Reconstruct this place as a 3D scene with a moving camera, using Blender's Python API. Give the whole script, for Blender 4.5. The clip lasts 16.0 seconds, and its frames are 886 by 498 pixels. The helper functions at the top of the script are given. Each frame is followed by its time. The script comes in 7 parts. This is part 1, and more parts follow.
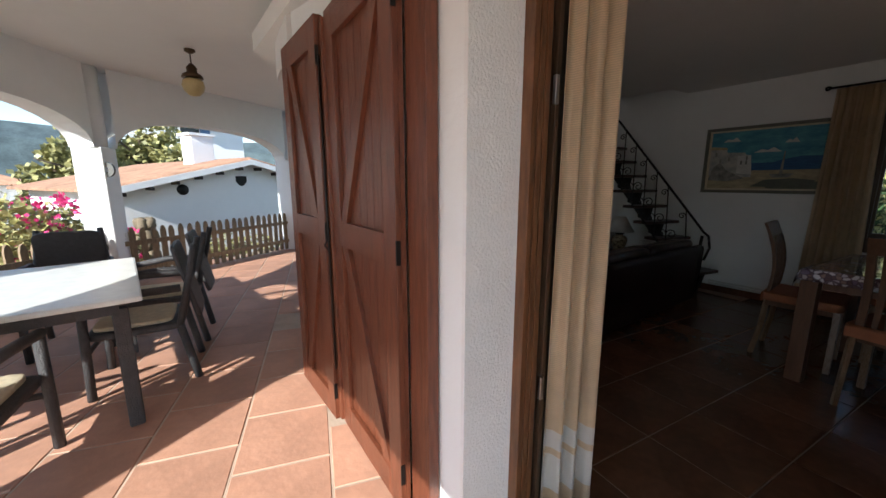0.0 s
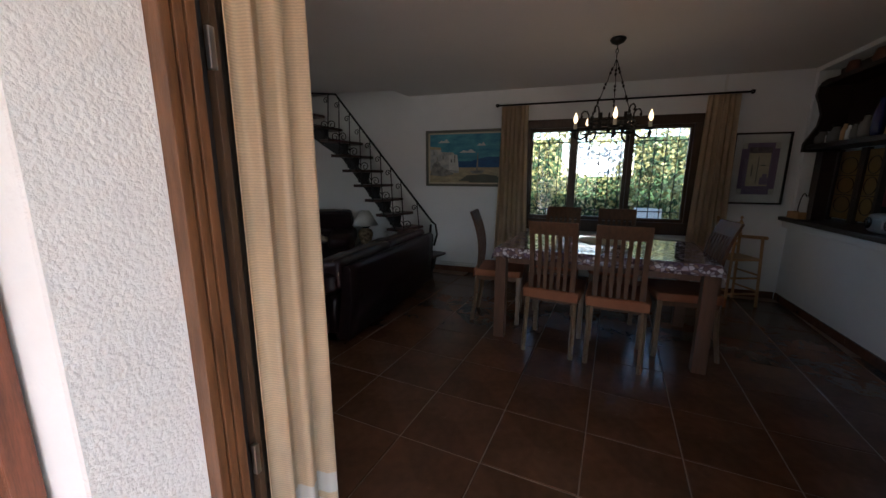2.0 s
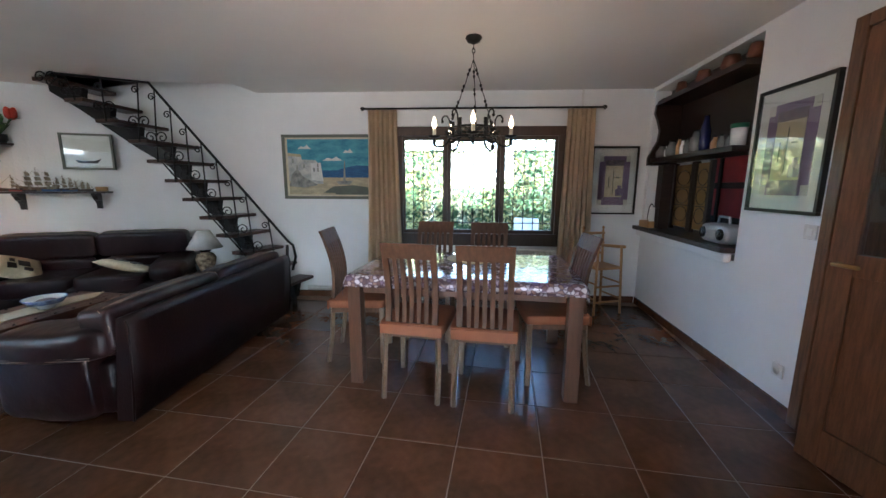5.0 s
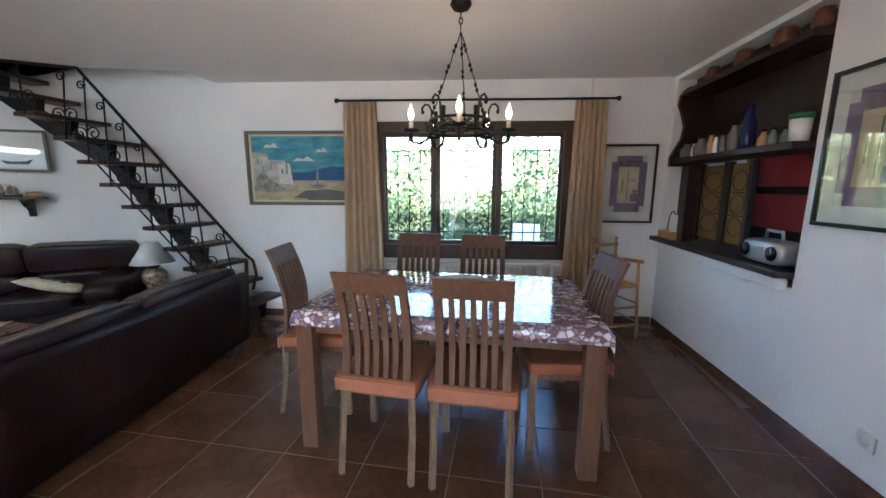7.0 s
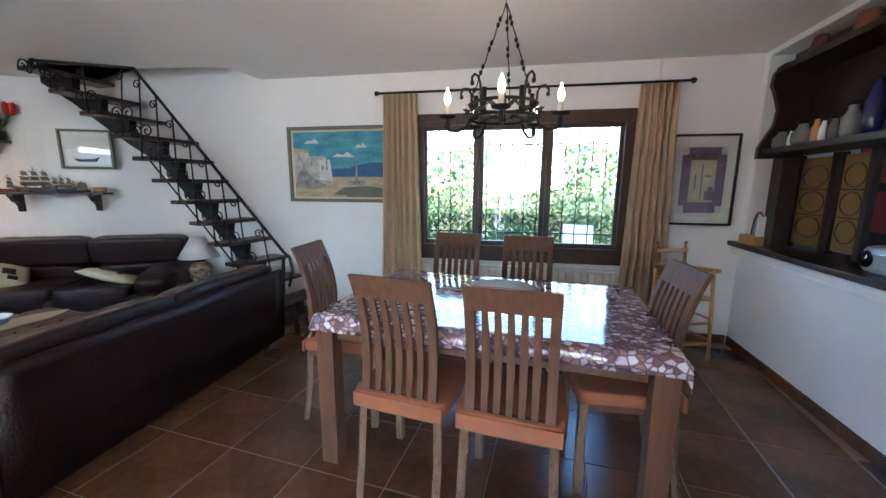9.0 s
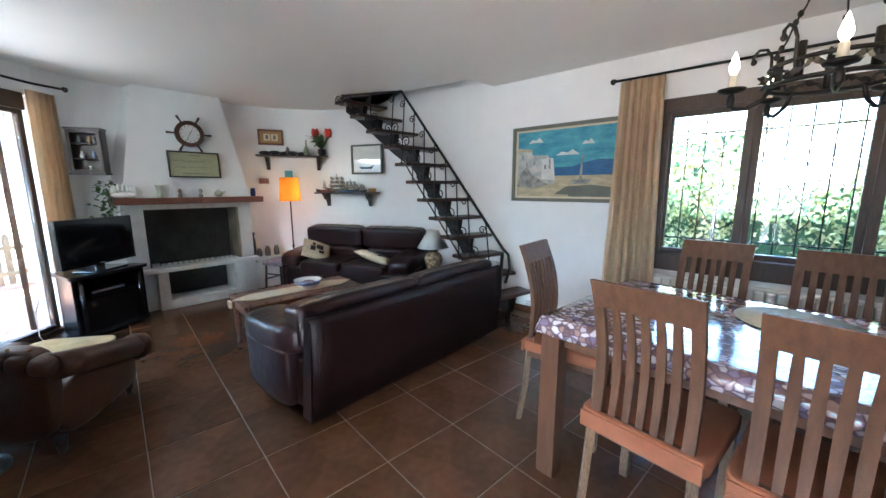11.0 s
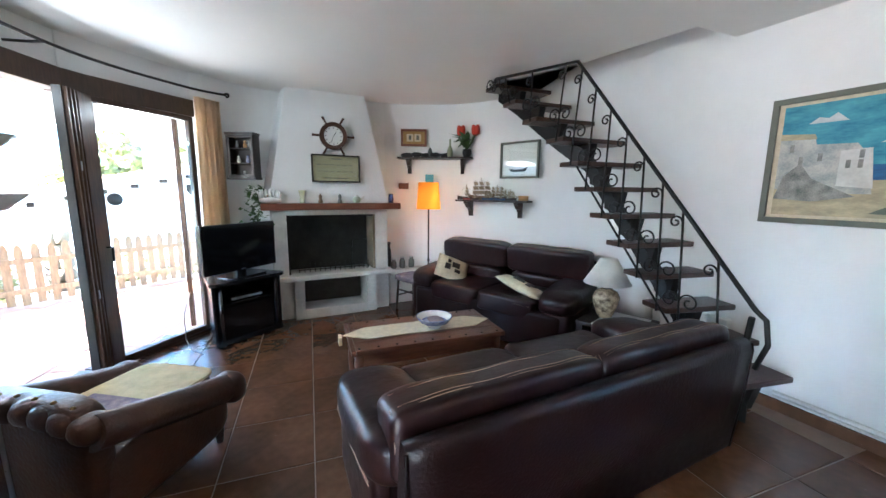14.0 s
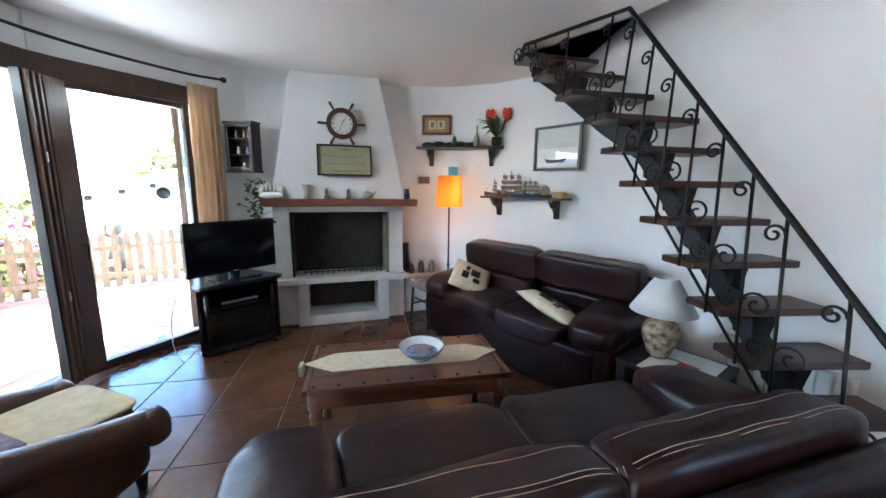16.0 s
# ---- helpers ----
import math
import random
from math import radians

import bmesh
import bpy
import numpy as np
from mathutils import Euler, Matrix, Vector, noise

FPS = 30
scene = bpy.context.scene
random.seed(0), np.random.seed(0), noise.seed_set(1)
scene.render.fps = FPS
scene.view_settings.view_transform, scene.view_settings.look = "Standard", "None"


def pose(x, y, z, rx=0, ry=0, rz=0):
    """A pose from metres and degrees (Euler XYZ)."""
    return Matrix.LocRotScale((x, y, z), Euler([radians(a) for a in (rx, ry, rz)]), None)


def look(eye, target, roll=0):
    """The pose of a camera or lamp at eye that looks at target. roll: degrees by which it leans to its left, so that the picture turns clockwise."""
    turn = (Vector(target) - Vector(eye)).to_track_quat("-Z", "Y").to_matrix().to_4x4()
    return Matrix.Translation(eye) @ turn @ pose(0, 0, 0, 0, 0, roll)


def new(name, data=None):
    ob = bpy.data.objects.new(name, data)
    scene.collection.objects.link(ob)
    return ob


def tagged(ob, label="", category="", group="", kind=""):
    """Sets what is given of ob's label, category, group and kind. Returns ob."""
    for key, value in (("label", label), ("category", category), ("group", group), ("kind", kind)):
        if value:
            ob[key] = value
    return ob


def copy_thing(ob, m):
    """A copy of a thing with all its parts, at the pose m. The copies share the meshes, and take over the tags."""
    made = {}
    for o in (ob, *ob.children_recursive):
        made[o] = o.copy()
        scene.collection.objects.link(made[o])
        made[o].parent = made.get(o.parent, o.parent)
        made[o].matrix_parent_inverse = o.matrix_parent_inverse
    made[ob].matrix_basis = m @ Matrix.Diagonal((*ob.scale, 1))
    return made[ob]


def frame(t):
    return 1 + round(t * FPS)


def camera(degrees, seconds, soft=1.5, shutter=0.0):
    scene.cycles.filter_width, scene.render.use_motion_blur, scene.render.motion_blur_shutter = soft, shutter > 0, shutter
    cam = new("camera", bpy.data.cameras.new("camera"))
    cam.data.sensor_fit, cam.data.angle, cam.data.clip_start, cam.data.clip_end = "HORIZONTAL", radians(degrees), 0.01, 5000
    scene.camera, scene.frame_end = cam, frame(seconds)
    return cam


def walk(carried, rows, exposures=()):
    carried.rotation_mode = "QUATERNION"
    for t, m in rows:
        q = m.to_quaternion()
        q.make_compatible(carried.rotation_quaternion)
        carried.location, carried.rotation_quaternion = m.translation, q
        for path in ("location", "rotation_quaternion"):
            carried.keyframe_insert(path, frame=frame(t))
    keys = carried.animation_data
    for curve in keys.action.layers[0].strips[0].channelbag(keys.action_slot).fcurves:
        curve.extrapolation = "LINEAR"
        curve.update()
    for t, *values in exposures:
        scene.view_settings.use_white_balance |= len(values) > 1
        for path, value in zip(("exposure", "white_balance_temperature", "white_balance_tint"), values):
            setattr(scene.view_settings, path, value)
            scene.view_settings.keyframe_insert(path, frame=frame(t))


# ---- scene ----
cam = camera(100.9, 16.0)
PATH = [
    (0, (0.504, 0.809, 1.307), (-1.109, 1.935, 0.949), -0.0),
    (0.5, (0.509, 0.914, 1.309), (-0.914, 2.271, 0.942), -0.0),
    (1, (0.486, 0.997, 1.314), (-0.691, 2.57, 0.94), -0.3),
    (1.5, (0.47, 1.074, 1.324), (-0.439, 2.812, 0.934), 0.2),
    (2, (0.457, 1.148, 1.324), (-0.164, 3.009, 0.933), 0.2),
    (2.5, (0.455, 1.207, 1.322), (0.083, 3.133, 0.935), 0.0),
    (3, (0.447, 1.247, 1.318), (0.284, 3.205, 0.942), 0.1),
    (3.5, (0.485, 1.305, 1.318), (0.392, 3.269, 0.952), 0.3),
    (4, (0.591, 1.432, 1.311), (0.48, 3.399, 0.968), 0.4),
    (6.5, (0.759, 2.168, 1.383), (0.648, 4.137, 1.05), 0.1),
    (7, (0.788, 2.308, 1.377), (0.679, 4.277, 1.043), 0.2),
    (7.5, (0.809, 2.434, 1.361), (0.69, 4.403, 1.032), 0.2),
    (8, (0.84, 2.524, 1.351), (0.705, 4.492, 1.023), 0.1),
    (8.2, (0.839, 2.54, 1.341), (0.682, 4.508, 1.017), 0.2),
    (10.3, (0.731, 2.552, 1.351), (-0.241, 4.264, 0.999), -0.4),
    (10.5, (0.708, 2.582, 1.33), (-0.373, 4.23, 0.989), -0.4),
    (11, (0.647, 2.574, 1.321), (-0.664, 4.049, 0.993), -0.1),
    (11.5, (0.595, 2.545, 1.329), (-0.89, 3.845, 1.004), 0.1),
    (12, (0.473, 2.605, 1.328), (-1.156, 3.72, 1.006), 0.3),
    (12.5, (0.299, 2.691, 1.342), (-1.382, 3.727, 1.026), 0.4),
    (13, (0.123, 2.849, 1.347), (-1.598, 3.818, 1.033), 0.5),
    (13.5, (-0.043, 2.999, 1.352), (-1.796, 3.909, 1.038), 0.5),
    (14, (-0.201, 3.133, 1.354), (-1.971, 4.013, 1.046), 0.6),
    (14.5, (-0.297, 3.275, 1.354), (-2.092, 4.101, 1.045), 0.5),
    (15, (-0.369, 3.433, 1.358), (-2.196, 4.184, 1.052), 0.6),
    (15.5, (-0.466, 3.555, 1.352), (-2.316, 4.245, 1.033), 0.8),
    (16, (-0.58, 3.693, 1.356), (-2.459, 4.292, 1.019), 0.8),
]
EXPOSURES = [(0.0, 1.02, 6100, 7), (1.0, 1.25, 6000, 7), (2.0, 1.88, 5950, 8), (3.0, 2.93, 5800, 7), (4.0, 3.62, 5550, 5), (6.5, 4.2, 5400, 4), (8.0, 4.35, 5350, 4), (10.5, 4.66, 5250, 2), (12.5, 4.95, 5250, 1), (16.0, 4.95, 5150, 3)]
walk(cam, [(t, look(eye, target, roll)) for t, eye, target, roll in PATH], EXPOSURES)
# ---- light ----
SUN_DIR = Vector((0.46, -0.755, 0.47)).normalized()
world = bpy.data.worlds.new("world")
scene.world = world
world.use_nodes = True
wn = world.node_tree
sky = wn.nodes.new("ShaderNodeTexSky")
sky.sky_type = "NISHITA"
sky.sun_disc = False
sky.dust_density, sky.ozone_density = 0.3, 1.5
sky.sun_elevation = math.asin(SUN_DIR.z)
sky.sun_rotation = math.atan2(SUN_DIR.x, SUN_DIR.y)
wn.nodes["Background"].inputs["Strength"].default_value = 0.15
wn.links.new(sky.outputs[0], wn.nodes["Background"].inputs["Color"])
sun = new("sun", bpy.data.lights.new("sun", "SUN"))
sun.data.energy, sun.data.angle, sun.data.color = 4.8, radians(0.5), (1, 0.95, 0.88)
sun.matrix_world = look(SUN_DIR * 20, (0, 0, 0))


def lamp(kind, at, energy, color, size=0.04, target=None, size_y=None, name="lamp"):
    ob = new(name, bpy.data.lights.new(name, kind))
    ob.data.energy, ob.data.color = energy, color
    if kind == "AREA":
        ob.data.shape, ob.data.size, ob.data.size_y = "RECTANGLE", size, size_y
        ob.matrix_world = look(at, target)
    else:
        ob.data.shadow_soft_size = size
        ob.location = at
    return ob


lamp("POINT", (-4.06, 4.86, 1.30), 0.065, (1.0, 0.68, 0.35), 0.03, name="floor_lamp_light")
for i in range(5):
    a = radians(-90 + i * 72)
    lamp("POINT", (0.76 + 0.285 * math.cos(a), 4.52 + 0.285 * math.sin(a), 1.785), 0.02, (1.0, 0.72, 0.42), 0.015, name="candle_light")

# added area lamps along the glazing's top, standing in for sky and terrace bounce
for p, q, w in (((-4.22, 2.60), (-3.74, 2.12), 0.6), ((-3.40, 1.97), (-2.40, 1.78), 1.0)):
    mid = Vector(((p[0] + q[0]) / 2, (p[1] + q[1]) / 2, 1.92))
    nrm = Vector((-(q[1] - p[1]), q[0] - p[0], 0)).normalized()
    lamp("AREA", mid, 0.42 * w, (1.0, 0.97, 0.92), w, mid + nrm, 0.13, name="terrace_fill_light")

# ---- helpers of this scene ----


def mat(name, col, rough=0.5, metal=0.0, var=0.12, scale=6.0, bump=0.0, bscale=60.0, col2=None, spec=0.5, emit=0.0, emitcol=None, rnd=0.0, stretch=None, coat=0.0, trans=0.0):
    m = bpy.data.materials.new(name)
    m.use_nodes = True
    nt = m.node_tree
    b = nt.nodes["Principled BSDF"]
    b.inputs["Roughness"].default_value, b.inputs["Metallic"].default_value = rough, metal
    b.inputs["Specular IOR Level"].default_value = spec
    b.inputs["Coat Weight"].default_value = coat
    b.inputs["Transmission Weight"].default_value = trans
    tc = nt.nodes.new("ShaderNodeTexCoord")
    mp = nt.nodes.new("ShaderNodeMapping")
    nt.links.new(tc.outputs["Object"], mp.inputs[0])
    if stretch:
        mp.inputs["Scale"].default_value = stretch
    n = nt.nodes.new("ShaderNodeTexNoise")
    n.inputs["Scale"].default_value, n.inputs["Detail"].default_value = scale, 5
    nt.links.new(mp.outputs[0], n.inputs["Vector"])
    n2 = nt.nodes.new("ShaderNodeTexNoise")
    n2.inputs["Scale"].default_value, n2.inputs["Detail"].default_value = scale * 7, 3
    nt.links.new(mp.outputs[0], n2.inputs["Vector"])
    add = nt.nodes.new("ShaderNodeMath")
    add.operation = "MULTIPLY_ADD"
    add.inputs[1].default_value = 0.45
    nt.links.new(n2.outputs[0], add.inputs[0])
    nt.links.new(n.outputs[0], add.inputs[2])
    ramp = nt.nodes.new("ShaderNodeValToRGB")
    nt.links.new(add.outputs[0], ramp.inputs[0])
    c2 = col2 or tuple(c * (1 - var) for c in col)
    c1 = tuple(min(1, c * (1 + var * 0.6)) for c in col)
    ramp.color_ramp.elements[0].position, ramp.color_ramp.elements[1].position = 0.5, 0.95
    ramp.color_ramp.elements[0].color = (*c2, 1)
    ramp.color_ramp.elements[1].color = (*c1, 1)
    out = ramp.outputs[0]
    if rnd:
        oi = nt.nodes.new("ShaderNodeObjectInfo")
        hs = nt.nodes.new("ShaderNodeHueSaturation")
        mr = nt.nodes.new("ShaderNodeMapRange")
        mr.inputs["To Min"].default_value, mr.inputs["To Max"].default_value = 1 - rnd, 1 + rnd
        nt.links.new(oi.outputs["Random"], mr.inputs[0])
        nt.links.new(mr.outputs[0], hs.inputs["Value"])
        nt.links.new(out, hs.inputs["Color"])
        out = hs.outputs[0]
    nt.links.new(out, b.inputs["Base Color"])
    rr = nt.nodes.new("ShaderNodeMapRange")
    rr.inputs["To Min"].default_value, rr.inputs["To Max"].default_value = max(0, rough * 0.8), min(1, rough * 1.2)
    nt.links.new(n2.outputs[0], rr.inputs[0])
    nt.links.new(rr.outputs[0], b.inputs["Roughness"])
    if bump:
        n3 = nt.nodes.new("ShaderNodeTexNoise")
        n3.inputs["Scale"].default_value, n3.inputs["Detail"].default_value = bscale, 4
        nt.links.new(mp.outputs[0], n3.inputs["Vector"])
        bp = nt.nodes.new("ShaderNodeBump")
        bp.inputs["Strength"].default_value, bp.inputs["Distance"].default_value = bump, 0.01
        nt.links.new(n3.outputs[0], bp.inputs["Height"])
        nt.links.new(bp.outputs[0], b.inputs["Normal"])
    if emit:
        b.inputs["Emission Color"].default_value = (*(emitcol or col), 1)
        b.inputs["Emission Strength"].default_value = emit
    return m


WHITE = mat("white_plaster", (0.80, 0.80, 0.79), 0.85, var=0.04, scale=1.2, bump=0.25, bscale=45)
ROUGHCAST = mat("rough_plaster", (0.78, 0.77, 0.76), 0.9, var=0.06, scale=3, bump=0.55, bscale=90)
CEIL = mat("ceiling_paint", (0.82, 0.81, 0.78), 0.85, var=0.03, scale=0.8, bump=0.12, bscale=30)
TILE = mat("brown_floor_tile", (0.108, 0.051, 0.027), 0.25, var=0.38, scale=3.0, bump=0.0, bscale=9, rnd=0.10, spec=0.4)
GROUT = mat("brown_grout", (0.23, 0.155, 0.11), 0.8, var=0.2, scale=8)
TERRA = mat("terracotta_tile", (0.50, 0.27, 0.18), 0.6, var=0.2, scale=2.5, bump=0.2, bscale=30, rnd=0.10)
TGROUT = mat("cream_grout", (0.55, 0.42, 0.32), 0.9, var=0.2, scale=6)
FRAMEW = mat("dark_frame_wood", (0.060, 0.033, 0.018), 0.4, var=0.35, scale=9, stretch=(9, 9, 1), bump=0.1)
DOORW = mat("brown_door_wood", (0.150, 0.064, 0.027), 0.38, var=0.4, scale=7, stretch=(9, 9, 1), bump=0.15)
SHUT = mat("varnished_shutter_wood", (0.15, 0.046, 0.022), 0.35, var=0.45, scale=6, stretch=(10, 10, 1), bump=0.2)
FRAMED = mat("brown_glazing_frame_wood", (0.095, 0.048, 0.025), 0.55, var=0.35, scale=9, stretch=(9, 9, 1), bump=0.1)
BLACKSTRIP = mat("black_strip", (0.010, 0.009, 0.009), 0.6)
TREADW = mat("red_brown_tread_wood", (0.060, 0.025, 0.016), 0.36, var=0.4, scale=7, stretch=(1, 8, 8), bump=0.15)
DARKW = mat("dark_stained_wood", (0.024, 0.011, 0.007), 0.38, var=0.4, scale=7, stretch=(1, 8, 8), bump=0.15)
TABLEW = mat("orange_brown_table_wood", (0.115, 0.052, 0.026), 0.4, var=0.3, scale=5, stretch=(8, 8, 1), bump=0.1)
CHAIRW = mat("beech_brown_chair_wood", (0.110, 0.054, 0.028), 0.62, spec=0.3, var=0.3, scale=6, stretch=(8, 8, 1), bump=0.1)
CHLEG = mat("pale_chair_leg_wood", (0.20, 0.125, 0.072), 0.28, var=0.2, scale=6, stretch=(8, 8, 1))
ORANGE = mat("orange_seat_cloth", (0.28, 0.098, 0.042), 0.85, var=0.15, scale=10, bump=0.3, bscale=200)
LEATHER = mat("dark_brown_leather", (0.013, 0.0052, 0.0052), 0.38, var=0.4, scale=4, bump=0.2, bscale=90, spec=0.22)
LEATHERC = mat("creased_brown_leather", (0.021, 0.0078, 0.0080), 0.35, var=0.5, scale=5, bump=0.42, bscale=13, spec=0.32)
LEATHER2 = mat("brown_armchair_leather", (0.082, 0.040, 0.026), 0.38, var=0.35, scale=4, bump=0.3, bscale=70)
THREAD = mat("cream_thread", (0.42, 0.31, 0.23), 0.8)
CREAM = mat("cream_cloth", (0.62, 0.54, 0.38), 0.9, var=0.15, scale=30, bump=0.4, bscale=250)
PAPER = mat("white_paper", (0.78, 0.78, 0.76), 0.7, var=0.03)
MARBLE = mat("grey_white_stone", (0.60, 0.58, 0.55), 0.5, var=0.15, scale=5, bump=0.1)
SOOTDARK = mat("soot_dark_brick", (0.030, 0.026, 0.023), 0.9, var=0.5, scale=6, bump=0.5)
MANTEL = mat("red_brown_mantel_wood", (0.16, 0.055, 0.028), 0.4, var=0.3, scale=6, stretch=(8, 1, 8))
IRON = mat("black_wrought_iron", (0.018, 0.016, 0.015), 0.45, metal=0.6, bump=0.15)
TVB = mat("black_glossy_plastic", (0.008, 0.008, 0.009), 0.15)
SCREEN = mat("tv_screen", (0.006, 0.007, 0.009), 0.08)
TVST = mat("black_tv_stand", (0.012, 0.013, 0.016), 0.25)
CHROME = mat("brushed_metal", (0.55, 0.55, 0.56), 0.3, metal=1.0, var=0.05)
SILVER = mat("silver_plastic", (0.42, 0.42, 0.44), 0.35, metal=0.5)
SHADEW = mat("white_lamp_shade", (0.72, 0.70, 0.66), 0.8, bump=0.1)
SHADEO = mat("orange_lit_shade", (0.85, 0.40, 0.05), 0.8, var=0.05)
so_t = SHADEO.node_tree
so_tr = so_t.nodes.new("ShaderNodeBsdfTranslucent")
so_tr.inputs["Color"].default_value = (0.90, 0.42, 0.04, 1)
so_mx = so_t.nodes.new("ShaderNodeMixShader")
so_mx.inputs[0].default_value = 0.7
so_t.links.new(so_t.nodes["Principled BSDF"].outputs[0], so_mx.inputs[1])
so_t.links.new(so_tr.outputs[0], so_mx.inputs[2])
so_t.links.new(so_mx.outputs[0], so_t.nodes["Material Output"].inputs["Surface"])
BULB = mat("lit_candle_bulb", (1.0, 0.85, 0.6), 0.3, emit=0.9, emitcol=(1.0, 0.72, 0.4))
CANDLE = mat("ivory_candle_sleeve", (0.75, 0.68, 0.52), 0.6)
BRASSD = mat("dark_bronze", (0.09, 0.055, 0.03), 0.4, metal=0.8)
GREEN = mat("plant_leaf", (0.060, 0.115, 0.030), 0.5, var=0.4, scale=12)
RED = mat("red_flower", (0.62, 0.055, 0.025), 0.5)
PINK = mat("magenta_blossom", (0.62, 0.03, 0.17), 0.6, var=0.25)
LEAFM = mat("hedge_leaf", (0.33, 0.31, 0.12), 0.5, var=0.5, scale=1.2, rnd=0.1)
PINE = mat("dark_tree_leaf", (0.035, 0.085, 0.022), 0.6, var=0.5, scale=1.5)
BARK = mat("bark", (0.12, 0.085, 0.06), 0.9, bump=0.8)
FENCEW = mat("weathered_fence_wood", (0.27, 0.19, 0.115), 0.8, var=0.35, scale=6, stretch=(6, 6, 1), bump=0.3, rnd=0.1)
RATTAN = mat("dark_woven_plastic", (0.052, 0.050, 0.052), 0.5, var=0.3, scale=30, bump=0.8, bscale=140)
TOPW = mat("pale_garden_tabletop", (0.66, 0.66, 0.62), 0.35, var=0.1, scale=15)
ROOFT = mat("clay_roof_tile", (0.44, 0.245, 0.15), 0.85, var=0.35, scale=3)
EARTH = mat("dry_ground", (0.22, 0.18, 0.12), 0.95, var=0.3, scale=0.5)
# aerial haze is mixed into the hill's blue-grey base colour
HILL = mat("hazy_wooded_hill", (0.085, 0.115, 0.12), 0.95, var=0.4, scale=0.05)
STONE = mat("rubble_stone", (0.20, 0.155, 0.10), 0.9, var=0.3, scale=5, bump=0.6)
SHUTB = mat("blue_shutter_paint", (0.10, 0.17, 0.30), 0.6)
REDK = mat("red_kitchen_panel", (0.55, 0.060, 0.065), 0.35)
AMBER = mat("amber_glass_panel", (0.23, 0.13, 0.030), 0.35)
PORC = mat("white_porcelain", (0.78, 0.77, 0.74), 0.15)
BLUEP = mat("blue_pattern_porcelain", (0.06, 0.10, 0.35), 0.2, col2=(0.45, 0.48, 0.55), scale=26)
BLUEG = mat("dark_blue_glass", (0.015, 0.02, 0.09), 0.1)
JARG = mat("dusty_jar_glass", (0.16, 0.16, 0.15), 0.12)
VASEM = mat("shell_filled_glass", (0.50, 0.38, 0.24), 0.12, col2=(0.025, 0.012, 0.008), scale=24)
GREYP = mat("grey_print_mount", (0.66, 0.65, 0.60), 0.6)
PURPLE = mat("mauve_print", (0.25, 0.18, 0.30), 0.6)
GOLD = mat("gilt_frame", (0.35, 0.22, 0.08), 0.4, metal=0.6)
GREYFR = mat("grey_green_frame", (0.14, 0.14, 0.11), 0.5)
SHIP = mat("model_ship_wood", (0.20, 0.14, 0.09), 0.7)
SAIL = mat("model_ship_sail", (0.50, 0.44, 0.35), 0.8)
WICK = mat("pale_turned_wood", (0.45, 0.25, 0.10), 0.5)
RAD = mat("white_radiator_enamel", (0.74, 0.73, 0.69), 0.4)
PATT = mat("patterned_fabric", (0.10, 0.08, 0.13), 0.9, col2=(0.30, 0.24, 0.24), scale=25)


def glass_mat():
    m = bpy.data.materials.new("clear_glass")
    m.use_nodes = True
    b = m.node_tree.nodes["Principled BSDF"]
    b.inputs["Roughness"].default_value, b.inputs["IOR"].default_value = 0.0, 1.45
    b.inputs["Transmission Weight"].default_value = 1.0
    b.inputs["Base Color"].default_value = (0.97, 0.98, 0.97, 1)
    return m


GLASS = glass_mat()


def box(bm, x0, x1, y0, y1, z0, z1, bev=0.0, m=None):
    r = bmesh.ops.create_cube(bm, size=1.0)
    vs = r["verts"]
    bmesh.ops.scale(bm, vec=(abs(x1 - x0), abs(y1 - y0), abs(z1 - z0)), verts=vs)
    bmesh.ops.translate(bm, vec=((x0 + x1) / 2, (y0 + y1) / 2, (z0 + z1) / 2), verts=vs)
    if m is not None:
        bmesh.ops.transform(bm, matrix=m, verts=vs)
    if bev:
        es = list({e for v in vs for e in v.link_edges})
        bmesh.ops.bevel(bm, geom=es, offset=bev, segments=2, affect="EDGES", profile=0.6)
    return bm


def lathe(bm, prof, seg=20, at=(0, 0, 0)):
    rings = []
    for r, z in prof:
        rings.append([bm.verts.new((at[0] + r * math.cos(2 * math.pi * i / seg), at[1] + r * math.sin(2 * math.pi * i / seg), at[2] + z)) for i in range(seg)])
    for a, b in zip(rings, rings[1:]):
        for i in range(seg):
            f = bm.faces.new((a[i], a[(i + 1) % seg], b[(i + 1) % seg], b[i]))
            f.smooth = True
    if prof[0][0] > 1e-4:
        bm.faces.new(list(reversed(rings[0])))
    if prof[-1][0] > 1e-4:
        bm.faces.new(rings[-1])
    return bm


def tube(bm, pts, r, seg=8, taper=None):
    pts = [Vector(p) for p in pts]
    prev, rings = None, []
    n = len(pts)
    up = Vector((0, 0, 1))
    for i, p in enumerate(pts):
        d = (pts[min(i + 1, n - 1)] - pts[max(i - 1, 0)]).normalized()
        if prev is None:
            a = d.cross(up) if abs(d.z) < 0.9 else d.cross(Vector((1, 0, 0)))
        else:
            a = prev - d * prev.dot(d)
        a.normalize()
        prev = a
        c = d.cross(a)
        rr = r if taper is None else r + (taper - r) * i / (n - 1)
        rings.append([bm.verts.new(p + (a * math.cos(2 * math.pi * k / seg) + c * math.sin(2 * math.pi * k / seg)) * rr) for k in range(seg)])
    for a, b in zip(rings, rings[1:]):
        for k in range(seg):
            f = bm.faces.new((a[k], a[(k + 1) % seg], b[(k + 1) % seg], b[k]))
            f.smooth = seg > 4
    bm.faces.new(list(reversed(rings[0])))
    bm.faces.new(rings[-1])
    return bm


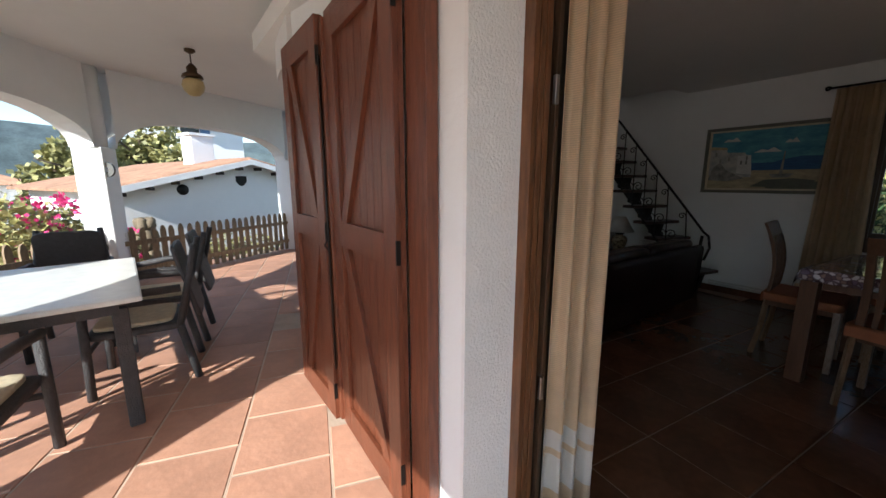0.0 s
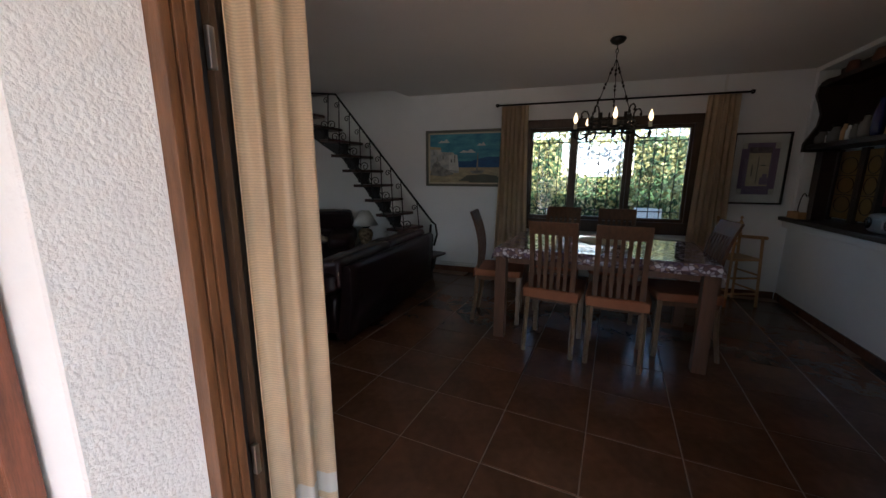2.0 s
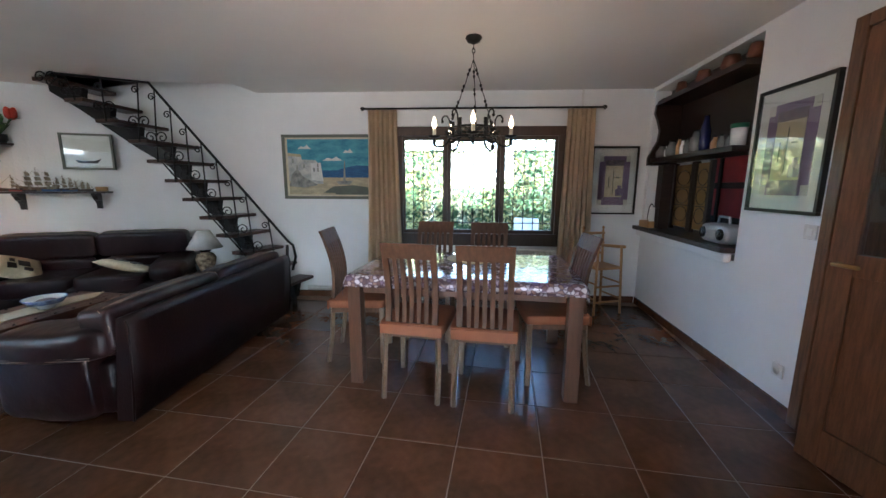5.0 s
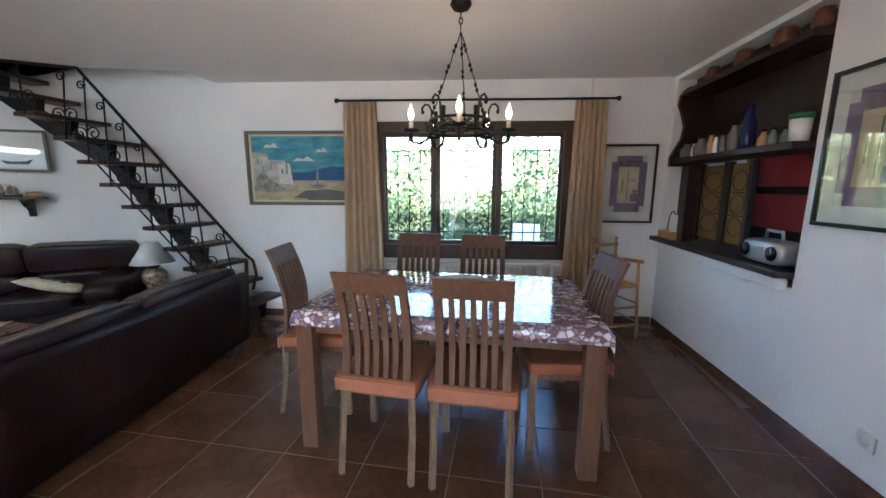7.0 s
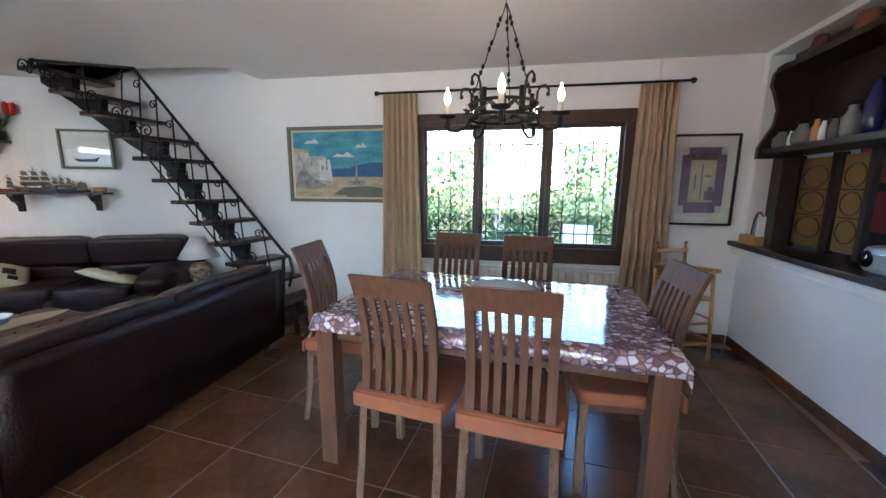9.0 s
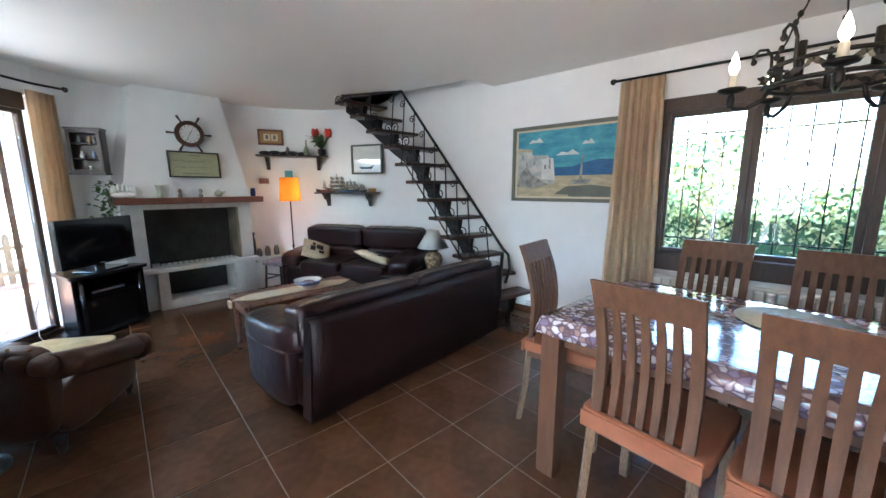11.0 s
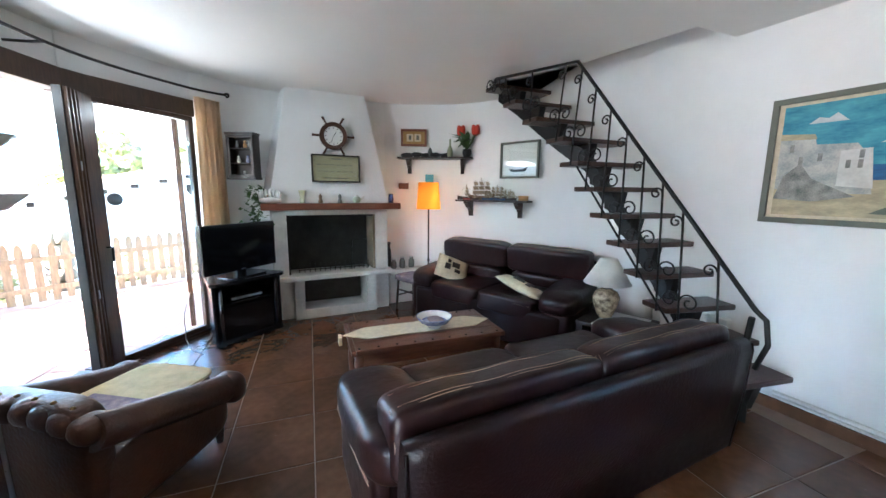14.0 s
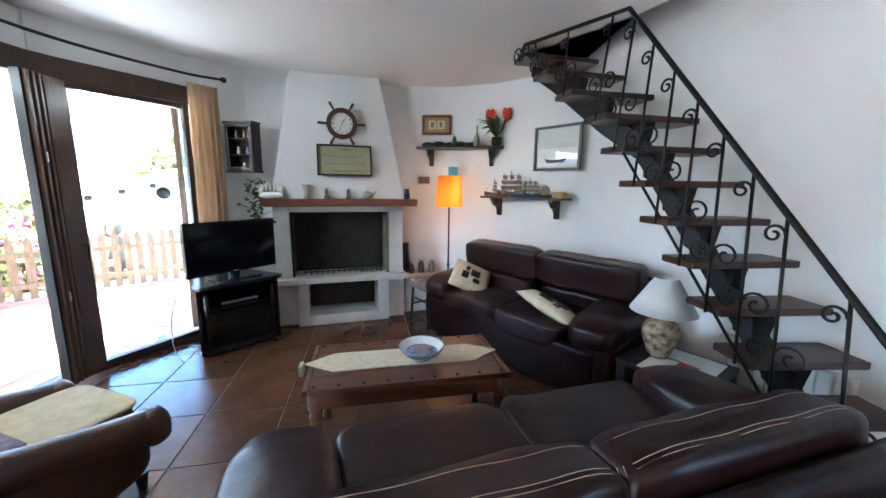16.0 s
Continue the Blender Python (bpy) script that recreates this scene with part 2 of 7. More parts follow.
def prism(bm, poly, z0, z1, m=None):
    lo = [bm.verts.new((x, y, z0)) for x, y in poly]
    hi = [bm.verts.new((x, y, z1)) for x, y in poly]
    n = len(poly)
    bm.faces.new(list(reversed(lo)))
    bm.faces.new(hi)
    for i in range(n):
        bm.faces.new((lo[i], lo[(i + 1) % n], hi[(i + 1) % n], hi[i]))
    if m is not None:
        bmesh.ops.transform(bm, matrix=m, verts=lo + hi)
    return bm


def puff(bm, cx, cy, cz, sx, sy, sz, e=0.35, nu=28, nv=14, m=None, wrinkle=0.0, seed=0):
    """A cushion: a rounded box of full sizes sx, sy, sz; the smaller e, the squarer."""
    def sg(v, p):
        return math.copysign(abs(v) ** p, v)
    rings, allv = [], []
    for j in range(1, nv):
        ph = -math.pi / 2 + math.pi * j / nv
        ring = []
        for i in range(nu):
            th = 2 * math.pi * i / nu
            x = sg(math.cos(ph), e) * sg(math.cos(th), e)
            y = sg(math.cos(ph), e) * sg(math.sin(th), e)
            z = sg(math.sin(ph), e)
            p = Vector((cx + x * sx / 2, cy + y * sy / 2, cz + z * sz / 2))
            if wrinkle:
                p += Vector((x, y, z)) * wrinkle * noise.noise(Vector((p.x * 7 + seed, p.y * 7, p.z * 7)))
            ring.append(bm.verts.new(p))
        rings.append(ring)
        allv += ring
    for a, b in zip(rings, rings[1:]):
        for i in range(nu):
            bm.faces.new((a[i], a[(i + 1) % nu], b[(i + 1) % nu], b[i])).smooth = True
    for ring, s in ((rings[0], -1), (rings[-1], 1)):
        v = bm.verts.new((cx, cy, cz + s * sz / 2))
        allv.append(v)
        for i in range(nu):
            a, b = ring[i], ring[(i + 1) % nu]
            bm.faces.new((v, b, a) if s < 0 else (v, a, b)).smooth = True
    if m is not None:
        bmesh.ops.transform(bm, matrix=m, verts=allv)
    return bm


def scroll(c, r, turns=1.4, start=0.0, sgn=1, u=Vector((1, 0, 0)), v=Vector((0, 0, 1)), n=22):
    """Points of a flat spiral from its outside to its eye."""
    out = []
    for i in range(n):
        f = i / (n - 1)
        a = start + sgn * f * turns * 2 * math.pi
        rr = r * (1 - 0.78 * f)
        out.append(Vector(c) + u * (rr * math.cos(a)) + v * (rr * math.sin(a)))
    return out


def part(name, bm, material, parent=None, label="", kind=""):
    bmesh.ops.recalc_face_normals(bm, faces=bm.faces)
    me = bpy.data.meshes.new(name)
    bm.to_mesh(me)
    bm.free()
    me.materials.append(material)
    ob = new(name, me)
    if parent is not None:
        ob.parent = parent
    return tagged(ob, label=label, kind=kind)


def thing(name, label, category, at=(0, 0, 0), rz=0.0, group=""):
    ob = new(name)
    ob.empty_display_size = 0.1
    ob.matrix_world = pose(*at, 0, 0, rz)
    return tagged(ob, label=label, category=category, group=group)


def B():
    return bmesh.new()


def struct(name, bm, material):
    return part(name, bm, material, None, "", "structure")


def pbox(name, mt, parent, *d, bev=0.0, label="", m=None):
    return part(name, box(B(), *d, bev=bev, m=m), mt, parent, label)
# ---- the room's shell ----
H = 2.38
NW = [(-1.6, 6.0), (-2.4, 5.93), (-3.1, 5.81), (-3.6, 5.66), (-4.05, 5.42), (-4.33, 5.10), (-4.50, 4.75), (-4.60, 4.2), (-4.62, 3.4), (-4.52, 3.02), (-4.30, 2.72)]
GLZ = [(-4.30, 2.72), (-4.22, 2.56), (-3.70, 2.03), (-3.60, 1.95), (-2.95, 1.68), (-2.20, 1.60)]
SW = [(-2.20, 1.60), (-1.75, 1.72), (-1.35, 1.95)]


def outward(path, d):
    out = []
    for i, p in enumerate(path):
        a, b = Vector(path[max(i - 1, 0)]), Vector(path[min(i + 1, len(path) - 1)])
        t = (b - a).normalized()
        out.append((p[0] + t.y * d, p[1] - t.x * d))
    return out


def wall_strip(name, path, z0, z1, thick, material):
    o = outward(path, thick)
    bm = B()
    prism(bm, list(path) + list(reversed(o)), z0, z1)
    bmesh.ops.triangulate(bm, faces=[f for f in bm.faces if len(f.verts) > 4])
    return struct(name, bm, material)


def smooth_path(path, n=4):
    """A rounder path through the same places (Catmull-Rom)."""
    P = [Vector(p) for p in path]
    P = [P[0] * 2 - P[1]] + P + [P[-1] * 2 - P[-2]]
    out = []
    for i in range(1, len(P) - 2):
        for k in range(n):
            t = k / n
            a, b, c, d = P[i - 1:i + 3]
            out.append(tuple(0.5 * ((2 * b) + (c - a) * t + (2 * a - 5 * b + 4 * c - d) * t * t + (3 * b - a - 3 * c + d) * t ** 3)))
    return out + [tuple(P[-2])]


NWs = smooth_path(NW)
GLs = smooth_path(GLZ)
SWs = smooth_path(SW)
wall_strip("wall_round", NWs, 0, 3.0, 0.3, WHITE)
wall_strip("wall_over_terrace_door", GLs, 2.13, H + 0.3, 0.14, WHITE)
wall_strip("wall_beside_terrace_door", SWs, 0, H + 0.3, 0.12, WHITE)
bm = B()
box(bm, -1.6, -0.11, 6.0, 6.3, 0, 3.0)
box(bm, -0.11, 1.85, 6.0, 6.3, 0, 0.655)
box(bm, -0.11, 1.85, 6.0, 6.3, 2.005, H + 0.3)
box(bm, 1.85, 3.1, 6.0, 6.3, 0, H + 0.3)
struct("wall_north", bm, WHITE)
# east wall, which leans a little off square
EA = math.degrees(math.atan2(2.72 - 2.60, 6.0 - 3.73))
EM = pose(2.72, 6.0, 0, 0, 0, -EA)
bm = B()
for d in ((0, 0.16, -1.60, 0, 0, 0.82), (0, 0.16, -1.60, 0, 2.34, H + 0.3), (0, 0.16, -0.06, 0, 0.82, 2.34), (0, 0.16, -2.32, -1.60, 0, H + 0.3), (0, 0.16, -3.22, -2.32, 2.08, H + 0.3), (0, 0.16, -4.2, -3.22, 0, H + 0.3)):
    box(bm, *d, m=EM)
struct("wall_east", bm, WHITE)
bm = B()
box(bm, -1.35, -0.36, 1.50, 1.95, 0, H + 0.3)
box(bm, -0.36, 1.90, 1.50, 1.95, 2.12, H + 0.3)
box(bm, 1.90, 2.9, 1.50, 1.95, 0, H + 0.3)
# thin unseen wall piece, added to keep the sun off the door leaf
box(bm, 1.115, 1.90, 1.50, 1.60, 0, 2.12)
struct("wall_south", bm, WHITE)
struct("wall_render_outside", box(B(), -0.372, -0.356, 1.494, 1.715, -0.03, 2.12), ROUGHCAST)
# ceiling with the stair opening
HOLE = [(-1.66, 6.1), (-1.70, 5.62), (-2.52, 5.50), (-3.30, 5.22), (-3.55, 5.30), (-3.70, 5.75)]
outline = [(-1.66, 6.1)] + [(2.9, 6.1), (2.9, 1.7), (-1.2, 1.7), (-1.9, 1.45), (-3.1, 1.4), (-4.1, 1.9), (-4.7, 2.9), (-4.75, 4.4), (-4.45, 5.3), (-3.95, 5.75)] + [(-3.70, 5.86), (-3.55, 5.30), (-3.30, 5.22), (-2.52, 5.50), (-1.70, 5.62)]
bm = B()
prism(bm, outline, H, H + 0.14)
bmesh.ops.triangulate(bm, faces=[f for f in bm.faces if len(f.verts) > 4])
struct("ceiling", bm, CEIL)
struct("ceiling_upstairs", box(B(), -5, 3, 4.9, 6.4, 2.97, 3.05), CEIL)
struct("wall_stairwell", box(B(), -5, -0.2, 4.75, 4.9, H + 0.14, 2.97), WHITE)
struct("wall_stairwell_end", box(B(), -0.3, -0.2, 4.9, 6.0, H + 0.14, 2.97), WHITE)
struct("roof", box(B(), -5.2, 6.0, 1.2, 6.35, 3.06, 3.16), ROOFT)
# floor slab, and the next room
FA = -6.5
FM = pose(0.25, 3.49, 0, 0, 0, FA)
floor_ob = struct("floor", prism(B(), [(2.9, 6.1), (2.9, 1.5), (-1.2, 1.5), (-1.9, 1.56), (-3.05, 1.62), (-3.8, 1.98), (-4.5, 2.75), (-4.85, 4.6), (-4.5, 5.5), (-3.6, 5.95), (-1.6, 6.1)], -0.12, -0.004), GROUT)
bm = B()
box(bm, 2.74, 5.6, 1.5, 6.3, -0.12, -0.004)
struct("floor_kitchen", bm, TILE)
bm = B()
box(bm, 5.5, 5.6, 1.5, 6.3, 0, 2.6)
# unseen north opening, added so daylight brightens the kitchen behind the hatch
for d in ((2.9, 3.9, 0, 2.6), (5.2, 5.5, 0, 2.6), (3.9, 5.2, 0, 0.95), (3.9, 5.2, 2.1, 2.6)):
    box(bm, d[0], d[1], 6.2, 6.3, d[2], d[3])
box(bm, 2.9, 5.5, 1.5, 1.6, 0, 2.6)
struct("wall_kitchen", bm, WHITE)
struct("ceiling_kitchen", box(B(), 2.9, 5.6, 1.5, 6.3, 2.5, 2.6), CEIL)
# skirting of cut floor tiles
bm = B()
box(bm, -1.5, 2.70, 5.986, 6.0, 0, 0.075)
box(bm, -0.014, 0, -2.24, -0.02, 0, 0.075, m=EM)
struct("baseboard", bm, TILE)
bm = B()
o = outward(NWs, -0.004)
prism(bm, list(o) + list(reversed(outward(NWs, -0.018))), 0, 0.075)
bmesh.ops.triangulate(bm, faces=[f for f in bm.faces if len(f.verts) > 4])
struct("baseboard_round", bm, TILE)


def frame_bars(parent, name, mt, x0, x1, z0, z1, y0, y1, w, m=None, bev=0.004):
    """Four bars round an opening, as parts."""
    for d in ((x0, x1, z0, z0 + w), (x0, x1, z1 - w, z1), (x0, x0 + w, z0 + w, z1 - w), (x1 - w, x1, z0 + w, z1 - w)):
        pbox(name, mt, parent, d[0], d[1], y0, y1, d[2], d[3], bev=bev, m=m)


# window_1 in the north wall
win = new("window_1")
tagged(win, kind="structure")
for d in ((-0.10, 1.84, 5.965, 6.05, 1.90, 2.0), (-0.10, 1.84, 5.965, 6.05, 0.66, 0.80), (-0.10, 0.0, 5.965, 6.05, 0.80, 1.90), (1.74, 1.84, 5.965, 6.05, 0.80, 1.90)):
    pbox("window_frame", FRAMEW, win, *d, bev=0.006)
for x0, x1 in ((-0.03, 0.51), (0.50, 1.12), (1.11, 1.76)):
    frame_bars(win, "sash", FRAMEW, x0, x1, 0.79, 1.91, 6.0 + (0.03 if x0 == 0.50 else 0), 6.04 + (0.03 if x0 == 0.50 else 0), 0.052)
    pbox("pane", GLASS, win, x0 + 0.05, x1 - 0.05, 6.02, 6.024, 0.84, 1.86).visible_shadow = False
pbox("window_sill", MARBLE, win, -0.11, 1.85, 6.07, 6.38, 0.60, 0.655, bev=0.01)
# grille of wrought iron outside
grille = thing("window_grille", "black wrought-iron grille with diamond scrolls outside the dining window", "window grille", (0, 6.26, 0))
for z in (0.90, 1.75):
    part("rail", tube(B(), [(-0.1, 0, z), (1.86, 0, z)], 0.007, 6), IRON, grille)
for i in range(16):
    x = -0.04 + i * 0.122
    part("bar", tube(B(), [(x, 0, 0.66), (x, 0, 2.0)], 0.006, 6), IRON, grille)
for xc in (0.20, 0.81, 1.42):
    bm = B()
    for s in (-1, 1):
        tube(bm, [(xc, 0, 1.50), (xc + s * 0.09, 0, 1.35), (xc, 0, 1.2), (xc + s * 0.06, 0, 1.08), (xc, 0, 1.0)], 0.005, 5)
        tube(bm, scroll((xc + s * 0.045, 0, 1.35), 0.035, 1.2, math.pi / 2, s), 0.004, 5)
    part("ornament", bm, IRON, grille)

# radiator under the window
rad = thing("radiator", "white ribbed panel radiator under the dining window", "radiator", (0.0, 5.93, 0))
for i in range(28):
    part("rib", box(B(), 0.0 + i * 0.063, 0.055 + i * 0.063, -0.045, 0.035, 0.13, 0.60, bev=0.012), RAD, rad)
pbox("header", RAD, rad, 0.0, 1.76, -0.03, 0.03, 0.60, 0.625, bev=0.008)
for x in (0.2, 1.5):
    pbox("bracket", RAD, rad, x, x + 0.04, -0.02, 0.07, 0.0, 0.14)

# terrace door_1: curved glazing
gd = new("door_1")
tagged(gd, kind="structure")


def along(p, q, name, mt, parent, z0, z1, off0, off1, bev=0.004, t0=0.0, t1=0.0):
    p, q = Vector(p), Vector(q)
    L = (q - p).length
    ang = math.degrees(math.atan2(q.y - p.y, q.x - p.x))
    return pbox(name, mt, parent, t0, L - t1, off0, off1, z0, z1, bev=bev, m=pose(p.x, p.y, 0, 0, 0, ang))


gl = [(-4.26, 2.62), (-3.72, 2.06), (-3.60, 1.97), (-2.93, 1.72), (-2.20, 1.63)]
for p, q in zip(gl, gl[1:]):
    along(p, q, "door_head", FRAMEW, gd, 1.99, 2.13, -0.10, 0.05)
    along(p, q, "door_track", FRAMEW, gd, -0.004, 0.03, -0.10, 0.05)
A, C = (-4.26, 2.62), (-3.69, 2.10)
along(A, C, "stile", FRAMEW, gd, 0.03, 1.99, -0.03, 0.02, t1=0.73)
along(A, C, "pane", GLASS, gd, 0.07, 1.95, -0.006, -0.002, bev=0, t0=0.045, t1=0.0).visible_shadow = False
along(A, C, "bottom_rail", FRAMEW, gd, 0.03, 0.07, -0.03, 0.02, t0=0.045)
along(A, C, "top_rail", FRAMEW, gd, 1.95, 1.99, -0.03, 0.02, t0=0.045)
along((-3.70, 2.105), (-3.545, 2.075), "stile", FRAMED, gd, 0.03, 1.99, -0.03, 0.02, bev=0.006)
for k in range(3):
    x, y = -3.540 + k * 0.040, 2.055 - k * 0.006
    pbox("sliding_stile", FRAMED, gd, x, x + 0.022, y - 0.03, y + 0.035, 0.03, 1.99, bev=0.004)
    # near-black boxes stand for the shaded gaps between the stacked stiles
    pbox("dark_gap_strip", BLACKSTRIP, gd, x + 0.0222, x + 0.0398, y - 0.03, y + 0.015, 0.03, 1.99)
    if k == 1:
        for z in (0.62, 1.50):
            pbox("keep_plate", CHROME, gd, x + 0.005, x + 0.017, y + 0.0355, y + 0.040, z - 0.03, z + 0.03, bev=0.001)
pbox("outer_post", FRAMED, gd, -4.50, -4.45, 2.44, 2.48, 0.0, 2.08, bev=0.004)
along((-2.93, 1.72), (-2.20, 1.63), "pane", GLASS, gd, 0.07, 1.95, -0.006, -0.002, bev=0, t0=0.05, t1=0.05).visible_shadow = False
along((-2.93, 1.72), (-2.20, 1.63), "stile", FRAMEW, gd, 0.03, 1.99, -0.03, 0.03, t1=0.68)
along((-2.93, 1.72), (-2.20, 1.63), "stile", FRAMEW, gd, 0.03, 1.99, -0.03, 0.03, t0=0.69)
part("door_handle", tube(B(), [(-3.64, 2.11, 0.93), (-3.63, 2.15, 0.93), (-3.62, 2.15, 0.83)], 0.008, 8), IRON, gd)

# garden door_2, jamb with sliding tracks
d2 = new("door_2")
tagged(d2, kind="structure")
x = -0.372
JS = ((0.024, DOORW), (0.006, BLACKSTRIP), (0.022, DOORW), (0.006, BLACKSTRIP), (0.024, DOORW), (0.030, BLACKSTRIP), (0.020, FRAMEW), (0.030, BLACKSTRIP))
for k, (w, mt) in enumerate(JS):
    y0 = 1.716 + sum(j[0] for j in JS[:k])
    dx = 0.0 if mt is BLACKSTRIP or w == 0.012 else 0.022
    pbox("jamb_strip", mt, d2, x, x + 0.035 + dx, y0, y0 + w, -0.02, 2.10, bev=0.003)
pbox("threshold", FRAMEW, d2, -0.36, 1.84, 1.72, 1.90, -0.035, 0.002)
pbox("door_head", FRAMEW, d2, -0.36, 1.84, 1.72, 1.90, 2.05, 2.118, bev=0.004)
pbox("jamb_casing", BLACKSTRIP, d2, -0.374, -0.356, 1.8785, 1.953, -0.004, 2.05, bev=0.003)
for z in (0.555, 1.60):
    pbox("keep_plate", CHROME, d2, -0.318, -0.303, 1.812, 1.828, z - 0.045, z + 0.045, bev=0.003)
pbox("jamb", DOORW, d2, 1.842, 1.90, 1.72, 1.90, 0, 2.05, bev=0.006)
# its leaf, swung inwards
leaf = new("door_3")
leaf.matrix_world = pose(1.12, 1.975, 0, 0, 0, 6)
tagged(leaf, kind="structure")
W = 0.72
pbox("stile", DOORW, leaf, 0, 0.13, -0.022, 0.022, 0.02, 2.04, bev=0.006)
pbox("stile", DOORW, leaf, W - 0.10, W, -0.022, 0.022, 0.02, 2.04, bev=0.006)
for z0, z1 in ((0.02, 0.16), (0.84, 0.94), (1.94, 2.04)):
    pbox("rail", DOORW, leaf, 0.13, W - 0.10, -0.02, 0.02, z0, z1, bev=0.004)
pbox("moulding", DOORW, leaf, 0.118, 0.130, -0.026, -0.0225, 0.94, 1.94, bev=0.001)
pbox("moulding", DOORW, leaf, 0.020, 0.034, -0.027, -0.0225, 0.02, 2.04, bev=0.002)
pbox("panel", DOORW, leaf, 0.13, W - 0.10, -0.008, 0.008, 0.16, 0.84, bev=0.004)
pbox("pane", GLASS, leaf, 0.13, W - 0.10, -0.002, 0.002, 0.94, 1.94).visible_shadow = False
for z in (1.30,):
    pbox("lock_plate", CHROME, leaf, 0.105, 0.117, -0.026, -0.0225, z - 0.05, z + 0.05)

# inner door_4 in the east wall, ajar
d4 = new("door_4")
tagged(d4, kind="structure")
for d in ((-0.012, 0.172, -2.40, -2.32, 0, 2.08), (-0.012, 0.172, -3.22, -3.14, 0, 2.08), (-0.012, 0.172, -3.14, -2.40, 2.0, 2.08), (-0.025, 0, -2.32, -2.25, 0, 2.14), (-0.025, 0, -3.30, -3.22, 0, 2.14), (-0.025, 0, -3.22, -2.32, 2.08, 2.14)):
    pbox("door_frame", DOORW, d4, *d, bev=0.005, m=EM)
lf = new("door_leaf")
lf.matrix_world = pose(2.565, 2.80, 0, 0, 0, 101)
lf.parent = d4
for d in ((0, 0.10, 0.01, 2.0), (0.62, 0.72, 0.01, 2.0), (0.10, 0.62, 0.01, 0.2), (0.10, 0.62, 0.95, 1.05), (0.10, 0.62, 1.88, 2.0)):
    pbox("leaf_rail", DOORW, lf, d[0], d[1], -0.02, 0.02, d[2], d[3], bev=0.004)
pbox("leaf_panel", DOORW, lf, 0.10, 0.62, -0.008, 0.008, 0.2, 0.95)
pbox("leaf_pane", GLASS, lf, 0.10, 0.62, -0.003, 0.003, 1.05, 1.88)
part("door_handle", tube(B(), [(0.67, 0.02, 1.0), (0.67, 0.065, 1.0), (0.57, 0.07, 1.0)], 0.009, 8), GOLD, lf)

# ---- hatch to the kitchen, with its shelf unit ----
hatch = thing("hatch_counter", "dark polished wooden counter slab in the kitchen hatch", "counter", (2.72, 6.0, 0), -EA)
pbox("slab", DARKW, hatch, -0.10, 0.36, -1.595, -0.01, 0.875, 0.915, bev=0.008)
pbox("plaster_ledge", WHITE, hatch, -0.06, -0.001, -1.575, -0.01, 0.80, 0.874, bev=0.02)
unit = thing("hatch_shelf_unit", "dark carved wooden shelf unit crowded with jars over the hatch", "shelf unit", (2.72, 6.0, 0), -EA)
pbox("shelf", DARKW, unit, -0.11, 0.20, -1.595, -0.30, 1.585, 1.625, bev=0.005)
pbox("top_shelf", DARKW, unit, -0.09, 0.20, -1.595, -0.34, 2.14, 2.18, bev=0.005)
pbox("back_board", DARKW, unit, 0.16, 0.18, -1.595, -0.06, 1.625, 2.34)
bm = B()
prof = [(-0.13, 1.56), (-0.13, 1.64), (-0.09, 1.72), (-0.05, 1.80), (-0.04, 1.90), (-0.07, 2.0), (-0.10, 2.07), (-0.09, 2.15), (-0.04, 2.21), (0.0, 2.22), (0.15, 2.22), (0.15, 1.56)]
lo = [bm.verts.new((a, -0.34, b)) for a, b in prof]
hi = [bm.verts.new((a, -0.30, b)) for a, b in prof]
bm.faces.new(lo)
bm.faces.new(list(reversed(hi)))
for i in range(len(prof)):
    bm.faces.new((lo[i], hi[i], hi[(i + 1) % len(prof)], lo[(i + 1) % len(prof)]))
part("curved_end", bm, DARKW, unit, "dark wooden end cheek with a curved edge")
pbox("post", DARKW, unit, 0.0, 0.10, -0.40, -0.28, 0.916, 1.56, bev=0.004)
pbox("post", DARKW, unit, 0.10, 0.16, -1.595, -1.55, 0.916, 1.58, bev=0.004)
scr = thing("hatch_screen", "dark wooden folding screen with amber glass panes behind the hatch", "screen", (2.72, 6.0, 0), -EA)
for y0, y1 in ((-0.58, -0.28), (-0.86, -0.66)):
    pbox("pane", AMBER, scr, 0.19, 0.195, y0, y1, 0.95, 1.56)
    w_ = (y1 - y0) / 2
    for z in (1.08, 1.255, 1.43):
        hoop = [(0.186, (y0 + y1) / 2 + 0.78 * w_ * math.cos(a), z + 0.072 * math.sin(a)) for a in [math.pi * k / 10 for k in range(21)]]
        part("hoop", tube(B(), hoop, 0.004, 4), DARKW, scr)
    for z in (1.168, 1.343):
        pbox("bar", DARKW, scr, 0.18, 0.189, y0, y1, z - 0.004, z + 0.004)
for y in (-0.26, -0.60, -0.64, -0.88):
    pbox("stile", DARKW, scr, 0.17, 0.21, y - 0.02, y + 0.02, 0.92, 1.58, bev=0.003)
kc = thing("kitchen_cabinet", "red-fronted kitchen wall cabinet with dark surrounds beyond the hatch", "cabinet", (2.72, 6.0, 0), -EA)
pbox("body", DARKW, kc, 0.64, 0.95, -0.95, -0.10, 0.92, 2.1)
for z0, z1 in ((1.05, 1.33), (1.39, 1.70), (1.76, 2.05)):
    pbox("door", REDK, kc, 0.62, 0.639, -0.92, -0.14, z0, z1, bev=0.004)
pbox("brace", DARKW, kc, 0.60, 0.618, -0.30, -0.26, 1.0, 1.8, m=None)

